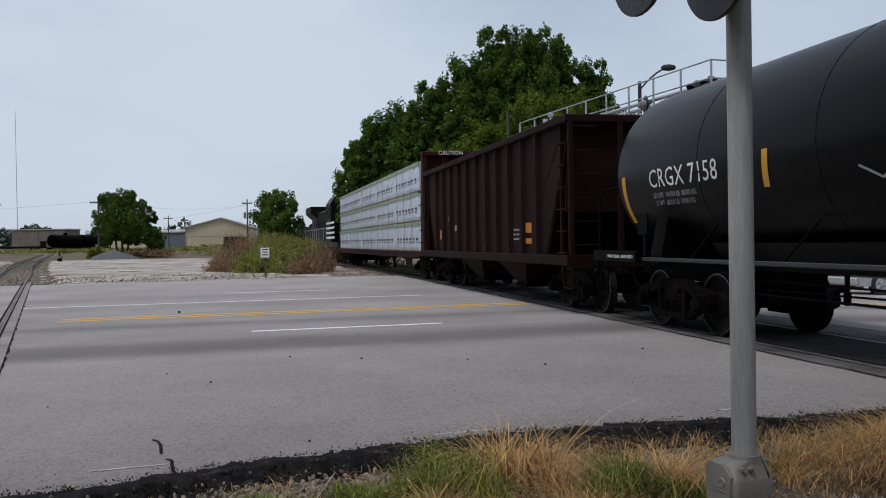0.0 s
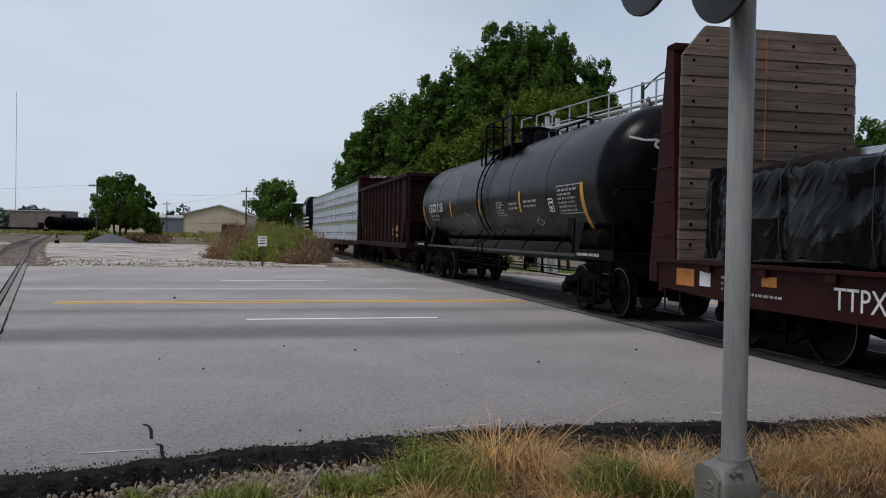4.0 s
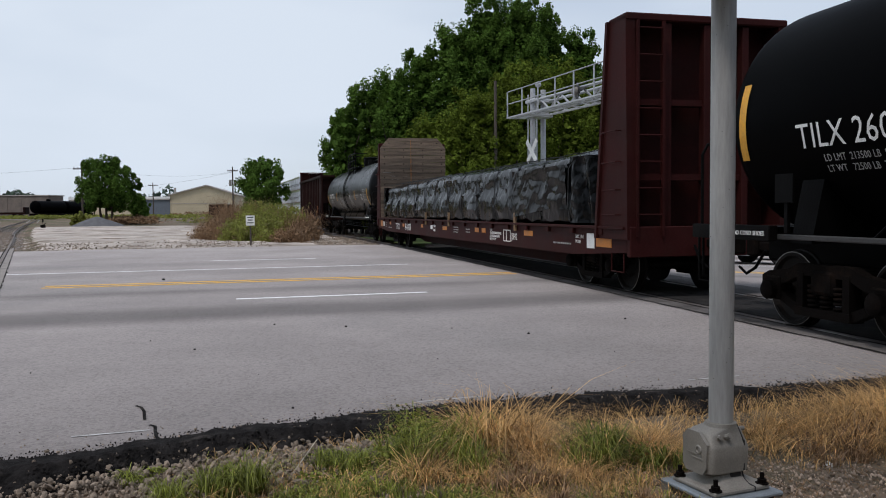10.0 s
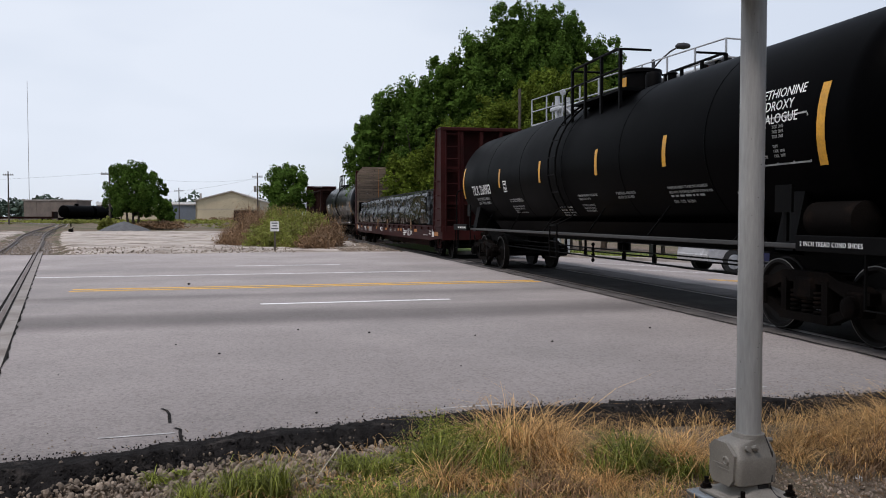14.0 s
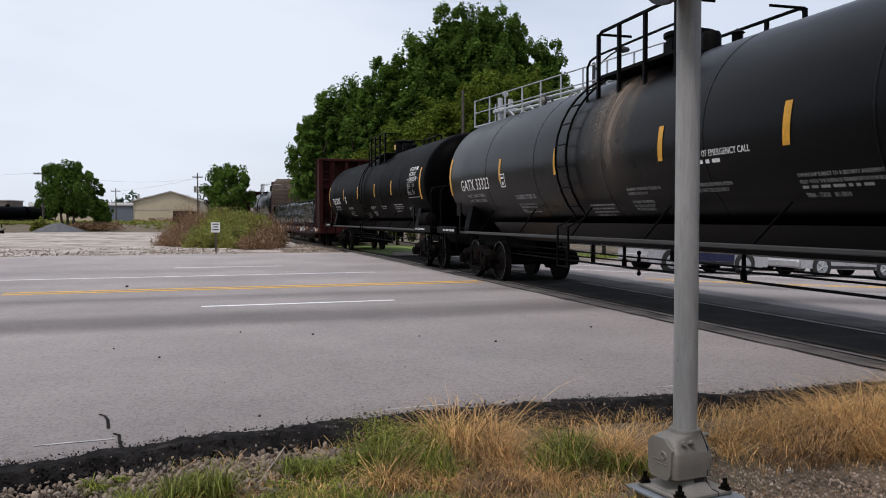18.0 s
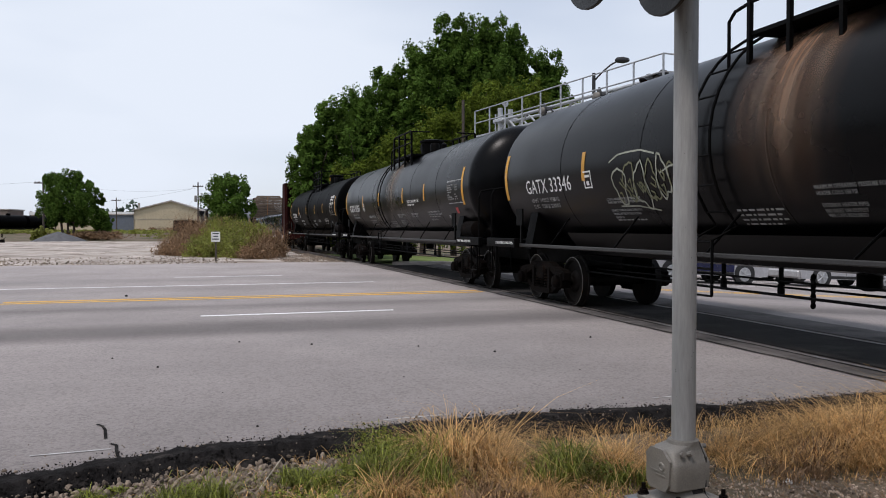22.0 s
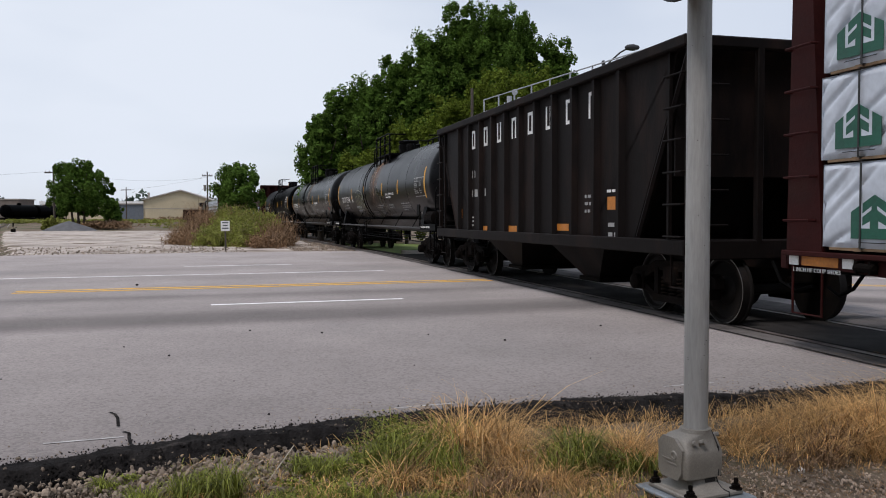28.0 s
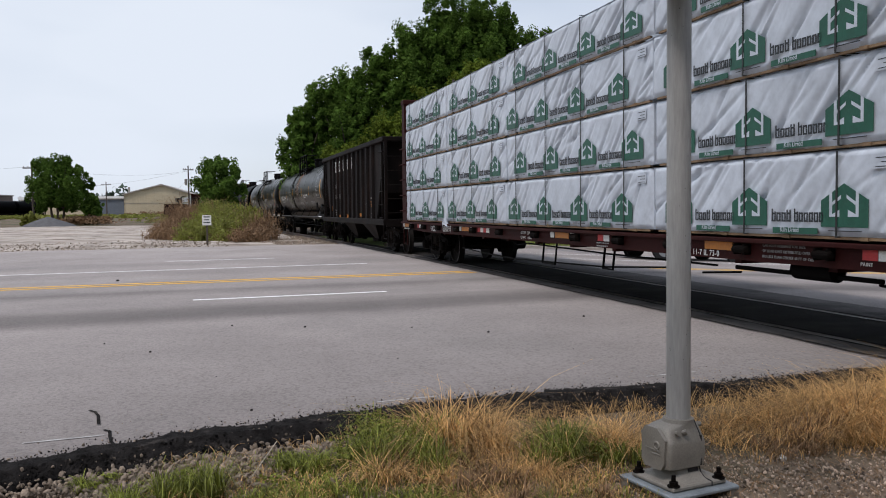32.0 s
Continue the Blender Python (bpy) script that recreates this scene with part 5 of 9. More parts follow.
def hopper_car(s_mid, mat, label, half, zt, marks, wide=1.5, seed=5):
    car = thing("hopper_car", label, "hopper car", "freight train")
    CARS.append((car, s_mid, 0))
    z0 = 1.08
    # side sheets with slope sheets at both ends
    front, rear = half - 1.5, -half + 1.55
    for y in (wide - 0.05, -wide):
        o = [(front, z0), (front + 0.9, zt - 1.0), (front + 1.2, zt), (rear - 1.2, zt), (rear - 0.9, zt - 1.0), (rear, z0)]
        part("side_sheet", Shape().prism(o, "y", y, y + 0.05), mat, car)
    for k, xe in ((1, front), (-1, rear)):
        v = [(xe + 1.2 * k, -wide, zt - 0.05), (xe + 1.2 * k, wide, zt - 0.05), (xe - 1.6 * k, wide, z0), (xe - 1.6 * k, -wide, z0)]
        v += [(x + 0.05 * k, y, z - 0.03) for x, y, z in v]
        part("slope_sheet", Shape().add(v, [(0, 1, 2, 3), (7, 6, 5, 4), (0, 4, 5, 1), (2, 6, 7, 3), (1, 5, 6, 2), (0, 3, 7, 4)]), mat, car)
    n = 11
    for i in range(n):
        x = rear + 0.35 + (front - rear - 0.7) * i / (n - 1)
        for y in (1, -1):
            a, b = wide * y, (wide + 0.09) * y
            part("side_rib", Shape().prism([(x - 0.09, a), (x - 0.045, b), (x + 0.045, b), (x + 0.09, a)][:: y], "z", z0 + 0.03, zt - 0.12), mat, car)
    for y in (1, -1):
        a, b = sorted((wide * y - 0.02 * y, (wide + 0.13) * y))
        part("top_chord", Shape().box(-half, half, a, b, zt - 0.13, zt + 0.02, 0.02), mat, car)
        part("side_sill", Shape().box(-half, half, a, b, z0 - 0.14, z0 + 0.06, 0.015), mat, car)
    for k in (1, -1):
        xe = half * k
        part("end_chord", Shape().box(*sorted((xe, xe - 0.15 * k)), -wide, wide, zt - 0.13, zt + 0.02, 0.02), mat, car)
        part("end_sill", Shape().box(*sorted((xe, xe - 0.25 * k)), -wide, wide, z0 - 0.2, z0 + 0.06, 0.02), mat, car)
        part("end_sheet", Shape().box(*sorted((xe - 0.5 * k, xe - 0.54 * k)), -wide + 0.05, wide - 0.05, z0 + 0.9, zt - 0.06), mat, car)
        for y in (wide + 0.02, 0.5, -0.5, -wide - 0.02):
            part("end_post", Shape().box(*sorted((xe, xe - 0.09 * k)), y - 0.05, y + 0.05, z0, zt - 0.1, 0.012), mat, car)
        for y in (1, -1):
            part("diagonal_brace", Shape().rod((xe - 0.1 * k, wide * y, zt - 0.2), (xe - 1.45 * k, wide * y * 0.98, z0 + 0.05), 0.05, n=6), mat, car)
        for side in (1, -1):
            yy = side * (wide + 0.06)
            for z in np.arange(z0 + 0.1, zt - 0.2, 0.42):
                part("ladder_rung", Shape().path([(xe - 0.06 * k, yy - 0.04 * side, z), (xe - 0.06 * k, yy + 0.07 * side, z), (xe - 0.5 * k, yy + 0.07 * side, z), (xe - 0.5 * k, yy - 0.04 * side, z)], 0.014), mat, car)
            part("ladder_stile", Shape().box(*sorted((xe - 0.48 * k, xe - 0.53 * k)), *sorted((yy - 0.05 * side, yy)), z0, zt - 0.1), mat, car)
        for z in np.arange(z0 + 0.25, zt - 0.2, 0.45):
            part("ladder_rung", Shape().rod((xe + 0.03 * k, wide - 0.02, z), (xe + 0.03 * k, wide - 0.5, z), 0.014), mat, car)
        part("sill_step", Shape().path([(xe - 0.05 * k, wide, z0 - 0.1), (xe - 0.05 * k, wide, 0.5), (xe - 0.5 * k, wide, 0.5), (xe - 0.5 * k, wide, z0 - 0.1)], 0.02), mat, car)
        coupler(car, (half - 0.1) * k, k)
        bogie(car, (half - 1.25) * k)
    part("centre_sill", Shape().box(-half + 0.1, half - 0.1, -0.25, 0.25, 0.72, 1.05, 0.03), mat, car)
    for xc in (-1.9, 1.9):
        part("hopper_bay", Shape().add([(xc + a * 1.35, b * 1.3, z0) for a, b in ((-1, -1), (1, -1), (1, 1), (-1, 1))] + [(xc + a * 0.32, b * 0.9, 0.38) for a, b in ((-1, -1), (1, -1), (1, 1), (-1, 1))],
                                       [(0, 1, 2, 3), (7, 6, 5, 4), (0, 4, 5, 1), (1, 5, 6, 2), (2, 6, 7, 3), (3, 7, 4, 0)]), mat, car)
        part("hopper_gate", Shape().box(xc - 0.42, xc + 0.42, -0.95, 0.95, 0.3, 0.38, 0.01), M_BOGIE, car)
    for k, (x, z, w, h, m) in enumerate(marks):
        part("reflector_panel" if m in (M_ORANGE, M_YELLOW) else "stencil", Shape().box(x - w, x, wide + 0.001, wide + 0.006, z, z + h), m, car, "faded orange panel" if m is M_ORANGE else "")
    return car


ORANGES = [(4.4, 1.42, 0.25, 0.22, M_ORANGE), (4.4, 1.24, 0.16, 0.1, M_SIGN), (2.61, 1.12, 0.42, 0.12, M_ORANGE), (0.8, 1.14, 0.5, 0.12, M_ORANGE), (-1.75, 1.2, 0.5, 0.12, M_ORANGE), (-3.72, 1.55, 0.48, 0.2, M_ORANGE)]
black_hopper = hopper_car(-93.72, M_HOPPER, "weathered black open hopper car with ribbed sides", 6.1, 3.74, ORANGES)
# the company name: plain block shapes of its letters' size, one on each panel
for i in range(8):
    x = 3.34 - 0.91 * i
    blk = Shape().box(x - 0.25, x - 0.19, 1.501, 1.506, 3.03, 3.45).box(x - 0.06, x, 1.501, 1.506, 3.03, 3.45)
    blk.box(x - 0.19, x - 0.06, 1.501, 1.506, 3.39, 3.45) if i % 3 != 2 else None
    blk.box(x - 0.19, x - 0.06, 1.501, 1.506, 3.03, 3.09) if i % 4 != 3 else None
    part("name_block", blk, M_DECAL, black_hopper)
flat_bars(black_hopper, "stencil", 3.5, 2.52, [0.42], 0.27, M_DECAL_OLD, 1.502, 1)
flat_bars(black_hopper, "stencil", 3.5, 2.08, [1.2], 0.27, M_DECAL_OLD, 1.502, 2)
flat_bars(black_hopper, "stencil", 3.5, 1.45, [0.3, 0.3, 0.3], 0.06, M_DECAL_OLD, 1.502, 3)
flat_bars(black_hopper, "stencil", -2.9, 1.8, [0.42, 0.42, 0.42], 0.08, M_DECAL_OLD, 1.502, 4)
flat_bars(black_hopper, "stencil", -3.7, 1.86, [0.5], 0.07, M_DECAL, 1.502, 5)
flat_bars(black_hopper, "stencil", -3.75, 1.35, [0.5, 0.4], 0.1, M_DECAL_OLD, 1.502, 6)
brown_hopper = hopper_car(23.3, M_BROWN, "rust-brown open hopper car with ribbed sides", 6.75, 3.8, [(-3.95, 1.6, 0.4, 0.22, M_ORANGE), (-3.95, 1.36, 0.4, 0.12, M_ORANGE), (-0.6, 1.2, 0.4, 0.12, M_ORANGE), (-1.6, 1.2, 0.4, 0.12, M_ORANGE), (4.6, 1.5, 0.2, 0.3, M_ORANGE)])
flat_bars(brown_hopper, "stencil", 3.4, 2.2, [0.5], 0.25, M_DECAL_OLD, 1.502, 7)
flat_bars(brown_hopper, "stencil", 2.6, 1.9, [0.5], 0.25, M_DECAL_OLD, 1.502, 8)
flat_bars(brown_hopper, "stencil", -3.1, 1.7, [0.4, 0.4, 0.4], 0.07, M_DECAL_OLD, 1.502, 9)


# ---- flatcars ----
def flat_underframe(car, half, mat, z_sill, z_deck, bogie_in, wide=1.42, belly=0.55, pockets=True):
    for y in (1, -1):
        a, b = sorted((wide * y, (wide - 0.1) * y))
        part("side_sill", Shape().prism([(-half, z_sill + 0.12), (-half + 2.2, z_sill), (half - 2.2, z_sill), (half, z_sill + 0.12), (half, z_deck), (-half, z_deck)], "y", a, b), mat, car)
        a, b = sorted(((wide + 0.07) * y, (wide - 0.1) * y))
        part("sill_flange", Shape().box(-half, half, a, b, z_deck - 0.05, z_deck, 0.008), mat, car)
        for x in np.arange(-half + 0.9, half - 0.5, 1.25) if pockets else ():
            a, b = sorted(((wide + 0.06) * y, wide * y))
            part("stake_pocket", Shape().box(x - 0.09, x + 0.09, a, b, z_deck - 0.15, z_deck - 0.05, 0.01), mat, car)
    part("deck", Shape().box(-half, half, -wide + 0.1, wide - 0.1, z_deck - 0.08, z_deck - 0.01), M_TIE, car)
    part("centre_sill", Shape().prism([(-half + 0.2, 0.75), (-half + 4, belly), (half - 4, belly), (half - 0.2, 0.75), (half - 0.2, 1.0), (-half + 0.2, 1.0)], "y", -0.3, 0.3), mat, car)
    for x in np.arange(-half + 3.2, half - 3, 1.5):
        part("cross_bearer", Shape().box(x - 0.06, x + 0.06, -wide + 0.1, wide - 0.1, z_deck - 0.3, z_deck - 0.08), mat, car)
    for k in (1, -1):
        part("end_sill", Shape().box(*sorted((half * k, (half + 0.12) * k)), -wide, wide, z_sill + 0.05, z_deck, 0.015), mat, car)
        coupler(car, (half + 0.05) * k, k)
        bogie(car, (half - bogie_in) * k)
        part("sill_step", Shape().path([((half - 0.1) * k, wide, z_sill + 0.1), ((half - 0.1) * k, wide, 0.42), ((half - 0.55) * k, wide, 0.42), ((half - 0.55) * k, wide, z_sill + 0.1)], 0.014), mat, car)


def side_panel(car, x, z, w, h, material, name="reflector_panel", y=1.42):
    part(name, Shape().box(x - w, x, y + 0.001, y + 0.006, z, z + h), material, car)


def bulkhead_flat():
    half = 11.75
    car = thing("bulkhead_flatcar", "red bulkhead flatcar with one plank-faced end", "flatcar", "freight train")
    CARS.append((car, -14.85, 0))
    flat_underframe(car, half, M_RED, 0.62, 1.16, 2.1, belly=0.24)
    # leading bulkhead: planks on a tapered red frame, set out over the end
    lead_x = half + 0.36
    part("end_beam", Shape().box(half + 0.12, lead_x + 0.03, -1.45, 1.45, 0.8, 1.12, 0.02), M_RED, car)
    for y in (1.38, 0.45, -0.45, -1.38):
        part("bulkhead_column", Shape().prism([(lead_x - 0.8, 1.1), (lead_x, 1.1), (lead_x - 0.42, 4.3), (lead_x - 0.62, 4.3)], "y", y - 0.07, y + 0.07), M_RED, car)
    for z in (1.5, 2.0, 2.5, 3.0):
        part("grab_iron", Shape().path([(lead_x - 0.65, 1.45, z), (lead_x - 0.65, 1.53, z), (lead_x - 0.2, 1.53, z), (lead_x - 0.2, 1.45, z)], 0.012), M_RED, car)
    part("bulkhead_beam", Shape().box(lead_x - 0.66, lead_x - 0.4, -1.45, 1.45, 4.2, 4.32, 0.02), M_RED, car)
    n, zt = 23, 4.55
    clip = lambda z: 1.42 - max(0.0, z - 4.12) * 0.85
    for i in range(n):
        z0, z1 = 1.16 + (zt - 1.16) * i / n, 1.16 + (zt - 1.16) * (i + 1) / n - 0.009
        x = lead_x - 0.8 + 0.004 * ((i * 7) % 5)
        pl = part("plank", Shape().prism([(-clip(z0), z0), (clip(z0), z0), (clip(z1), z1), (-clip(z1), z1)], "x", x - 0.07, x), M_PLANK, car)
        if i % 2:
            for y in (-1.25, -0.42, 0.42, 1.25):
                part("bolt", Shape().lathe([(x - 0.082, 0.02), (x - 0.07, 0.025)], "x", 8, (0, y * clip(z1) / 1.42, z0 + 0.07)), M_BLACK, pl)
    part("hanging_strap", Shape().box(lead_x - 0.885, lead_x - 0.88, 0.1, 0.112, 2.6, 4.45), M_ORANGE, car, "thin yellow strap")
    # trailing bulkhead: red steel
    for y in (1.38, -1.38):
        part("bulkhead_column", Shape().prism([(-half + 1.0, 0.95), (-half - 0.1, 0.95), (-half - 0.02, 4.5), (-half + 0.55, 4.5)], "y", y - 0.08, y + 0.08), M_RED, car)
        part("column_flange", Shape().prism([(-half + 1.06, 0.95), (-half + 0.98, 0.95), (-half + 0.54, 4.5), (-half + 0.62, 4.5)], "y", y - 0.13, y + 0.13), M_RED, car)
    for y in (-0.7, 0.0, 0.7):
        part("bulkhead_stud", Shape().box(-half + 0.0, -half + 0.16, y - 0.06, y + 0.06, 1.1, 4.4, 0.01), M_RED, car)
    part("bulkhead_plate", Shape().box(-half + 0.42, -half + 0.5, -1.4, 1.4, 1.1, 4.48, 0.01), M_RED, car)
    part("bulkhead_beam", Shape().box(-half - 0.04, -half + 0.6, -1.46, 1.46, 4.42, 4.54, 0.02), M_RED, car)
    for z in (1.9, 3.1):
        part("bulkhead_rail", Shape().box(-half + 0.05, -half + 0.3, -1.35, 1.35, z, z + 0.1), M_RED, car)
    for z in np.arange(1.35, 4.3, 0.42):
        part("ladder_rung", Shape().rod((-half - 0.12, 1.3, z), (-half - 0.12, 0.85, z), 0.014), M_RED, car)
    for y in (1.3, 0.85):
        part("ladder_stile", Shape().box(-half - 0.15, -half - 0.09, y - 0.02, y + 0.02, 1.0, 4.4), M_RED, car)
    for z in (1.35, 1.75, 2.2, 2.7):
        part("grab_iron", Shape().path([(-half + 0.15, 1.46, z), (-half + 0.15, 1.54, z), (-half + 0.7, 1.54, z), (-half + 0.7, 1.46, z)], 0.012), M_RED, car)
    # lettering and panels on the sill
    for body, x in (("TTPX", 7.9), ("814 003", 6.1)):
        me, w, h = letters(body, 0.34, M_DECAL, 0.95)
        part("reporting_mark", me, None, car, "white stencilled car number", at=Matrix(((-1, 0, 0, x), (0, 0, 1, 1.425), (0, 1, 0, 0.74), (0, 0, 0, 1))))
    for x, z, w, h in ((6.56, 0.86, 0.34, 0.11), (0.39, 0.86, 0.5, 0.11), (-3.08, 0.88, 0.35, 0.11), (-3.7, 0.88, 0.32, 0.11), (-6.88, 0.89, 0.54, 0.11), (-10.6, 0.8, 0.6, 0.26), (11.3, 0.8, 0.5, 0.24), (3.4, 0.88, 0.3, 0.11), (9.2, 0.9, 0.3, 0.12)):
        side_panel(car, x, z, w, h, M_ORANGE)
    side_panel(car, -10.2, 0.76, 0.32, 0.26, M_SIGN, "notice_plate")
    side_panel(car, 10.65, 0.82, 0.28, 0.2, M_SIGN, "notice_plate")
    s = Shape()
    for a in ((-5.45, -5.97, 0.72, 0.74), (-5.45, -5.97, 0.97, 0.99), (-5.45, -5.48, 0.72, 0.99), (-5.94, -5.97, 0.72, 0.99), (-5.65, -5.68, 0.72, 0.99)):
        s.box(a[1], a[0], 1.421, 1.426, a[2], a[3])
    part("stencil", s, M_DECAL, car)
    for k, (x, z, rows, size) in enumerate(((2.0, 0.98, [0.3], 0.2), (-0.9, 0.98, [0.5, 0.5, 0.5], 0.045), (-2.2, 0.95, [0.4, 0.4], 0.05), (-8.6, 0.82, [0.9], 0.05), (10.1, 0.98, [0.3, 0.2, 0.25], 0.05), (9.5, 0.8, [0.7], 0.05))):
        flat_bars(car, "stencil", x, z, rows, size, M_DECAL_OLD if size < 0.06 else M_DECAL, 1.421, 20 + k)
    for x, z, size, body in ((-4.4, 0.94, 0.065, "L-68-0"), (-4.4, 0.865, 0.065, "63-0 BETWEEN BULKHEADS"), (-4.4, 0.79, 0.065, "11-8 BULKHEAD HEIGHT"), (-4.4, 0.715, 0.065, "EMPTY CG 3'-5\""), (1.6, 0.92, 0.09, "198600"), (1.6, 0.79, 0.09, "87400"), (-6.02, 0.73, 0.16, "JSH/2"), (-9.7, 0.92, 0.07, "EOC . 1/14"), (-9.7, 0.83, 0.07, "M-921F")):
        me, w, h = letters(body, size * 1.3, M_DECAL, 0.85)
        part("sill_lettering", me, None, car, at=Matrix(((-1, 0, 0, x), (0, 0, 1, 1.423), (0, 1, 0, z), (0, 0, 0, 1))))
    for x in (-6.4, -0.5, 2.5):
        part("timber_stake", Shape().box(x - 0.03, x + 0.03, 1.43, 1.49, 0.98, 1.38, 0.006), M_WOOD, car)
    return car


def crease(x, z, seed):
    a = noise.noise((x * 0.9, z * 0.7, seed))
    b = noise.noise((x * 2.3 + z * 0.8, z * 1.6, seed + 5))
    c = noise.noise((x * 6 - z * 2, z * 4 + x, seed + 9))
    return 0.5 * (1 - abs(a) * 2.2) + 0.3 * (1 - abs(b) * 2.4) + 0.12 * c


def tarp_load():
    """The tarpaulined stack: one cover with creases, sagging over the load, with folded ends."""
    load = thing("tarped_load", "stacked load under creased black plastic tarp on the flatcar", "tarp load", "freight train")
    CARS.append((load, -14.85, 0))
    x0, x1 = -10.55, 10.75
    per = [(1.36, 1.18), (1.40, 1.45), (1.39, 2.27), (1.33, 2.37), (0.6, 2.55), (0.0, 2.6), (-0.6, 2.55), (-1.33, 2.37), (-1.39, 2.27), (-1.38, 1.2)]
    lens = np.r_[0, np.cumsum([math.hypot(b[0] - a[0], b[1] - a[1]) for a, b in zip(per, per[1:])])]
    py, pz = [p[0] for p in per], [p[1] for p in per]
    nx, ny = 760, 56
    bay = 1.52
    rnd = random.Random(44)
    # tight creases in every bay between the straps: a foot, a direction, a length and a height each
    folds = {}
    for i in range(-2, 18):
        cs_ = []
        for _ in range(9):
            corner = rnd.random() < 0.6
            u0 = rnd.choice((0.02, 0.98)) if corner else rnd.random()
            z0_ = rnd.choice((1.22, 1.8, 2.34)) if corner else rnd.uniform(1.25, 2.3)
            ang = rnd.uniform(0.3, 1.1) * rnd.choice((1, -1)) if corner else rnd.uniform(-0.35, 0.35)
            cs_.append((u0 * bay, z0_, math.cos(ang), math.sin(ang), rnd.uniform(0.4, 1.1), rnd.uniform(0.02, 0.055)))
        folds[i] = cs_

    def tight(x, z):
        i, u = divmod(x - x0 - 1.15, bay)
        h = 0.0
        for fx, fz, c, d, reach, tall in folds.get(int(i), ()):
            dx, dz = u - fx, z - fz
            t = abs(dx * c + dz * d)
            if t < reach:
                h += tall * math.exp(-((dz * c - dx * d) / 0.03) ** 2) * (1 - t / reach)
        return h, u / bay

    def fn(p, q):
        x = x0 + (x1 - x0) * p
        d = lens[-1] * q
        y, z = float(np.interp(d, lens, py)), float(np.interp(d, lens, pz))
        end = min(p, 1 - p) * (x1 - x0)
        taper = 1 - 0.35 * max(0, 1 - end / 0.9) ** 2
        side = min(1.0, max(0.0, (2.5 - z) / 0.4))
        f = crease(x, z * 1.3 + (0 if y > 0 else 7), 3)
        h, u = tight(x, z + 0.05 * noise.noise((x * 1.3, 5, 1)))
        ledge = 0.035 * math.tanh((1.82 + 0.05 * noise.noise((x * 0.7, 2, 8)) - z) / 0.03)
        off = (f - 0.45) * 0.045 * (0.3 + 0.7 * side) + (0.05 * math.sin(math.pi * u) ** 0.6 - 0.03 + ledge) * side + h * (0.4 + 0.6 * side)
        z2 = z + (0.05 * noise.noise((x * 0.5, y, 2)) + 0.02 * f + 0.5 * h) * (1 - 0.7 * side)
        z2 = z2 if z < 1.3 else 1.3 + (z2 - 1.3) * (1 - 0.28 * max(0, 1 - end / 0.8) ** 2 - (0.10 * max(0, (x - 4) / 7)) * 0.6)
        return x, (y + (off if y > 0 else -off)) * taper, z2 + (0.10 * f if z < 1.25 else 0)
    part("tarp", Shape().grid(nx, ny, fn), M_TARP, load, smooth=True)
    for k, xe in ((1, x1), (-1, x0)):
        def fe(p, q):
            y = -1.05 + 2.1 * p
            z = 1.2 + 1.1 * q
            return xe + 0.12 * k * crease(y * 2, z * 1.5, 11) - 0.0 * k, y * 1.0, z
        part("tarp_end", Shape().grid(24, 18, fe), M_TARP, load, smooth=True)
        part("tarp_flap", Shape().grid(20, 24, lambda p, q: (xe - k * 0.9 * (1 - p) + 0.06 * crease(p * 4, q * 3, 5), 1.44 - 0.28 * p * p + 0.12 * math.sin(p * 9 + q * 2) * p + 0.05 * crease(p * 3, q * 4, 8), 1.2 + 1.2 * q)), M_TARP, load, "loose folded tarp flap", smooth=True)
    part("tarp_flap", Shape().grid(30, 22, lambda p, q: (-6.3 - 3.0 * p, 1.47 + 0.04 * crease(p * 5, q * 3, 21) - 0.05 * (1 - q) * p, 2.3 - 1.0 * (1 - q) * (1 - 0.25 * p) - 0.02)), M_TARP, load, "overlapping triangular tarp flap", smooth=True)
    for i, x in enumerate(np.arange(x0 + 1.15, 10.4, bay)):
        part("tie_strap", Shape().path([(x, 1.40, 1.2), (x, 1.455, 1.5), (x, 1.44, 2.2), (x, 1.26, 2.46), (x, 0.6, 2.6), (x, -0.6, 2.6), (x, -1.42, 2.2)], 0.009, 4), M_STRAP, load)


bulkhead_flat()
tarp_load()


KILN = letters("Kiln Dried", 0.075, M_WRAP, 0.9)


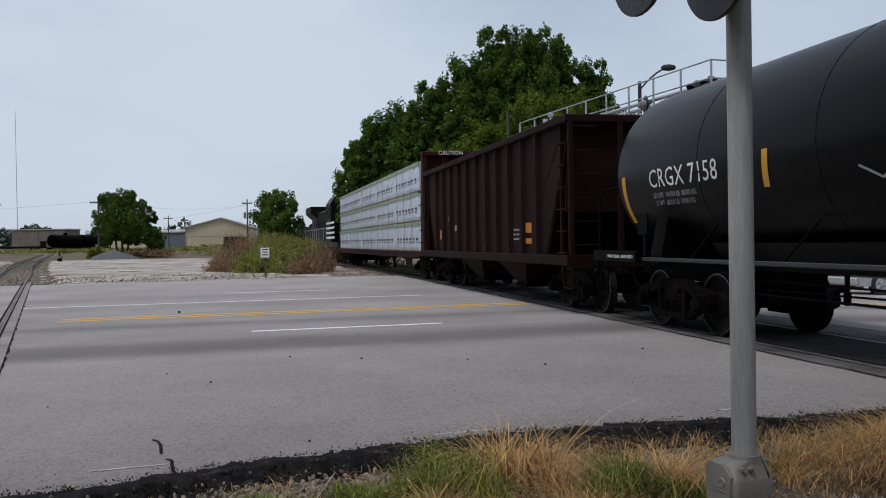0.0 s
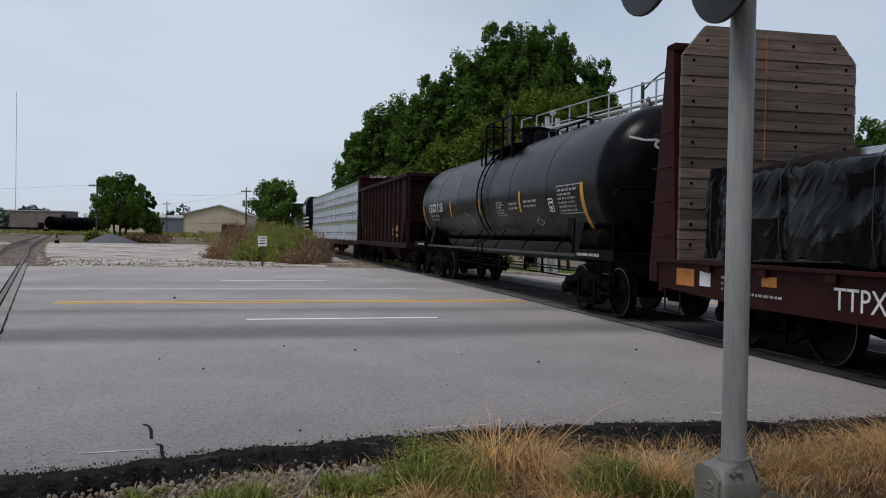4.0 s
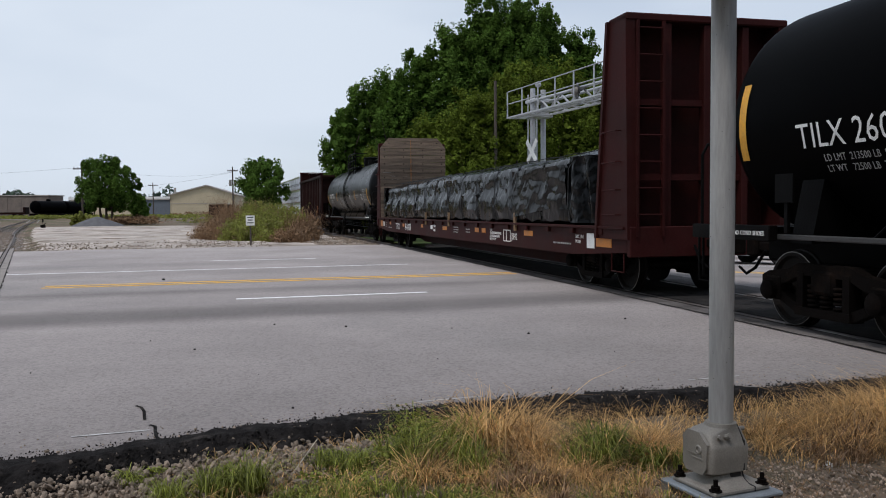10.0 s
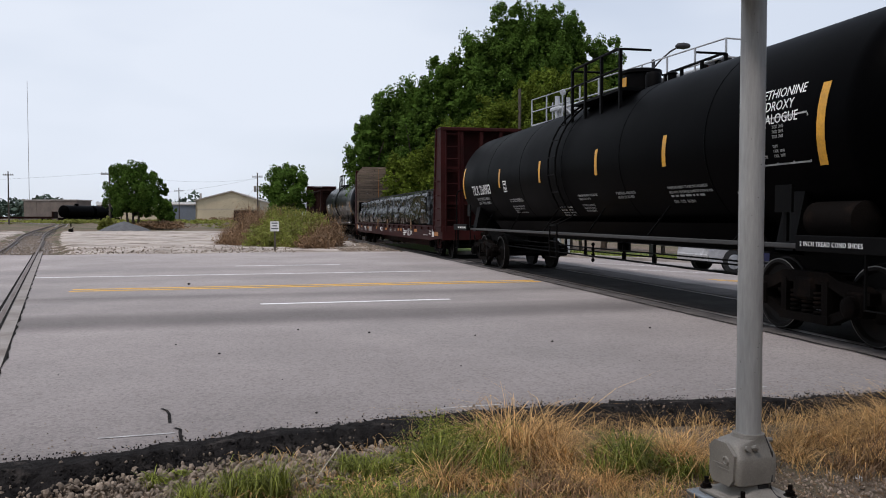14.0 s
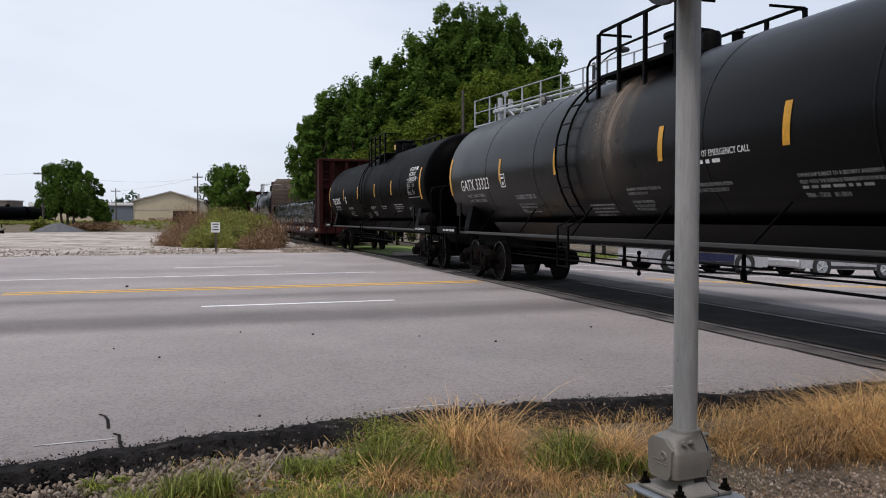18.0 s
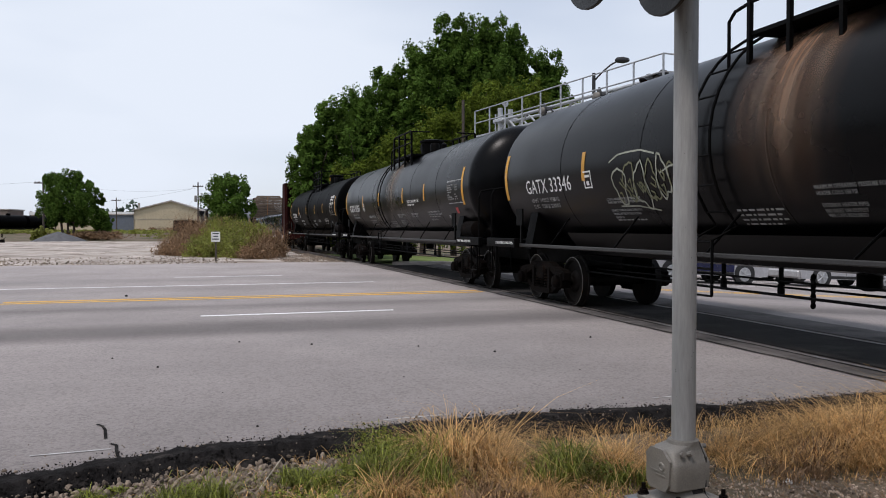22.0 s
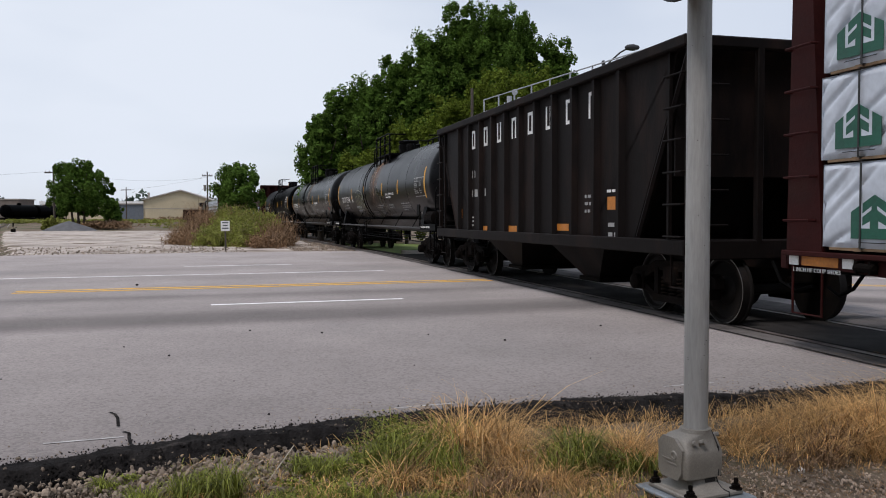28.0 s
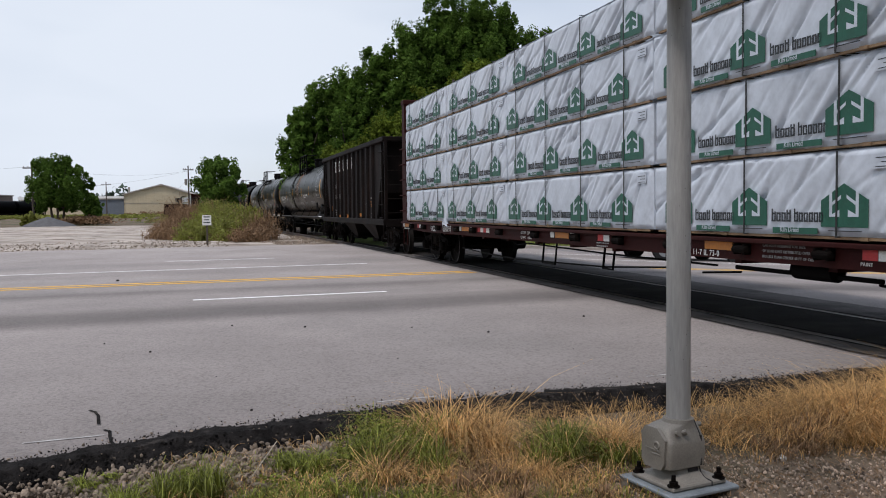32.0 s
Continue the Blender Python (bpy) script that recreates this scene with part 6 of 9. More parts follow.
def lumber_pack(name, length, height, green, seed, label):
    """A wrapped lumber pack, its near face at y = 0 and its forward end at x = 0; the print is plain shapes."""
    pk = thing(name, label, "lumber pack", "wrapped lumber packs")
    rnd = random.Random(seed)
    D, z0 = 1.3, 0.035

    # tight slanting creases, most of them parallel
    lines = [(-rnd.uniform(0, length), rnd.uniform(0.05, height), radians(rnd.gauss(42, 9)), rnd.uniform(0.3, 1.1), rnd.uniform(0.012, 0.03)) for _ in range(int(length * 6))]

    def face(p, q):
        x, z = -length * p, z0 + (height - z0) * q
        w = 0.009 * noise.noise((x * 1.3, z * 2, seed))
        for fx, fz, ang, reach, tall in lines:
            dx, dz = fx - x, z - fz
            if abs(dx) < reach:
                along_, across = dx * math.cos(ang) + dz * math.sin(ang), dz * math.cos(ang) - dx * math.sin(ang)
                if abs(along_) < reach and abs(across) < 0.08:
                    w -= 1.3 * tall * (1 - abs(along_) / reach) * math.exp(-(across / 0.03) ** 2)
        edge = min(p * length, (1 - p) * length, q * height, (1 - q) * height)
        sag = 0.03 * max(0, noise.noise((x * 0.8, 1, seed))) * (1 - q) ** 3
        return x, w + 0.002 - 0.03 * max(0, 1 - edge / 0.05), z - sag * (q < 0.02)
    s = Shape().grid(int(length * (12 if green else 38)), 12 if green else 34, face)
    s.grid(20, 3, lambda p, q: (-length * p, -D * q - 0.01, height + 0.012 * noise.noise((p * 9, q * 3, seed))))
    for x in (-0.0, -length):
        s.grid(6, 6, lambda p, q: (x + (0.01 * noise.noise((p * 6, q * 4, seed + 1))), -0.02 - D * p, z0 + (height - z0) * q))
    part("wrap", s, M_WRAP, pk, smooth=True)
    for x in np.linspace(-0.5, -length + 0.5, 4):
        part("bearer", Shape().box(x - 0.05, x + 0.05, -D, 0.0, 0, z0), M_WOOD, pk)
    part("bearer_strip", Shape().box(-length + 0.1, -0.1, -0.06, -0.015, 0.005, z0 - 0.004), M_WOOD, pk)

    def decal(nm, boxes, m):
        d = Shape()
        for a, b, c, e in boxes:
            d.box(a, b, 0.013, 0.02, c, e)
        return part(nm, d, m, pk)
    if green:
        d = Shape().grid(30, 2, lambda p, q: (-length * p, 0.024 - 0.004 * q, height - 0.15 - 0.05 * noise.noise((p * 14, 0, seed)) * (1 - q) + 0.145 * q))
        part("green_band", d, M_GREEN_BAND, pk, "green band along the top of the wrap")
        for x in np.arange(-0.35, -length + 0.2, -0.62):
            decal("print_block", [(x - 0.3, x - 0.02, 0.42, 0.5)], M_DARK_PRINT)
            decal("print_line", [(x - 0.25, x - 0.05, 0.32, 0.36)], M_DARK_PRINT)
    else:
        ph = rnd.uniform(0.0, 0.5)
        k = height / 0.86
        hw, zb, zt = 0.30, 0.125 * k, 0.54 * k
        zz = lambda f: zb + (zt - zb) * f
        for x in np.arange(-0.35 - ph, -length + 0.33, -1.41):
            c = x
            roof = [(-1, 0), (1, 0), (1, 0.62), (0.0, 1.0), (-1, 0.62)]
            logo = part("print_emblem", Shape().prism([(c + a * hw, zz(b)) for a, b in roof], "y", 0.015, 0.02), M_GREEN_PRINT, pk, "green house-shaped emblem")
            for sx in (1, -1):
                arm = [(0.62, 0.24), (0.18, 0.24), (0.18, 0.40), (0.50, 0.30), (0.50, 0.50), (0.12, 0.66), (0.12, 0.74), (0.50, 0.58), (0.50, 0.82), (0.62, 0.775)]
                part("emblem_arm", Shape().prism([(c + a * hw * sx, zz(b)) for a, b in arm][::sx], "y", 0.0202, 0.0215), M_WRAP, logo)
            if c - 1.1 > -length:
                wx = c - hw - 0.08
                for wide, tops in ((0.31, (0.135, 0.097, 0.097, 0.125)), (0.43, (0.135, 0.097, 0.097, 0.097, 0.097, 0.097))):
                    word = Shape()
                    for m_, h_ in enumerate(tops):
                        l0, l1, t_ = wx - wide * m_ / len(tops), wx - wide * (m_ + 0.82) / len(tops), 0.018
                        zb_, zt_ = 0.17 * k, (0.17 + h_) * k
                        word.box(l0 - t_, l0, 0.0165, 0.02, zb_, zt_).box(l1, l1 + t_, 0.0165, 0.02, zb_, zt_ if m_ else zt_ - 0.03)
                        word.box(l1 + t_, l0 - t_, 0.0165, 0.02, zb_, zb_ + t_).box(l1 + t_, l0 - t_, 0.0165, 0.02, zb_ + 0.078 * k, zb_ + 0.078 * k + t_)
                    part("print_word", word, M_DARK_PRINT, pk)
                    wx -= wide + 0.035
                strip_ = decal("print_strip", [(c - 1.06, c - hw - 0.1, 0.035 * k + z0 * 0.4, 0.035 * k + z0 * 0.4 + 0.062)], M_GREEN_PRINT)
                part("kiln_lettering", KILN[0], None, strip_, at=Matrix(((-1, 0, 0, c - 0.52), (0, 0, 1, 0.021), (0, 1, 0, 0.05 * k + z0 * 0.4), (0, 0, 0, 1))))
            decal("print_caption", [(c - 0.22, c + 0.2, 0.085 * k, 0.093 * k)], M_DARK_PRINT)
        label_ = decal("label_sheet", [(-length + 0.14, -length + 0.38, height - 0.2, height - 0.07)], M_WRAP)
        for i_ in range(3):
            part("label_line", Shape().box(-length + 0.17, -length + 0.35 - 0.06 * (i_ % 2), 0.0205, 0.022, height - 0.185 + 0.04 * i_, height - 0.177 + 0.04 * i_), M_DARK_PRINT, label_)
    for x in np.arange(-0.56, -length + 0.2, -1.4):
        part("strap", Shape().box(x - 0.012, x + 0.012, -D, 0.024, z0 - 0.01, z0 + 0.0).box(x - 0.012, x + 0.012, 0.021, 0.026, z0, height - 0.01).box(x - 0.012, x + 0.012, -D, 0.026, height + 0.012, height + 0.02), M_STRAP, pk)
    return pk


def lumber_flat(s_mid, half, rows, bounds, green, label, front_bulk, rear_bulk):
    car = thing("lumber_flatcar", label, "flatcar", "freight train")
    CARS.append((car, s_mid, 0))
    flat_underframe(car, half, M_RED, 0.83, 1.08, 2.15, 1.47, 0.74, False)
    for k, on in ((1, front_bulk), (-1, rear_bulk)):
        if not on:
            continue
        for y in (1.4, -1.4):
            part("bulkhead_column", Shape().prism([(half * k - 0.55 * k, 1.05), (half * k, 1.05), (half * k - 0.06 * k, 4.6), (half * k - 0.3 * k, 4.6)], "y", y - 0.08, y + 0.08), M_RED, car)
        part("bulkhead_plate", Shape().box(*sorted((half * k - 0.3 * k, half * k - 0.22 * k)), -1.4, 1.4, 1.05, 4.6), M_RED, car)
        part("bulkhead_beam", Shape().box(*sorted((half * k - 0.34 * k, half * k)), -1.5, 1.5, 4.5, 4.64, 0.02), M_RED, car)
        for y in (-0.7, 0, 0.7):
            part("bulkhead_stud", Shape().box(*sorted((half * k - 0.22 * k, half * k - 0.06 * k)), y - 0.05, y + 0.05, 1.1, 4.5), M_RED, car)
        for z in np.arange(1.4, 3.4, 0.45):
            part("grab_iron", Shape().path([(half * k - 0.05 * k, 1.48, z), (half * k - 0.05 * k, 1.56, z), (half * k - 0.45 * k, 1.56, z), (half * k - 0.45 * k, 1.48, z)], 0.014), M_RED, car)
    rnd = random.Random(int(half * 10))
    for a, b in zip(bounds, bounds[1:]):
        for zb, zt in rows:
            for side in (1, -1):
                L, H = a - b - 0.04, zt - zb - 0.015
                pk = lumber_pack("lumber_pack", L, H, green, rnd.randrange(10 ** 6), "white-wrapped lumber pack with a green band on the flatcar" if green else "white-wrapped lumber pack with green printed emblems") if side == 1 else None
                if pk:
                    dx, dy = 0.04 * rnd.uniform(-1, 1), 0.02 * rnd.uniform(-1, 1)
                    CARS.append((pk, s_mid, pose(a + dx - 0.02, 1.49 + dy, zb + 0.004)))
                else:
                    blank = thing("lumber_pack", "white-wrapped lumber pack on the far side of the flatcar", "lumber pack", "wrapped lumber packs")
                    part("wrap", Shape().box(-L, 0, -1.3, 0, 0.07, H, 0.02), M_WRAP, blank)
                    part("bearer", Shape().box(-L + 0.3, -0.3, -1.2, -0.1, 0, 0.07), M_WOOD, blank)
                    CARS.append((blank, s_mid, pose(a - 0.02, -0.16, zb + 0.004)))
    return car


ucry = lumber_flat(-114.2, 12.6, [(1.1, 1.97), (1.97, 2.84), (2.84, 3.69), (3.69, 4.44)], [12.1, 7.97, 3.82, -1.73, -5.95, -10.4], False, "red-brown flatcar stacked with wrapped lumber", True, True)
for body, x, size in (("UCRY", 9.48, 0.2), ("600197", 8.37, 0.225)):
    me, w, h = letters(body, size, M_DECAL, 0.98, 1.1)
    part("reporting_mark", me, None, ucry, "white stencilled car number", at=Matrix(((-1, 0, 0, x), (0, 0, 1, 1.475), (0, 1, 0, 0.872), (0, 0, 0, 1))))
for x in (12.36, 6.8, 1.52, -2.89, -7.6):
    side_panel(ucry, x, 0.93, 0.54, 0.1, M_ORANGE, y=1.47)
    side_panel(ucry, x + 0.2, 0.93, 0.15, 0.1, M_SIGN, y=1.47) if x != -2.89 else None
    side_panel(ucry, x - 0.6, 0.93, 0.15, 0.1, M_SIGN, y=1.47) if x != -2.89 else None
for x, n in ((10.9, 2), (5.66, 4), (-0.07, 2), (-5.39, 3), (-9.4, 3)):
    for k in range(n):
        side_panel(ucry, x - 0.19 * k, 0.93, 0.18, 0.1, M_SIGN if k % 2 else M_REDTAG, y=1.47)
for body, x, z, size in (("IH 11-7 IL 73-0", -2.5, 0.85, 0.1), ("LD LMT  224400", 3.1, 0.955, 0.075), ("LT WT    61600", 3.1, 0.865, 0.075), ("CAR BODY DESIGNED FOR 100%", -3.97, 1.0, 0.042), ("OF LOAD LIMIT DISTRIBUTED OVER", -3.97, 0.94, 0.042),
                         ("NO LESS THAN CENTER 60 FT OF CAR", -3.97, 0.88, 0.042), ("PAINT", -5.37, 0.875, 0.05), ("2 INCH HF COMP SHOES", 12.5, 0.865, 0.06)):
    me, w, h = letters(body, size, M_DECAL_OLD if size < 0.05 else M_DECAL, 1.0, 1.1)
    part("sill_lettering", me, None, ucry, "white stencilled data on the sill", at=Matrix(((-1, 0, 0, x), (0, 0, 1, 1.475), (0, 1, 0, z), (0, 0, 0, 1))))
flat_bars(ucry, "stencil", -0.03, 0.91, [0.42, 0.36], 0.03, M_DECAL_OLD, 1.471, 41)
for x in (11.4, 10.1, 8.72, 7.1, 5.9, 4.2, 2.34, 0.65, -0.78, -2.2, -3.66, -4.94, -6.5, -8.2, -9.9):
    part("strap_winch", Shape().box(x - 0.1, x - 0.075, 1.47, 1.56, 0.9, 1.02).box(x + 0.075, x + 0.1, 1.47, 1.56, 0.9, 1.02).lathe([(x - 0.12, 0.03), (x - 0.11, 0.045), (x + 0.11, 0.045), (x + 0.12, 0.03)], "x", 10, (0, 1.53, 0.955)), M_BOGIE, ucry, "grimy strap winch on the sill")
# rigging hung below the deck: a long low pipe with two steps, brake gear further back
for x0, x1, z in ((2.39, 1.83, 0.45), (0.02, -0.3, 0.5)):
    part("hanging_step", Shape().path([(x0, 1.3, 0.84), (x0, 1.34, z), (x1, 1.34, z), (x1, 1.3, 0.84)], 0.02), M_BLACK, ucry)
part("brake_pipe", Shape().path([(7.6, 1.2, 0.5), (5.6, 1.3, 0.46), (3.77, 1.32, 0.44), (0.0, 1.32, 0.52), (-2.0, 1.3, 0.64)], 0.014), M_BLACK, ucry)
part("brake_pipe", Shape().path([(4.1, 1.3, 0.8), (3.7, 1.3, 0.72), (3.2, 1.3, 0.77), (0.0, 1.25, 0.72), (-2.6, 1.1, 0.7)], 0.014), M_BLACK, ucry)
part("brake_cylinder", Shape().lathe([(-4.6, 0.05), (-4.55, 0.11), (-3.95, 0.11), (-3.9, 0.05)], "x", 16, (0, 1.0, 0.74)), M_BLACK, ucry, smooth=True)
for x0, x1 in ((-5.2, -4.6), (-3.9, -2.9)):
    part("brake_lever", Shape().box(x0, x1, 1.02, 1.06, 0.67, 0.72, 0.01), M_BLACK, ucry)
part("brake_rod", Shape().rod((-5.15, 1.04, 0.66), (-7.4, 1.0, 0.5), 0.016, n=6), M_BLACK, ucry)
part("brake_rod", Shape().rod((-3.0, 1.04, 0.64), (-2.2, 1.04, 0.58), 0.014, n=6), M_BLACK, ucry)
# torn, crumpled wrap where the lowest packs meet
for xj, seed in ((7.97, 3),):
    fl = thing("wrap_flap", "torn crumpled white wrap hanging between two packs", "wrap flap", "torn wrap flaps")
    part("flap", Shape().grid(26, 18, lambda p, q: (0.24 - 0.46 * p, 0.02 + 0.05 * math.sin(math.pi * p) * (1 - 0.6 * q) + 0.05 * crease(p * 4, q * 3, seed), -0.07 + 0.17 * q * (1 - 0.3 * abs(p - 0.5)) + 0.03 * math.sin(p * 8 + seed))), M_WRAP, fl, smooth=True)
    CARS.append((fl, -114.2, pose(xj, 1.49, 1.1)))
lead = lumber_flat(43.55, 12.75, [(1.08, 2.2), (2.2, 3.27), (3.27, 4.36)], [12.1, 7.3, 2.45, -2.4, -7.3, -12.15], True, "red-brown flatcar stacked with green-banded lumber", False, True)
me, w, h = letters("CAUTION", 0.2, M_DECAL, 1.0)
part("caution_lettering", me, None, lead, at=Matrix(((0, 0, -1, -12.76), (-1, 0, 0, 0.9), (0, 1, 0, 4.53), (0, 0, 0, 1))))


# ---- locomotive ----
def locomotive(s_mid):
    """A six-axle road diesel running long hood first."""
    lo = thing("locomotive", "black diesel locomotive with white stripes, running hood first", "locomotive", "freight train")
    CARS.append((lo, s_mid, 0))
    half = 11.1
    part("underframe", Shape().box(-half, half, -1.5, 1.5, 1.15, 1.5, 0.03), M_LOCO, lo)
    part("long_hood", Shape().box(-5.2, half - 1.1, -0.95, 0.95, 1.5, 4.05, 0.12), M_LOCO, lo)
    part("radiator_wing", Shape().prism([(-0.95, 3.5), (0.95, 3.5), (1.5, 4.0), (1.5, 4.55), (-1.5, 4.55), (-1.5, 4.0)], "x", 5.2, half - 1.2), M_LOCO, lo)
    part("dynamic_brake_hatch", Shape().box(-4.6, -2.2, -1.0, 1.0, 4.0, 4.4, 0.08), M_LOCO, lo)
    part("exhaust_stack", Shape().box(0.4, 1.4, -0.4, 0.4, 4.05, 4.35, 0.03), M_LOCO, lo)
    part("cab", Shape().prism([(-1.5, 1.5), (1.5, 1.5), (1.5, 4.2), (1.15, 4.72), (-1.15, 4.72), (-1.5, 4.2)], "x", -8.0, -5.3), M_LOCO, lo)
    part("short_hood", Shape().prism([(-half + 1.0, 1.5), (-8.0, 1.5), (-8.0, 3.5), (-half + 1.5, 3.1), (-half + 1.0, 2.9)], "y", -0.9, 0.9), M_LOCO, lo)
    for x in (-7.7, -6.6):
        part("cab_window", Shape().box(x, x + 0.9, 1.5, 1.512, 3.2, 3.95), M_GLASS_DARK, lo)
    for y in (-1.0, 0.15):
        part("windscreen", Shape().box(-8.012, -8.0, y, y + 0.85, 3.55, 4.2), M_GLASS_DARK, lo)
    for i in range(4):
        part("white_stripe", Shape().box(-9.9, -5.5, 1.502 if i else 1.503, 1.512, 1.75 + i * 0.34, 1.89 + i * 0.34), M_DECAL, lo)
    for i, x in enumerate(np.arange(-4.8, 9.2, 0.85)):
        part("hood_door", Shape().box(x, x + 0.78, 0.95, 0.975, 1.65, 3.3, 0.008), M_LOCO, lo)
    part("fuel_tank", Shape().lathe([(-2.6, 0.3), (-2.5, 0.62), (2.5, 0.62), (2.6, 0.3)], "x", 20, (0, 0.55, 0.85)).box(-2.5, 2.5, -1.2, 1.0, 0.3, 1.1, 0.1), M_BOGIE, lo)
    part("air_reservoir", Shape().lathe([(2.8, 0.05), (2.85, 0.24), (4.0, 0.24), (4.05, 0.05)], "x", 16, (0, 1.2, 0.95)), M_DECAL_OLD, lo, smooth=True)
    for y in (1.45, -1.45):
        part("hand_rail", Shape().path([(-5.2, y, 2.55), (half - 0.4, y, 2.55), (half - 0.1, y, 2.3), (half - 0.1, y, 1.5)], 0.025), M_DECAL_OLD, lo)
        for x in np.arange(-4.8, half - 0.4, 1.6):
            part("rail_post", Shape().rod((x, y, 1.5), (x, y, 2.55), 0.02, n=6), M_DECAL_OLD, lo)
    for k in (1, -1):
        part("pilot", Shape().box(*sorted((half * k, (half + 0.2) * k)), -1.45, 1.45, 0.35, 1.4, 0.03), M_LOCO, lo)
        coupler(lo, (half + 0.15) * k, k)
        bg = part("bogie", Shape().box(-1.9, 1.9, 0.98, 1.12, 0.55, 0.85, 0.05).box(-1.9, 1.9, -1.12, -0.98, 0.55, 0.85, 0.05).box(-0.4, 0.4, -1.0, 1.0, 0.5, 0.9), M_BOGIE, lo, "grimy three-axle bogie", at=pose((half - 3.6) * k, 0, 0))
        for dx in (-1.75, 0, 1.75):
            w = part("wheelset", wheel_mesh(), M_WHEEL, bg, at=pose(dx, 0, WHEEL_R))
            WHEELSETS.append((w, dx))
            for y in (1, -1):
                part("axle_box", Shape().box(dx - 0.2, dx + 0.2, *sorted((y * 1.12, y * 1.28)), 0.3, 0.62, 0.03), M_BOGIE, bg)


locomotive(68.4)


# ---- crossing signal beside the camera ----
def signal_head(parent, x, y, z, face, name="signal_light"):
    """A flashing light on its round black backing, with a hood; face is the way it looks."""
    f = Vector((face[0], face[1], 0)).normalized()
    m = Matrix(((f.x, -f.y, 0, x), (f.y, f.x, 0, y), (0, 0, 1, z), (0, 0, 0, 1)))
    head = part(name, Shape().lathe([(-0.012, 0.30), (-0.006, 0.305), (0.008, 0.305), (0.012, 0.30)], "x", 36), M_SIGBLACK, parent, "black round flashing-light head", at=m, smooth=True)
    part("lamp_housing", Shape().lathe([(-0.2, 0.04), (-0.19, 0.1), (-0.13, 0.145), (-0.012, 0.155)], "x", 24), M_CAST, head, smooth=True)
    part("lens", Shape().lathe([(0.012, 0.15), (0.03, 0.148), (0.05, 0.10), (0.058, 0.02)], "x", 24), M_LENS_RED, head, smooth=True)
    hood = Shape()
    n = 18
    for r in (0.165, 0.158):
        base = len(hood.v)
        for i in range(n + 1):
            t = math.radians(-35 + 250 * i / n)
            reach = 0.02 + 0.28 * max(0.0, math.sin(t)) ** 0.6 + 0.05
            hood.v += [(0.012, r * math.cos(t), r * math.sin(t)), (reach, r * math.cos(t), r * math.sin(t))]
        hood.f += [(base + 2 * i, base + 2 * i + 1, base + 2 * i + 3, base + 2 * i + 2) for i in range(n)]
    part("hood", hood, M_SIGBLACK, head, smooth=True)
    return head


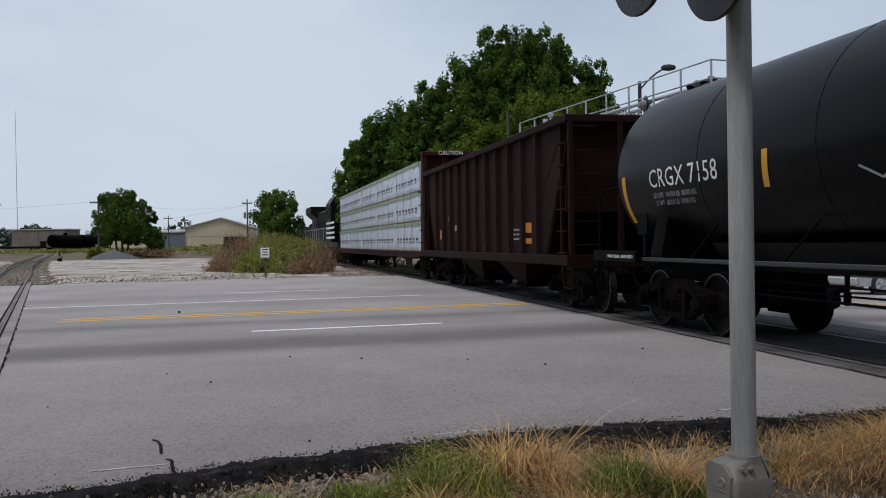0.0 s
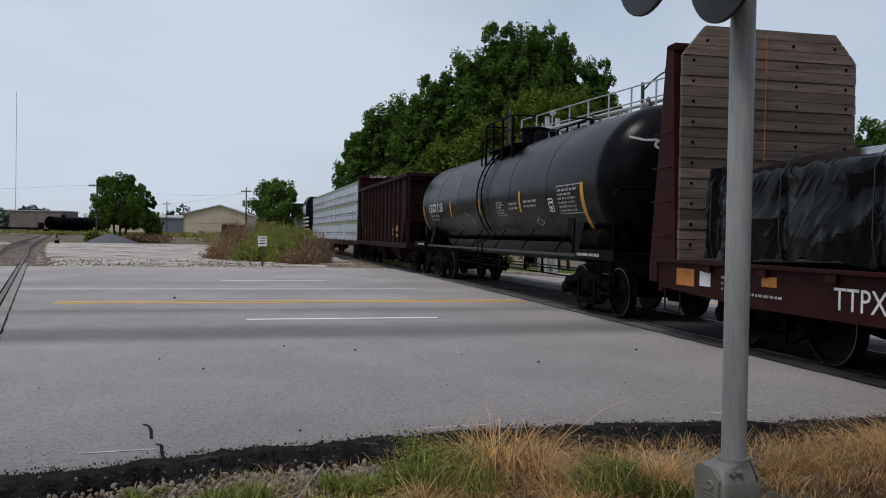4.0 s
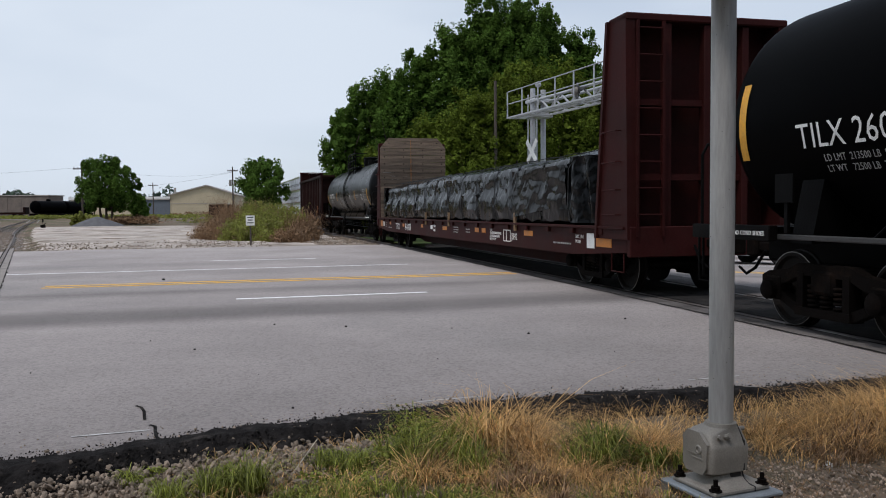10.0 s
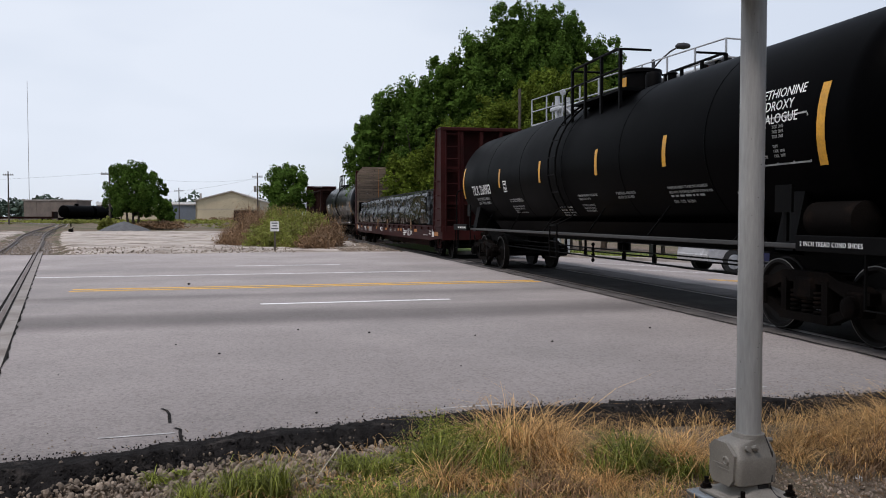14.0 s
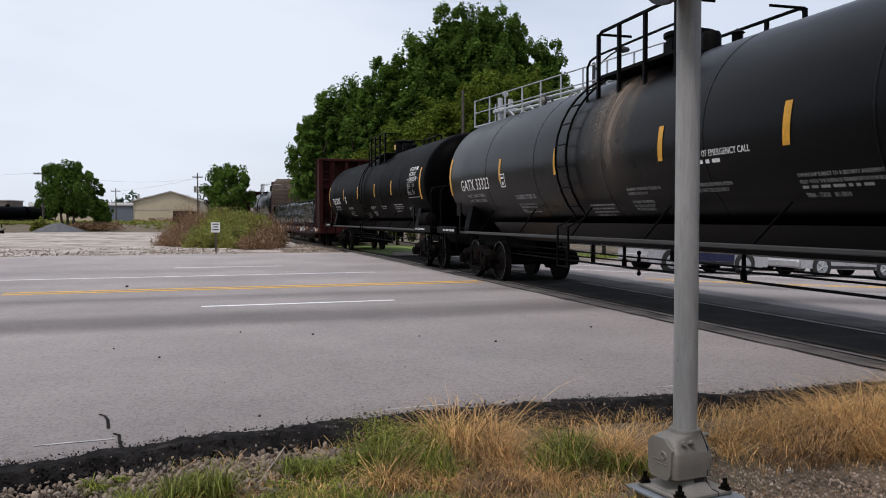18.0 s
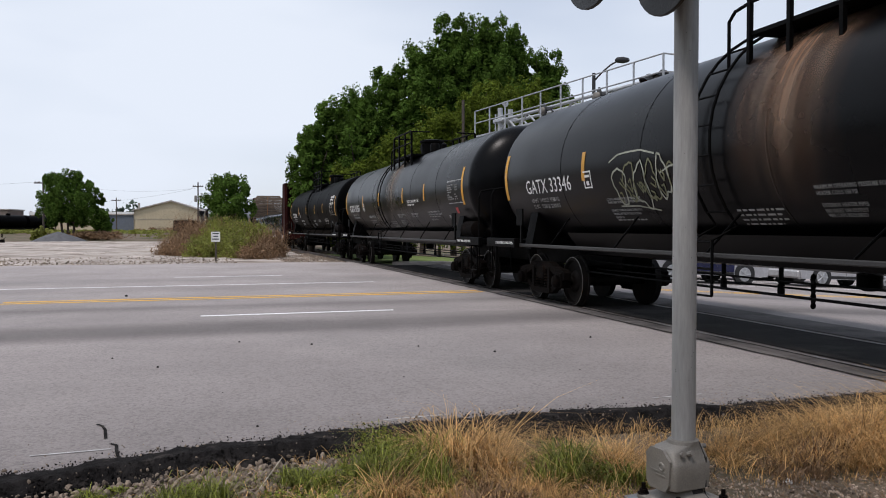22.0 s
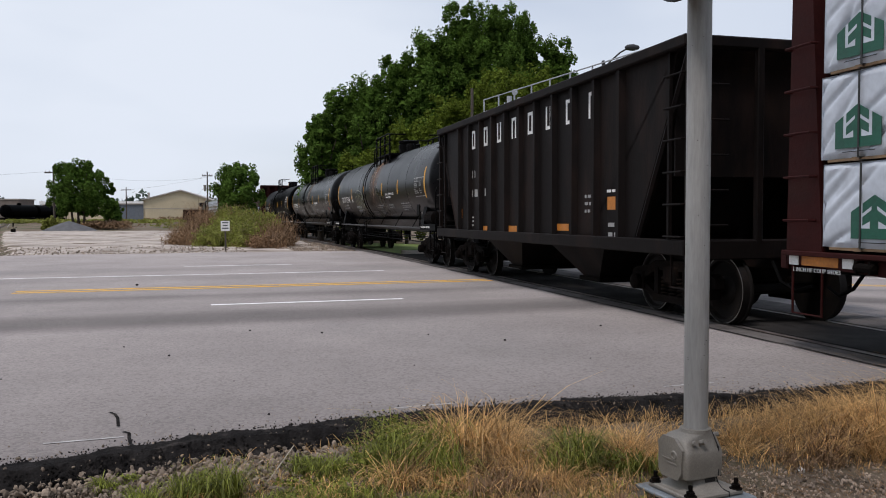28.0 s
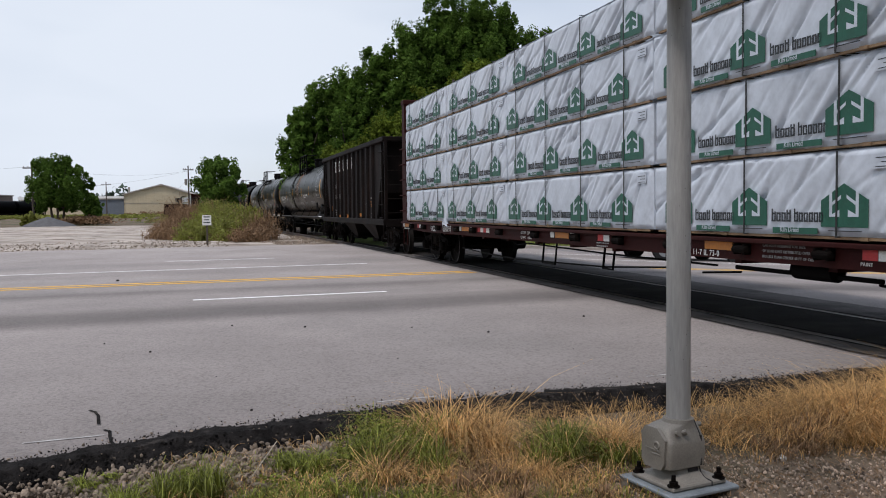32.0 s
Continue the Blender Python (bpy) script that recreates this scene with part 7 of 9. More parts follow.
def near_signal():
    mx, my = 1.58, 4.42
    mast = thing("crossing_signal", "galvanised crossing signal mast on a cast base", "crossing signal", at=pose(mx, my, 0, 0, 0, 22))
    pole = part("mast", Shape().lathe([(0.27, 0.064), (5.2, 0.064)], "z", 40), M_GALV, mast, "weathered galvanised round mast", smooth=True)
    s = Shape()
    rnd = random.Random(8)
    for _ in range(26):
        z, a = rnd.uniform(0.5, 2.6), rnd.uniform(2.5, 5.6)
        s.rod((0.0635 * math.cos(a), 0.0635 * math.sin(a), z), (0.0655 * math.cos(a), 0.0655 * math.sin(a), z), 0.0018, n=5)
    part("chip_mark", s, M_BLACK, pole)
    # base plate over the foundation studs, on four short feet
    part("foundation_plate", Shape().box(-0.225, 0.225, -0.225, 0.225, -0.062, -0.04, 0.006), shade("pale_blue_grey_plate", (0.22, 0.25, 0.275), 0.5, 0.2, scale=5, fine=60), mast)
    for x, y in ((-0.19, -0.19), (-0.19, 0.19), (0.19, -0.19), (0.19, 0.19)):
        part("plate_foot", Shape().box(x - 0.03, x + 0.03, y - 0.03, y + 0.03, -0.17, -0.062), M_CAST, mast)
    part("base_flange", Shape().box(-0.185, 0.185, -0.17, 0.17, -0.038, -0.012, 0.007), M_CAST, mast)
    # lower foot: narrow waist spreading to the flange
    def rounded(rings, n=36):
        s = Shape()
        for z, x0, x1, y0, y1, p in rings:
            for i in range(n):
                t = 2 * math.pi * (i + 0.5) / n
                c, d = math.cos(t), math.sin(t)
                u, v = math.copysign(abs(c) ** p, c), math.copysign(abs(d) ** p, d)
                s.v.append(((x0 + x1) / 2 + u * (x1 - x0) / 2, (y0 + y1) / 2 + v * (y1 - y0) / 2, z))
        m = len(rings)
        s.f = [(k * n + i, k * n + (i + 1) % n, (k + 1) * n + (i + 1) % n, (k + 1) * n + i) for k in range(m - 1) for i in range(n)]
        s.f += [tuple(range(n - 1, -1, -1)), tuple(range((m - 1) * n, m * n))]
        return s
    part("base_foot", rounded([(-0.013, -0.16, 0.14, -0.15, 0.15, 0.45), (0.0, -0.135, 0.12, -0.13, 0.13, 0.5), (0.03, -0.105, 0.095, -0.10, 0.10, 0.55), (0.075, -0.09, 0.085, -0.085, 0.09, 0.6)]), M_CAST, mast, smooth=True)
    # upper casting: a boxy terminal housing closing in on the mast
    part("base_casting", rounded([(0.055, -0.15, 0.085, -0.105, 0.10, 0.28), (0.062, -0.158, 0.09, -0.114, 0.105, 0.22), (0.12, -0.162, 0.092, -0.12, 0.108, 0.2), (0.19, -0.162, 0.092, -0.12, 0.108, 0.2), (0.205, -0.16, 0.091, -0.115, 0.106, 0.24), (0.25, -0.152, 0.089, -0.088, 0.1, 0.3), (0.268, -0.135, 0.087, -0.083, 0.096, 0.4), (0.285, -0.086, 0.084, -0.081, 0.088, 0.9), (0.303, -0.082, 0.082, -0.08, 0.082, 1.0), (0.306, -0.066, 0.066, -0.066, 0.066, 1.0)]), M_CAST, mast, smooth=True)
    cover = part("box_cover", Shape().prism([(-0.085, 0.085), (-0.06, 0.05), (0.07, 0.05), (0.095, 0.085), (0.095, 0.235), (0.06, 0.27), (-0.03, 0.27), (-0.095, 0.215)], "x", -0.174, -0.158), M_CAST, mast)
    part("cover_ear", Shape().box(-0.172, -0.13, 0.07, 0.108, 0.205, 0.235, 0.008), M_CAST, mast)
    part("cast_emblem", Shape().lathe([(-0.174, 0.026), (-0.180, 0.022), (-0.1805, 0.015), (-0.175, 0.013)], "x", 18, (0, -0.03, 0.178)), M_CAST, cover)
    part("cast_line", Shape().box(-0.178, -0.173, -0.055, 0.06, 0.148, 0.155), M_CAST, cover)
    part("cast_line", Shape().box(-0.178, -0.173, -0.06, 0.02, 0.128, 0.135), M_CAST, cover)
    # split line of the two halves, clamped by bolts
    part("clamp_joint", Shape().box(0.052, 0.058, -0.1175, -0.1, 0.064, 0.225).path([(0.055, -0.108, 0.225), (0.05, -0.09, 0.262), (0.045, -0.072, 0.30)], 0.003, 5), M_SIGBLACK, mast)
    part("clamp_joint", Shape().path([(0.06, -0.094, 0.06), (0.064, -0.104, 0.02), (0.072, -0.13, -0.005), (0.08, -0.172, -0.0115), (0.08, -0.171, -0.036)], 0.0035, 5), M_SIGBLACK, mast)
    part("access_slot", Shape().box(-0.02, 0.05, -0.1005, -0.09, 0.028, 0.05, 0.002), M_SIGBLACK, mast)
    for x, y in ((-0.155, -0.14), (-0.155, 0.14), (0.155, -0.14), (0.155, 0.14)):
        b = part("anchor_stud", Shape().rod((x, y, -0.02), (x, y, 0.045), 0.012, n=10), M_BOGIE, mast)
        part("stud_nut", Shape().lathe([(-0.012, 0.024), (0.012, 0.024)], "z", 6, (x, y, 0)).lathe([(-0.014, 0.034), (-0.009, 0.034)], "z", 14, (x, y, 0)), M_BOGIE, b)
    for p, q in (((-0.055, -0.098, 0.248), (-0.05, -0.128, 0.262)), ((0.088, -0.03, 0.262), (0.122, -0.035, 0.262)), ((-0.1, -0.1, 0.25), (-0.1, -0.115, 0.255))):
        part("clamp_bolt", Shape().rod(p, q, 0.014, n=8), M_CAST, mast)
    # lights above
    arm = part("cross_arm", Shape().rod((-0.10, -1.0, 2.95), (-0.10, 0.55, 2.95), 0.035, n=14).rod((0, 0, 2.95), (-0.12, 0, 2.95), 0.06, n=14), M_ALU, mast, smooth=True)
    inv = (pose(mx, my, 0, 0, 0, 22)).inverted()
    for x, y, s_ in ((1.02, 4.22, -1), (1.44, 4.33, 1), (0.84, 3.52, -1), (1.52, 3.57, 1)):
        p = inv @ Vector((x, y, 2.875))
        d = inv.to_3x3() @ Vector((RE.x * s_, RE.y * s_, 0))
        signal_head(mast, p.x, p.y, p.z, d)
        part("light_bracket", Shape().rod((p.x - d.x * 0.12, p.y - d.y * 0.12, p.z), (-0.10, min(0.5, max(-0.95, p.y)), 2.95), 0.02, n=8), M_ALU, mast)


# ---- cantilever signal across the road ----
def cantilever():
    base = Vector((4.42, 34.5))
    tip = Vector((8.25, 23.4))
    d = (tip - base)
    L = d.length
    ang = math.degrees(math.atan2(d.y, d.x))
    zb = fall(*base)
    cs = thing("cantilever_signal", "silver cantilever signal bridge with walkway and flashing lights", "cantilever signal", at=pose(base.x, base.y, zb, 0, 0, ang))
    for y in (-0.05, 0.52):
        part("mast", Shape().lathe([(0, 0.12), (6.55, 0.105)], "z", 20, (-0.2 if y > 0 else 0, y, 0)), M_ALU, cs, smooth=True)
    for z in (5.35, 5.95):
        part("mast_head", Shape().box(-0.42, 0.4, -0.2, 0.68, z, z + 0.16, 0.03), M_ALU, cs)
    for z in np.arange(0.4, 5.6, 0.33):
        part("ladder_rung", Shape().rod((-0.75, 0.1, z), (-0.75, 0.5, z), 0.014, n=6), M_ALU, cs)
    for y in (0.1, 0.5):
        part("ladder_stile", Shape().box(-0.78, -0.72, y - 0.02, y + 0.02, 0.1, 6.4), M_ALU, cs)
    zl, zt = 5.42, 6.02
    for y in (-0.12, 0.55):
        part("bottom_chord", Shape().box(0, L, y - 0.04, y + 0.04, zl, zl + 0.09, 0.01), M_ALU, cs)
        part("top_chord", Shape().rod((0, y, zt), (L, y, zt), 0.06, n=12), M_ALU, cs, smooth=True)
        n = 14
        for i in range(n):
            x0, x1 = L * i / n, L * (i + 1) / n
            part("truss_diagonal", Shape().rod((x0, y, zl + 0.06 if i % 2 == 0 else zt), (x1, y, zt if i % 2 == 0 else zl + 0.06), 0.042, n=6), M_ALU, cs)
    for y in (-0.84, -0.52, -0.2):
        part("walkway", Shape().box(-0.8, L + 0.1, y - 0.03, y + 0.03, zl - 0.04, zl + 0.02), M_ALU, cs)
    for x in np.arange(-0.7, L, 0.28):
        part("walkway_tread", Shape().box(x - 0.03, x + 0.03, -0.81, -0.17, zl - 0.02, zl + 0.012), M_ALU, cs)
    for x in np.linspace(-0.8, L + 0.1, 10):
        part("rail_post", Shape().box(x - 0.022, x + 0.022, -0.85, -0.806, zl, zl + 1.05), M_ALU, cs)
        part("walkway_bracket", Shape().rod((x, -0.8, zl - 0.03), (x, 0.5, zl), 0.02, n=6), M_ALU, cs)
    for z in (0.55, 1.05):
        part("walkway_rail", Shape().rod((-0.8, -0.83, zl + z), (L + 0.1, -0.83, zl + z), 0.024, n=8), M_ALU, cs)
    for z in (0.55, 1.05):
        part("walkway_rail", Shape().rod((L + 0.1, -0.83, zl + z), (L + 0.1, -0.1, zl + z), 0.024, n=8), M_ALU, cs)
    for x, ways in ((4.4, (1,)), (8.0, (1,)), (L - 0.5, (-1, 1)), (L - 1.15, (-1,))):
        for w in ways:
            # one way faces the camera's side of the crossing, the other shows its back
            part_y = -0.3 if w < 0 else -0.45
            signal_head(cs, x, part_y - (0.1 if w < 0 else 0), zl + 0.42, (0.2, -1) if w < 0 else (0.3, 1))
    part("bell", Shape().lathe([(-0.02, 0.12), (0.06, 0.12), (0.1, 0.02)], "x", 20, (0.16, 0.1, 6.7)), M_ALU, cs, smooth=True)
    for k in (1, -1):
        part("crossbuck_blade", Shape().box(-0.6, 0.6, -0.012, 0.012, -0.11, 0.11, 0.004), M_SIGN, cs, "white crossbuck blade", at=pose(0.35, -0.28, 3.98) @ pose(0, 0, 0, 0, 45 * k, 0) @ pose(0, -0.016 * k, 0))
    part("foundation", Shape().box(-0.7, 0.7, -0.5, 0.9, -0.15, 0.12, 0.02), M_GRAVEL_LOT, cs)


def street_lamp():
    x, y = 9.6, 40.0
    lamp = thing("street_lamp", "dark street lamp on a tall pole with a raised arm", "street lamp", at=pose(x, y, fall(x, y)))
    part("pole", Shape().lathe([(0, 0.13), (9.4, 0.085)], "z", 14), M_SIGBLACK, lamp, smooth=True)
    part("arm", Shape().path([(0, 0, 9.0), (0.35, -0.1, 9.4), (0.75, -0.2, 9.75), (1.1, -0.3, 9.95)], 0.04, 8), M_SIGBLACK, lamp, smooth=True)
    part("lamp_head", Shape().lathe([(0.95, 0.03), (1.05, 0.13), (1.35, 0.16), (1.6, 0.1), (1.66, 0.02)], "x", 18, (0, -0.3, 9.98)), M_SIGBLACK, lamp, smooth=True)


def small_sign():
    sg = thing("private_sign", "small white notice sign on a short post", "sign", at=pose(-7.79, 37.0, -0.03, 0, 0, 8))
    part("post", Shape().box(-0.035, 0.035, 0.012, 0.06, 0, 1.36), M_TIE, sg)
    part("sign_plate", Shape().box(-0.19, 0.19, -0.012, 0.01, 0.88, 1.32, 0.005), M_SIGN, sg)
    for z, w in ((1.22, 0.13), (1.1, 0.1), (0.98, 0.14)):
        part("writing_bar", Shape().box(-w, w, -0.017, -0.013, z, z + 0.045), M_DARK_PRINT, sg)


def warehouse():
    z = rise(200) - 0.1
    wh = thing("warehouse", "cream metal-sided warehouse with a shallow gable", "warehouse", at=pose(-53.2, 200, z, 0, 0, 8))
    part("gable_wall", Shape().prism([(-7.6, 0), (7.4, 0), (7.4, 5.2), (0.8, 7.3), (-7.6, 5.2)], "y", 0, 0.3), M_METALWALL, wh)
    part("side_wall", Shape().box(-7.6, -7.3, 0, 40, 0, 5.2), M_METALWALL, wh)
    part("side_wall", Shape().box(7.1, 7.4, 0, 40, 0, 5.2), M_METALWALL, wh)
    for x in np.arange(-7.2, 7.3, 0.6):
        part("siding_rib", Shape().box(x - 0.03, x + 0.03, -0.05, 0.0, 0, 5.15), M_METALWALL, wh)
    part("roof", Shape().prism([(-8.0, 5.05), (0.8, 7.3), (7.8, 5.05), (7.8, 5.3), (0.8, 7.6), (-8.0, 5.3)], "y", -0.5, 40.5), M_ROOF, wh)
    part("wall_band", Shape().box(-7.6, 7.4, -0.07, 0.0, 3.1, 3.2), M_ROOF, wh)
    part("vent_pipe", Shape().rod((-7.0, 4, 5.3), (-7.0, 4, 7.0), 0.25, n=10), M_ROOF, wh)
    low = thing("shed", "low grey shed beside the warehouse", "shed", at=pose(-66, 205, z))
    part("wall", Shape().box(-4.5, 4.3, 0, 8, 0, 4.2), shade("blue_grey_siding", (0.12, 0.14, 0.17), 0.7), low)
    part("roof", Shape().box(-4.8, 4.6, -0.3, 8.3, 4.2, 4.45), M_ROOF, low)
    far = thing("shed", "long brown freight shed in the far yard", "shed", at=pose(-120, 250, z))
    part("wall", Shape().box(-8, 8, 0, 10, 0, 6.3), shade("brown_siding", (0.14, 0.11, 0.095), 0.8, scale=0.3, fine=4), far)
    for i in range(4):
        part("wall_panel", Shape().box(-8 + 4 * i + 0.1, -4.1 + 4 * i, -0.08, 0, 0.2, 6.1), shade("brown_panel", (0.16, 0.13, 0.11), 0.8, scale=0.4, fine=4), far)
    part("roof", Shape().box(-8.3, 8.3, -0.3, 10.3, 6.3, 6.6), M_ROOF, far)
    white = thing("shed", "long white-roofed shed behind the far yard", "shed", at=pose(-84, 270, z))
    part("wall", Shape().box(-30, 22, 0, 12, 0, 5.2), M_METALWALL, white)
    part("roof", Shape().box(-30.5, 22.5, -0.5, 12, 5.2, 6.2), M_SIGN, white)


def utility_pole(x, y, h, arm, label, rot=0):
    p = thing("utility_pole", label, "utility pole", "utility poles", at=pose(x, y, rise(y) - 0.1, 0, 0, rot))
    part("pole", Shape().lathe([(0, 0.16), (h, 0.10)], "z", 12), M_TIE, p, smooth=True)
    part("cross_arm", Shape().box(-arm, arm, -0.08, 0.08, h - 0.75, h - 0.6), M_TIE, p)
    for k in (-0.9, -0.45, 0.45, 0.9):
        part("insulator", Shape().lathe([(h - 0.6, 0.04), (h - 0.5, 0.07), (h - 0.42, 0.03)], "z", 8, (k * arm, 0, 0)), M_CAST, p)
    if arm < 1.0:
        for k in (-0.4, 0.4):
            part("transformer", Shape().lathe([(h - 3.2, 0.22), (h - 2.2, 0.24), (h - 2.15, 0.1)], "z", 12, (k, 0, 0)), M_CAST, p, smooth=True)
    return p


def wires():
    ends = [((-32.3, 140, 8.1), (-44.9, 110, 7.4)), ((-32.3, 140, 8.1), (-75, 190, 7.2)), ((-32.3, 140, 7.0), (-52, 199, 5.2)), ((-44.9, 110, 7.4), (-120, 140, 8))]
    for a, b in ends:
        a, b = Vector(a), Vector(b)
        pts = [a.lerp(b, i / 16) - Vector((0, 0, 0.9 * 4 * (i / 16) * (1 - i / 16))) for i in range(17)]
        solid("overhead_wire", Shape().path(pts, 0.012, 4), M_SIGBLACK, "thin sagging overhead wire", "wire", "overhead wires")


def far_yard():
    # tank cars and flats standing in the yard
    for k, (x, y, L) in enumerate(((-91.0, 203, 11.0), (-89.0, 214, 11.0))):
        c = thing("standing_tank_car", "dusty black tank car standing in the yard", "tank car", "yard cars", at=pose(x, y, rise(y) - 0.1, 0, 0, 80))
        part("tank", Shape().lathe([(-L / 2, 0.3), (-L / 2 + 0.1, 1.0), (-L / 2 + 0.5, 1.5), (L / 2 - 0.5, 1.5), (L / 2 - 0.1, 1.0), (L / 2, 0.3)], "x", 24, (0, 0, 2.6)), M_TANK, c, smooth=True)
        part("dome", Shape().lathe([(4.0, 0.5), (4.5, 0.5), (4.55, 0.1)], "z", 14), M_TANK, c)
        part("underframe", Shape().box(-L / 2, L / 2, -1.3, 1.3, 0.6, 1.1), M_BOGIE, c)
        for dx in (-L / 2 + 1.5, -L / 2 + 3, L / 2 - 3, L / 2 - 1.5):
            part("wheel", Shape().lathe([(-0.8, 0.45), (0.8, 0.45)], "y", 16, (dx, 0, 0.45)), M_BOGIE, c)
    for k in range(4):
        x, y = -19.0 - k * 2.9 - 8 * (k > 1), 108 + k * 13
        c = thing("standing_gondola", "rust-brown gondola car standing in the yard", "gondola", "yard cars", at=pose(x, y, rise(y) - 0.1, 0, 0, 100))
        part("body", Shape().box(-6, 6, -1.4, 1.4, 1.0, 2.6, 0.03), M_BROWN, c)
        for dx in np.arange(-5.5, 5.6, 1.1):
            part("rib", Shape().box(dx - 0.06, dx + 0.06, 1.4, 1.5, 1.0, 2.55), M_BROWN, c)
            part("rib", Shape().box(dx - 0.06, dx + 0.06, -1.5, -1.4, 1.0, 2.55), M_BROWN, c)
        part("underframe", Shape().box(-6.2, 6.2, -0.9, 0.9, 0.5, 1.0), M_BOGIE, c)
        for dx in (-5, -3.4, 3.4, 5):
            part("wheel", Shape().lathe([(-0.8, 0.45), (0.8, 0.45)], "y", 16, (dx, 0, 0.45)), M_BOGIE, c)
    fl = thing("standing_flatcar", "empty dark flatcar standing in the yard", "flatcar", "yard cars", at=pose(-104, 200, rise(200) - 0.1, 0, 0, 4))
    part("deck", Shape().box(-9, 9, -1.4, 1.4, 0.9, 1.4), M_BROWN, fl)
    part("end_wall", Shape().box(8.6, 9, -1.4, 1.4, 1.4, 2.6), M_BROWN, fl)
    for dx in (-7.5, -6, 6, 7.5):
        part("wheel", Shape().lathe([(-0.8, 0.45), (0.8, 0.45)], "y", 16, (dx, 0, 0.45)), M_BOGIE, fl)
    heap = Shape()
    n, m = 40, 10
    for j in range(m + 1):
        r = 3.1 * (1 - j / m)
        for i in range(n):
            t = 2 * math.pi * i / n
            k = 1 + 0.12 * noise.noise((math.cos(t) * 2, math.sin(t) * 2, j * 0.2))
            heap.v.append((r * k * math.cos(t) * 1.0, r * k * math.sin(t) * 0.8, 1.15 * (1 - (r / 3.1) ** 1.25) + 0.03 * noise.noise((r * 3, t * 5, 0)) - 0.05))
    heap.f = [(j * n + i, j * n + (i + 1) % n, (j + 1) * n + (i + 1) % n, (j + 1) * n + i) for j in range(m) for i in range(n)]
    solid("gravel_heap", heap, M_PILE, "low heap of dark crushed stone on the lot", "gravel heap", at=pose(-37.6, 96, -0.05), smooth=True)
    # second yard track and a switch stand
    for off in (-0.72, 0.72):
        solid("rail", Shape().path([(-150, 196 + off, 0.62), (-110, 180 + off, 0.6), (-84, 162 + off, 0.5), (-66 + off * 0.6, 142 + off, 0.36), (-52.5 + off, 112, 0.2)], 0.06, 6), M_RAIL, "worn steel rail of a railway track", "rail", "railway rails", kind="structure")
    st = thing("switch_stand", "small dark switch stand beside the siding", "switch stand", at=pose(-39.4, 86.5, -0.05))
    part("stand", Shape().box(-0.2, 0.2, -0.15, 0.15, 0, 0.35, 0.02), M_BOGIE, st)
    part("lever", Shape().rod((0, 0, 0.3), (0.35, 0, 0.55), 0.03), M_BOGIE, st)
    part("target", Shape().box(-0.02, 0.02, -0.12, 0.12, 0.6, 0.95).rod((0, 0, 0.3), (0, 0, 0.7), 0.02), M_BOGIE, st)
    tw = thing("radio_mast", "thin lattice radio mast on the horizon", "radio mast", at=pose(-151.5, 300, 0))
    part("lattice", Shape().rod((0, 0, 0), (0, 0, 50.5), 0.12, 0.07, n=6), M_GALV, tw)


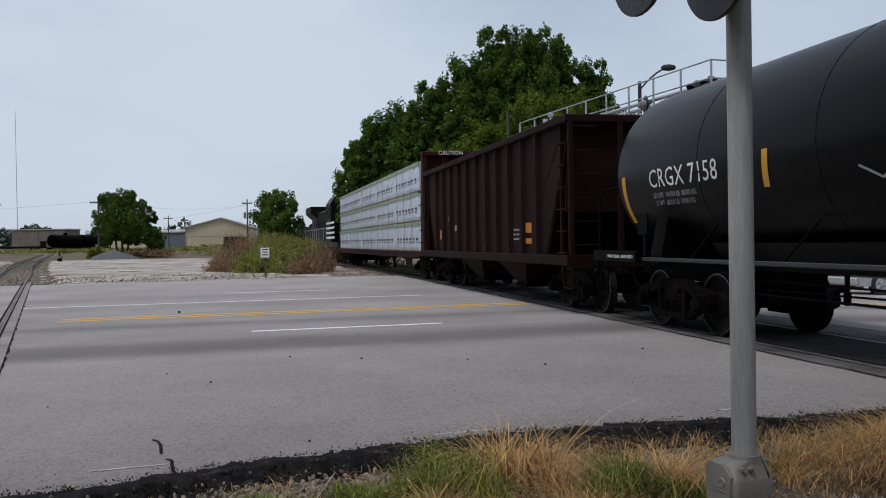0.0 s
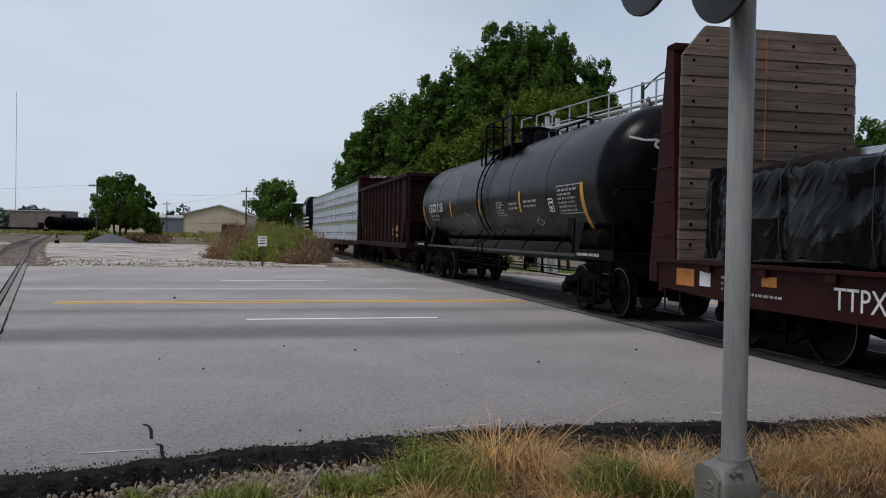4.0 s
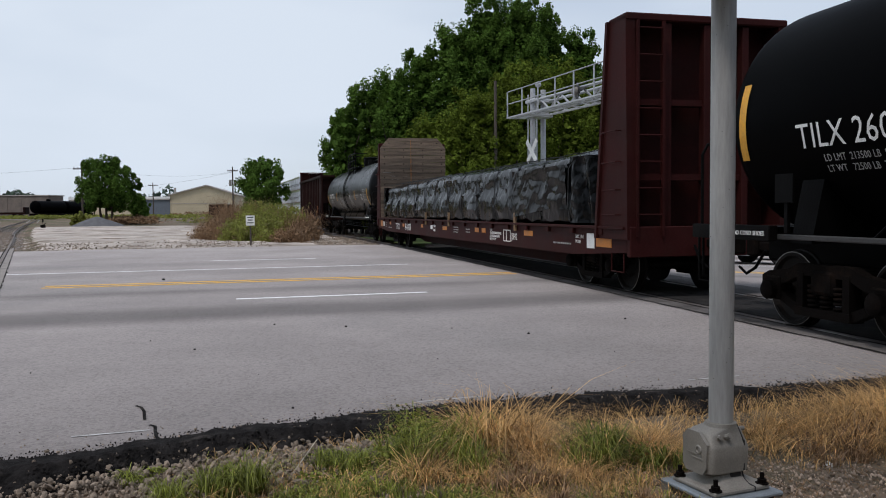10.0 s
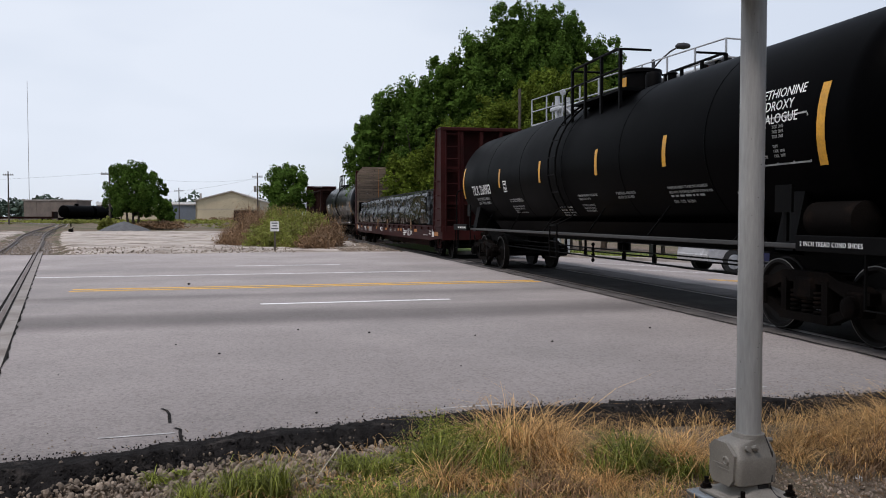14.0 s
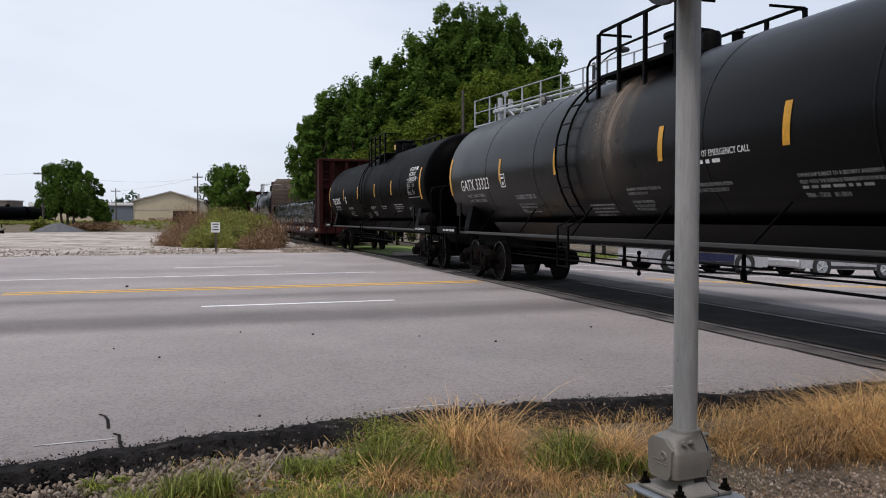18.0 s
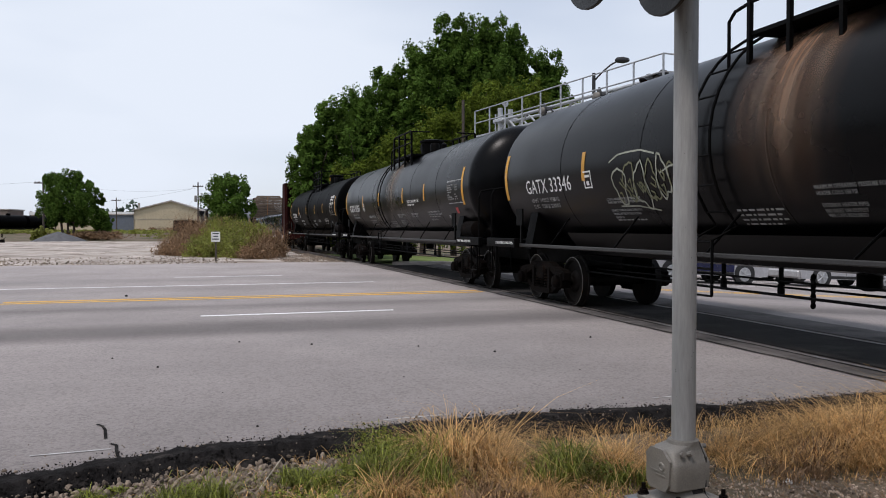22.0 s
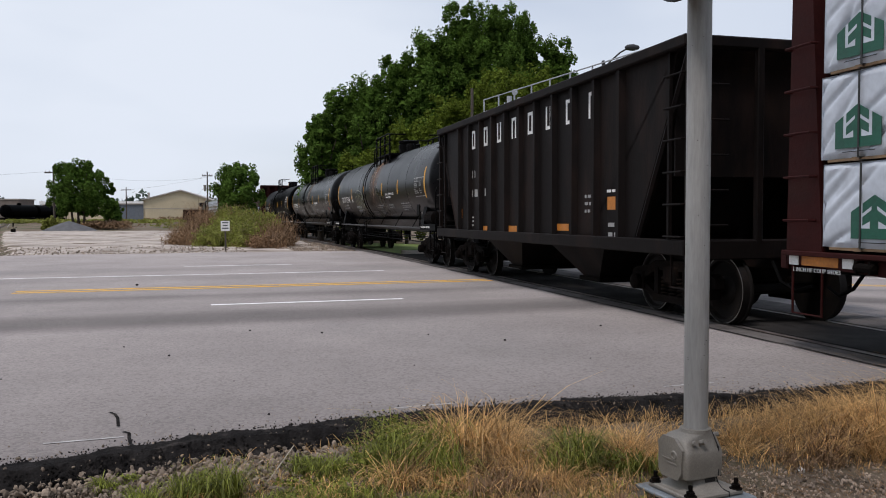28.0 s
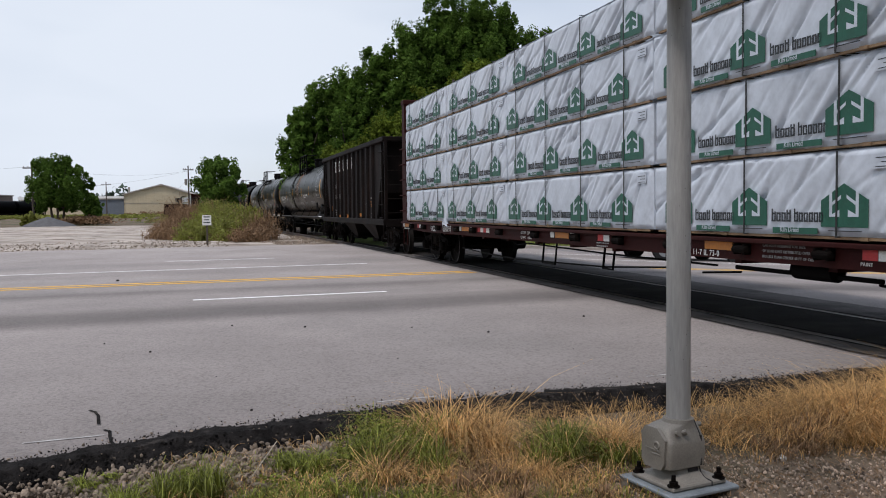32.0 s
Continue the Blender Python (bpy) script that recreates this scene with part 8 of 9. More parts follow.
# ---- waiting cars past the crossing ----
def waiting_car(a, n, paint, kind, label):
    x, y = road_xy(a, n)
    z = fall(x, y)
    slope = math.degrees(math.atan2(fall(*road_xy(a + 1, n)) - z, 1.0))
    car = thing("waiting_car", label, "car", "cars waiting at the crossing", at=pose(x, y, z, 0, -slope, math.degrees(math.atan2(RE.y, RE.x)) ))
    tall = 1.75 if kind == "suv" else 1.45
    w = 0.92
    low = [(-2.3, 0.28), (2.25, 0.28), (2.32, 0.55), (2.25, 0.85), (-2.25, 0.98), (-2.33, 0.6)]
    top = [(-2.1, 0.97), (-1.75, tall - 0.05), (-1.4, tall), (0.3, tall), (1.15, 0.98), (1.0, 0.9)] if kind == "suv" else [(-1.7, 0.95), (-0.95, tall - 0.03), (-0.5, tall), (0.3, tall - 0.02), (1.25, 0.93), (1.0, 0.88)]
    # travels towards the crossing: its nose points back along the road
    low, top = [(-p, q) for p, q in low], [(-p, q) for p, q in top]
    part("body", Shape().prism(low, "y", -w, w), paint, car)
    if kind == "suv" and paint is M_CARWHITE and a < 20:
        part("side_band", Shape().box(-0.98, 0.96, -w - 0.014, -w - 0.002, 0.41, 0.74), M_CARBLUE, car, "dark blue band along the doors")
        me, wd, _ = letters("POLICE", 0.2, M_CARBLUE, 1.1)
        part("car_lettering", me, None, car, "blue lettering along the doors", at=pose(-wd / 2, -w - 0.006, 0.78, 90))
    part("cabin", Shape().prism(top, "y", -w + 0.12, w - 0.12), M_GLASS_DARK, car)
    part("roof", Shape().box(-0.35 if kind != "suv" else -0.35, 1.45 if kind == "suv" else 0.7, -w + 0.14, w - 0.14, tall - 0.03, tall + 0.02, 0.02), paint, car)
    for wx in (-1.4, 1.38):
        for sy in (1, -1):
            part("wheel_arch", Shape().lathe([(sy * (w + 0.002), 0.40), (sy * (w + 0.012), 0.40)], "y", 24, (wx, 0, 0.36)), M_TYRE, car)
            wh = part("wheel", Shape().lathe([(sy * (w - 0.2), 0.30), (sy * (w - 0.18), 0.345), (sy * (w + 0.015), 0.345), (sy * (w + 0.03), 0.30), (sy * (w + 0.02), 0.22)], "y", 24, (wx, 0, 0.345)), M_TYRE, car, smooth=True)
            rim = Shape().lathe([(sy * (w + 0.02), 0.235), (sy * (w + 0.03), 0.22)], "y", 24, (wx, 0, 0.345))
            for i in range(5):
                t = 2 * math.pi * i / 5
                rim.rod((wx, sy * (w + 0.035), 0.345), (wx + 0.22 * math.cos(t), sy * (w + 0.03), 0.345 + 0.22 * math.sin(t)), 0.03, n=6)
            part("rim", rim, M_ALU, wh)
    part("bumper", Shape().box(-2.36, -2.2, -w + 0.05, w - 0.05, 0.3, 0.55, 0.04), paint, car)
    part("headlight", Shape().box(-2.3, -2.1, -w - 0.005, -w + 0.25, 0.62, 0.78, 0.03), M_ALU, car)
    part("headlight", Shape().box(-2.3, -2.1, w - 0.25, w + 0.005, 0.62, 0.78, 0.03), M_ALU, car)
    part("sill_trim", Shape().box(-1.0, 0.95, -w - 0.008, -w + 0.02, 0.3, 0.4), M_TYRE, car)
    for dx in (-0.35, 0.6):
        part("door_gap", Shape().box(dx - 0.006, dx + 0.006, -w - 0.003, -w + 0.01, 0.4, 0.92), M_TYRE, car)


near_signal()
cantilever()
street_lamp()
small_sign()
warehouse()
utility_pole(-32.3, 140, 8.9, 0.85, "wooden utility pole with transformers beside the warehouse")
utility_pole(-44.9, 110, 8.0, 1.1, "wooden utility pole with a crossarm behind the tree")
utility_pole(-75, 190, 7.8, 1.1, "distant wooden utility pole with a crossarm")
utility_pole(-65, 200, 8.2, 1.1, "distant wooden utility pole with a crossarm")
utility_pole(-84.8, 160, 10.2, 1.0, "distant wooden utility pole with a crossarm")
wires()
far_yard()
waiting_car(16.8, 23.9, M_CARWHITE, "suv", "white and blue police suv waiting past the crossing")
waiting_car(22.75, 23.9, M_CARWHITE, "sedan", "white sedan waiting behind the white suv")
waiting_car(22.4, 27.7, M_CARBLUE, "sedan", "dark blue sedan waiting in the outer lane")
waiting_car(28.6, 23.9, M_CARDARK, "suv", "dark suv waiting in the queue of cars")
waiting_car(34.6, 23.9, M_CARWHITE, "suv", "white suv at the back of the queue")


# ---- plants ----
def quad_mesh(name, verts, faces, material):
    """A mesh of quads straight from arrays."""
    me = bpy.data.meshes.new(name)
    verts, faces = np.asarray(verts, float), np.asarray(faces, np.int32)
    me.vertices.add(len(verts))
    me.vertices.foreach_set("co", verts.ravel())
    me.loops.add(faces.size)
    me.loops.foreach_set("vertex_index", faces.ravel())
    me.polygons.add(len(faces))
    me.polygons.foreach_set("loop_start", np.arange(0, faces.size, 4, dtype=np.int32))
    me.polygons.foreach_set("loop_total", np.full(len(faces), 4, np.int32))
    me.update(calc_edges=True)
    me.materials.append(material)
    return me


def leaf_quads(rs, p, size, up=0.6, out=None):
    """Leaf-shaped quads at the points p; out: the way that each one's face looks, roughly."""
    n = len(p)
    k = size * (0.6 + 0.8 * rs.random_sample((n, 1)))
    if out is None:
        a = rs.normal(size=(n, 3)) * (1, 1, up)
        a /= np.linalg.norm(a, axis=1, keepdims=True)
        b = np.cross(a, rs.normal(size=(n, 3)))
    else:
        face = out + rs.normal(size=(n, 3)) * 0.8
        a = np.cross(face, rs.normal(size=(n, 3)))
        a /= np.linalg.norm(a, axis=1, keepdims=True) + 1e-9
        b = np.cross(face, a)
    b /= np.linalg.norm(b, axis=1, keepdims=True) + 1e-9
    return np.stack([p - a * k, p + b * k * 0.6 + a * k * 0.1, p + a * k, p - b * k * 0.6 + a * k * 0.1], 1).reshape(-1, 3)


def leaf_cloud(s, rnd, centre, radii, n, size, shell=0.55):
    """Small leaf cards in an ellipsoid, gathered in random clumps."""
    rs = np.random.RandomState(rnd.randrange(10 ** 8))
    m = max(4, n // 40)
    c = rs.normal(size=(m, 3))
    c *= (rs.random_sample((m, 1)) ** 0.4) / np.linalg.norm(c, axis=1, keepdims=True) * 0.85
    p = c[rs.randint(0, m, n)] + rs.normal(size=(n, 3)) * 0.2
    v = leaf_quads(rs, p * np.array(radii) + np.array(centre), size)
    s.add(v.tolist(), np.arange(4 * n).reshape(-1, 4).tolist())


def tree(name, x, y, w, z0, z1, size, mat, label, trunk=0.3, seed=0, group="trees along the track", density=1.7, per=70, stems=1, airy=0.0, lumpy=1.0):
    """A tree: tapered trunk, limbs, and a crown whose surface is made of many leafy tufts over inner foliage. w: half width; z0, z1: crown's bottom and top."""
    rnd, rs = random.Random(seed), np.random.RandomState(seed)
    base = fall(x, y) + rise(y) - 0.1
    t = thing(name, label, "tree", group, at=pose(x, y, base))
    h = z1 - z0
    heads = []
    for k in range(stems):
        o = Vector((0.35 * w * (k - (stems - 1) / 2) * 2 / max(1, stems), rnd.uniform(-0.2, 0.2), 0))
        pts = [o * 0.4 + Vector((0, 0, -0.1)), o * 0.7 + Vector((rnd.uniform(-0.1, 0.1), 0, z0 * 0.6 + 0.3)), o + Vector((rnd.uniform(-0.3, 0.3), 0, z0 + h * 0.45)), o * 1.2 + Vector((0, 0, z0 + h * 0.85))]
        s = Shape()
        for q in range(3):
            s.rod(pts[q], pts[q + 1], trunk * (1.0 - 0.3 * q), trunk * (0.7 - 0.3 * q) + 0.015, n=9)
        part("trunk", s, M_BARK, t, smooth=True)
        heads.append(pts)

    def radius(f):
        return w * np.sin(np.pi * np.clip(0.10 + 0.82 * f, 0, 1)) ** 0.62
    lump = rs.normal(size=(7, 4))

    def swell(a, f):
        g = 1.0
        for u in lump:
            g = g + 0.042 * lumpy * np.sin(a * (1 + abs(u[0]) * 2).round() + u[1] * 3 + f * (3 + 5 * abs(u[2]))) * u[3]
        return np.clip(g, 0.62, 1.2)
    m = int(density * 0.75 * 2 * np.pi * w * 0.8 * h)
    f = rs.random_sample(m)
    a = rs.random_sample(m) * 2 * np.pi
    r = radius(f) * swell(a, f) * (0.56 + 0.47 * rs.random_sample(m) ** 0.6)
    tc = np.stack([r * np.cos(a), r * np.sin(a), z0 + h * (f * 0.97 + 0.03 * rs.random_sample(m))], 1)
    if airy:
        tc = tc[rs.random_sample(m) > airy]
        m = len(tc)
    tr = (0.2 + 0.4 * rs.random_sample(m) ** 1.5) * (0.6 + w * 0.14)
    per = int(per * 1.75)
    which = rs.randint(0, m, m * per)
    way = rs.normal(size=(m * per, 3))
    way /= np.linalg.norm(way, axis=1, keepdims=True)
    p = tc[which] + way * (0.35 + 0.75 * rs.random_sample((m * per, 1)) ** 0.7) * tr[which][:, None] * (0.9, 0.9, 1.25)
    axis = tc[which] * (1, 1, 0) / (w + 0.1)
    out = way * 0.8 + axis * 0.5 + np.array((0, 0, 0.45))
    n2 = int(m * per * 0.22)
    f2, a2 = rs.random_sample(n2), rs.random_sample(n2) * 2 * np.pi
    r2 = radius(f2) * 0.72 * rs.random_sample(n2) ** 0.5
    inner = np.stack([r2 * np.cos(a2), r2 * np.sin(a2), z0 + h * (0.06 + 0.86 * f2)], 1)
    v = np.concatenate([leaf_quads(rs, p, size, out=out), leaf_quads(rs, inner, size * (2.4 if not airy else 1.4))])
    part("crown", quad_mesh("crown", v, np.arange(len(v)).reshape(-1, 4), mat), None, t)
    for k in range(7):
        e = Vector(tc[rs.randint(0, m)].tolist())
        pts = heads[k % stems]
        root = pts[1].lerp(pts[2], rnd.uniform(0.1, 0.9))
        mid = root.lerp(e, 0.5) + Vector((0, 0, -0.15))
        part("limb", Shape().rod(root, mid, trunk * 0.4, trunk * 0.25, n=6).rod(mid, e, trunk * 0.25, 0.012, n=6), M_BARK, t)
    return t


def woods():
    # the tall group behind the cantilever: place, half width, crown bottom and top
    tall = ((-5.6, 57, 1.5, 1.6, 8.6), (-4.1, 58, 1.9, 1.8, 10.4), (-2.2, 57, 2.0, 1.8, 11.0), (-0.3, 58, 1.9, 2.0, 12.8), (1.9, 57, 2.3, 2.2, 14.2), (4.1, 58, 2.6, 2.5, 16.0), (6.5, 57, 2.7, 2.5, 15.9), (8.3, 58.5, 2.0, 2.5, 15.6), (10.4, 57, 2.0, 2.0, 13.6))
    for i, (x, y, w, z0, z1) in enumerate(tall):
        tree("tree", x, y, w, z0 - fall(x, y), z1 - fall(x, y), 0.088, M_LEAF, "tall dark green broadleaf tree behind the tracks", 0.24, 100 + i)
    young = ((-2.8, 51, 1.8, 0.4, 5.4), (0.2, 50, 2.2, 0.4, 7.2), (2.6, 49, 2.2, 0.4, 8.6), (5.2, 49, 2.3, 0.4, 10.0), (7.8, 50, 2.3, 0.4, 10.3), (10.4, 50, 2.2, 0.4, 9.2))
    for i, (x, y, w, z0, z1) in enumerate(young):
        tree("tree", x, y, w, z0 - fall(x, y), z1 - fall(x, y), 0.075, M_LEAF_LIGHT, "yellow-green young tree hung with vines", 0.12, 200 + i, per=60)
    row = ((13.2, 52, 2.2, 0.4, 8.6), (15.8, 53, 2.2, 0.4, 8.2), (18.4, 52, 2.2, 0.4, 8.5), (20.9, 54, 2.3, 0.4, 9.1), (23.5, 53, 2.2, 0.4, 8.7), (25.8, 55, 2.2, 0.4, 8.9), (28.4, 54, 2.3, 0.4, 9.6), (31.0, 56, 2.4, 0.4, 9.6), (34, 57, 2.6, 0.4, 9.4), (38, 58, 2.8, 0.4, 9.4))
    for i, (x, y, w, z0, z1) in enumerate(row):
        tree("tree", x, y, w, z0 - fall(x, y), z1 - fall(x, y), 0.085, M_LEAF, "green broadleaf tree past the road", 0.14, 300 + i, per=60)
    p = thing("vine_pole", "old pole overgrown with green vines", "pole", at=pose(3.9, 47.5, fall(3.9, 47.5)))
    part("pole", Shape().lathe([(0, 0.12), (9.0, 0.08)], "z", 10), M_TIE, p, smooth=True)
    v = Shape()
    r2 = random.Random(5)
    for k in range(14):
        leaf_cloud(v, r2, (r2.uniform(-0.2, 0.2), r2.uniform(-0.2, 0.2), 0.5 + 0.33 * k), (0.42, 0.42, 0.42), 60, 0.10)
    part("vine", v, M_LEAF_LIGHT, p)
    # single trees of the yard
    tree("tree", -39.9, 105, 4.0, 1.9, 8.2, 0.12, M_LEAF, "dark green broadleaf tree in the yard", 0.2, 31, "yard trees", density=1.7, per=120, stems=3, airy=0.25, lumpy=2.4)
    tree("tree", -38.2, 112, 1.35, 0.3, 4.0, 0.15, M_LEAF, "small dense dark tree in the yard", 0.15, 32, "yard trees", per=55)
    tree("tree", -14.6, 75, 2.25, 1.7, 6.15, 0.115, M_LEAF, "round bright green tree beside the track", 0.12, 33, "yard trees", density=2.2, per=80, stems=2, airy=0.12, lumpy=1.8)
    tree("tree", -41.8, 101, 1.1, 0.1, 1.5, 0.12, M_WEED_GREEN, "low yellow-green bush behind the gravel heap", 0.05, 34, "yard trees", per=50)
    # far tree line
    s, r = Shape(), random.Random(17)
    for _ in range(260):
        a = math.radians(r.uniform(-62, 50))
        d = r.uniform(330, 520)
        x, y, h = d * math.sin(a), d * math.cos(a), r.uniform(8, 12)
        for _ in range(5):
            leaf_cloud(s, r, (x + r.uniform(-7, 7), y + r.uniform(-5, 5), h * r.uniform(0.3, 0.75)), (6, 5, h * 0.3), 60, 0.95, 0.3)
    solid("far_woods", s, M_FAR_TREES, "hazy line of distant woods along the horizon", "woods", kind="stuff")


def blades(s, rnd, x, y, z, n, h, spread, lean, width):
    """A tuft of grass blades, each bent over in two segments."""
    rs = np.random.RandomState(rnd.randrange(10 ** 8))
    a = rs.random_sample(n) * 6.283
    r = spread * rs.random_sample(n) ** 0.6
    bx, by = x + r * np.cos(a), y + r * np.sin(a)
    hh = h * (0.4 + 0.8 * rs.random_sample(n))
    d = np.where(rs.random_sample(n) < 0.5, rs.random_sample(n) * 6.283, a)
    l = lean * hh * (0.2 + 1.0 * rs.random_sample(n))
    w = width * (0.6 + 0.8 * rs.random_sample(n))
    px, py = -np.sin(d) * w, np.cos(d) * w
    droop = rs.random_sample(n)
    rows = []
    for f, rise_, thin in ((0.0, 0.0, 1.0), (0.22, 0.5, 0.95), (0.62, 0.84, 0.75), (1.15, None, 0.15)):
        z_ = hh * (rise_ if rise_ is not None else 1.0 - 0.7 * droop)
        cx, cy = bx + np.cos(d) * l * f, by + np.sin(d) * l * f
        rows += [np.stack([cx - px * thin, cy - py * thin, z + z_], 1), np.stack([cx + px * thin, cy + py * thin, z + z_], 1)]
    v = np.stack(rows, 1).reshape(-1, 3)
    k = np.arange(n)[:, None] * 8
    f = np.concatenate([k + (0, 1, 3, 2), k + (2, 3, 5, 4), k + (4, 5, 7, 6)])
    s.add(v.tolist(), f.tolist())


def verge():
    rnd = random.Random(77)

    def tufts(name, spots, mat, label, width, lean):
        s = Shape()
        for x, y, n, h, sp in spots:
            for _ in range(max(1, int(n / 60))):
                blades(s, rnd, x + rnd.gauss(0, sp * 0.45), y + rnd.gauss(0, sp * 0.35), -0.10, 84, h * rnd.uniform(0.6, 1.15), sp * 0.3, lean, width)
        solid(name, s, mat, label, "grass", kind="stuff")
    tufts("green_tuft", [(0.0, 5.15, 1000, 0.25, 0.28), (0.12, 4.85, 400, 0.2, 0.2), (1.05, 4.95, 700, 0.24, 0.22), (1.42, 4.86, 200, 0.14, 0.15), (-0.55, 4.9, 380, 0.13, 0.18), (-0.3, 4.55, 500, 0.09, 0.35), (-1.06, 4.5, 420, 0.20, 0.17), (-1.3, 4.35, 200, 0.14, 0.2), (-1.75, 4.7, 160, 0.10, 0.14), (0.2, 4.4, 350, 0.09, 0.35), (0.9, 4.3, 160, 0.08, 0.25), (-0.2, 4.95, 300, 0.12, 0.25), (-0.7, 4.35, 320, 0.10, 0.3), (1.9, 5.5, 100, 0.16, 0.12)], M_GREEN_GRASS, "green weedy grass tufts on the verge", 0.0028, 0.9)
    tufts("dry_tuft", [(0.42, 5.25, 560, 0.32, 0.2), (0.66, 5.05, 300, 0.2, 0.2), (0.25, 4.65, 260, 0.15, 0.22), (0.75, 4.7, 320, 0.16, 0.25), (1.3, 5.2, 520, 0.22, 0.24), (1.55, 5.1, 300, 0.16, 0.2), (2.25, 5.5, 420, 0.11, 0.24), (2.55, 5.6, 800, 0.15, 0.28), (2.85, 5.55, 1000, 0.22, 0.28), (2.75, 5.25, 420, 0.14, 0.28), (3.1, 5.6, 1000, 0.30, 0.36), (3.45, 5.35, 1200, 0.34, 0.4), (2.95, 5.2, 480, 0.18, 0.3), (2.3, 5.2, 160, 0.09, 0.25), (0.5, 4.35, 350, 0.10, 0.35), (-0.05, 4.75, 200, 0.14, 0.3), (1.0, 4.5, 300, 0.1, 0.3), (3.9, 5.9, 1200, 0.34, 0.4), (4.3, 5.4, 1200, 0.34, 0.5), (-0.4, 4.4, 250, 0.07, 0.4)], M_DRY, "straw-coloured dry grass tufts on the verge", 0.002, 2.1)
    tufts("dead_weed", [(0.72, 4.25, 130, 0.15, 0.12), (0.48, 4.9, 160, 0.2, 0.18), (1.1, 4.25, 60, 0.1, 0.12), (0.35, 4.2, 80, 0.1, 0.2), (0.6, 4.55, 420, 0.12, 0.3), (0.15, 4.9, 260, 0.16, 0.25), (0.95, 5.1, 300, 0.18, 0.25), (2.8, 5.3, 420, 0.2, 0.4), (3.4, 5.6, 420, 0.22, 0.4), (2.5, 5.0, 260, 0.1, 0.3)], M_WEED, "dead brown weed stalks on the verge", 0.0026, 0.9)
    herbs = Shape()
    for x, y, sp, up_, n in ((-0.05, 5.3, 0.24, 0.14, 1500), (0.12, 5.05, 0.2, 0.11, 900), (-0.2, 5.0, 0.2, 0.06, 500), (1.05, 5.0, 0.2, 0.11, 900), (1.3, 4.95, 0.14, 0.08, 400), (-0.6, 5.0, 0.16, 0.05, 420), (-0.5, 4.65, 0.25, 0.04, 500), (-1.05, 4.6, 0.16, 0.07, 420), (-1.6, 4.8, 0.14, 0.04, 260), (0.3, 4.5, 0.25, 0.04, 350)):
        leaf_cloud(herbs, rnd, (x, y, -0.1 + up_), (sp, sp * 0.8, up_), n, 0.0115)
    solid("leafy_weeds", herbs, M_GREEN_GRASS, "low leafy green weeds among the grass", "weeds", kind="stuff")
    mat_ = Shape()
    for _ in range(850):
        x, y = rnd.uniform(-1.3, 4.6), rnd.uniform(3.7, 5.9)
        if (x < 1.35 or y > 4.9) and x * RN.x + y * RN.y < 5.42:
            blades(mat_, rnd, x, y, -0.1, 14, rnd.uniform(0.03, 0.10), 0.16, 1.5, 0.0022)
    solid("short_dry_grass", mat_, M_DRY, "short matted dead grass on the verge", "grass", kind="stuff")
    mg = Shape()
    for _ in range(260):
        x, y = rnd.uniform(-1.4, 1.4), rnd.uniform(3.8, 5.2)
        blades(mg, rnd, x, y, -0.1, 18, rnd.uniform(0.03, 0.09), 0.14, 0.9, 0.002)
    solid("short_green_grass", mg, M_GREEN_GRASS, "short green grass between the stones", "grass", kind="stuff")
    lone = Shape()
    for x, y in ((0.55, 5.6), (0.2, 5.45), (2.6, 6.0), (2.95, 6.05), (3.3, 6.1), (1.7, 5.7), (0.8, 5.6)):
        blades(lone, rnd, x, y, -0.05, 6, 0.15, 0.05, 1.2, 0.0011)
    solid("seed_stalk", lone, M_DRY, "thin dry seed stalks along the road edge", "grass", kind="stuff")

    def litter(r):
        return r.uniform(-2.6, 1.5), r.uniform(3.6, 5.6), -0.1

    def heap_left(r):
        x = r.gauss(-1.15, 0.55)
        return x, 4.92 + 0.27 * (x + 1.1) + r.gauss(0, 0.2), -0.105 + 0.05 * r.random()

    def heap_mid(r):
        return r.gauss(-0.12, 0.1), r.gauss(5.45, 0.07), -0.09 + 0.06 * r.random()
    scatter_stones("verge_stones", 3200, heap_left, 0.006, 0.024, "loose pale broken stones beside the road", 61, True)
    scatter_stones("verge_stones", 70, heap_mid, 0.015, 0.04, "small heap of pale stones at the road edge", 62, True)
    def on_shoulder(r, spread=0.09, mid=-0.17):
        a = r.uniform(-3, 7)
        off = mid + spread * r.gauss(0, 1)
        k = (off + 0.3) / 0.38
        x, y = road_xy(a, near_edge(a) + off)
        return x, y, max(-0.11, -0.125 + 0.133 * min(1, k * 1.75)) - 0.004
    crumbs = scatter_stones("asphalt_crumbs", 7000, on_shoulder, 0.003, 0.013, "crumbled black asphalt along the road edge", 68, True)
    crumbs.data.materials[0] = M_ASPHALT_NEW
    over = scatter_stones("asphalt_crumbs", 4500, lambda r: (lambda a: (*road_xy(a, near_edge(a) + 0.02 + abs(r.gauss(0, 0.11))), 0.002))(r.uniform(-3, 7)), 0.002, 0.008, "black crumbs strewn over the road's edge", 70, True)
    over.data.materials[0] = M_ASPHALT_NEW
    scatter_stones("verge_stones", 420, lambda r: (lambda x: (x, 5.22 + 0.25 * (x + 0.5) + r.gauss(0, 0.1), -0.1 + 0.04 * r.random()))(r.gauss(-0.5, 0.32)), 0.007, 0.03, "loose pale broken stones beside the road", 71, True)
    chips = scatter_stones("dirt_chips", 7500, lambda r: (r.uniform(1.1, 3.6), r.uniform(3.7, 5.3), -0.1), 0.003, 0.013, "brown bark chips and clods on bare dirt", 72, True)
    chips.data.materials[0] = M_CHIP
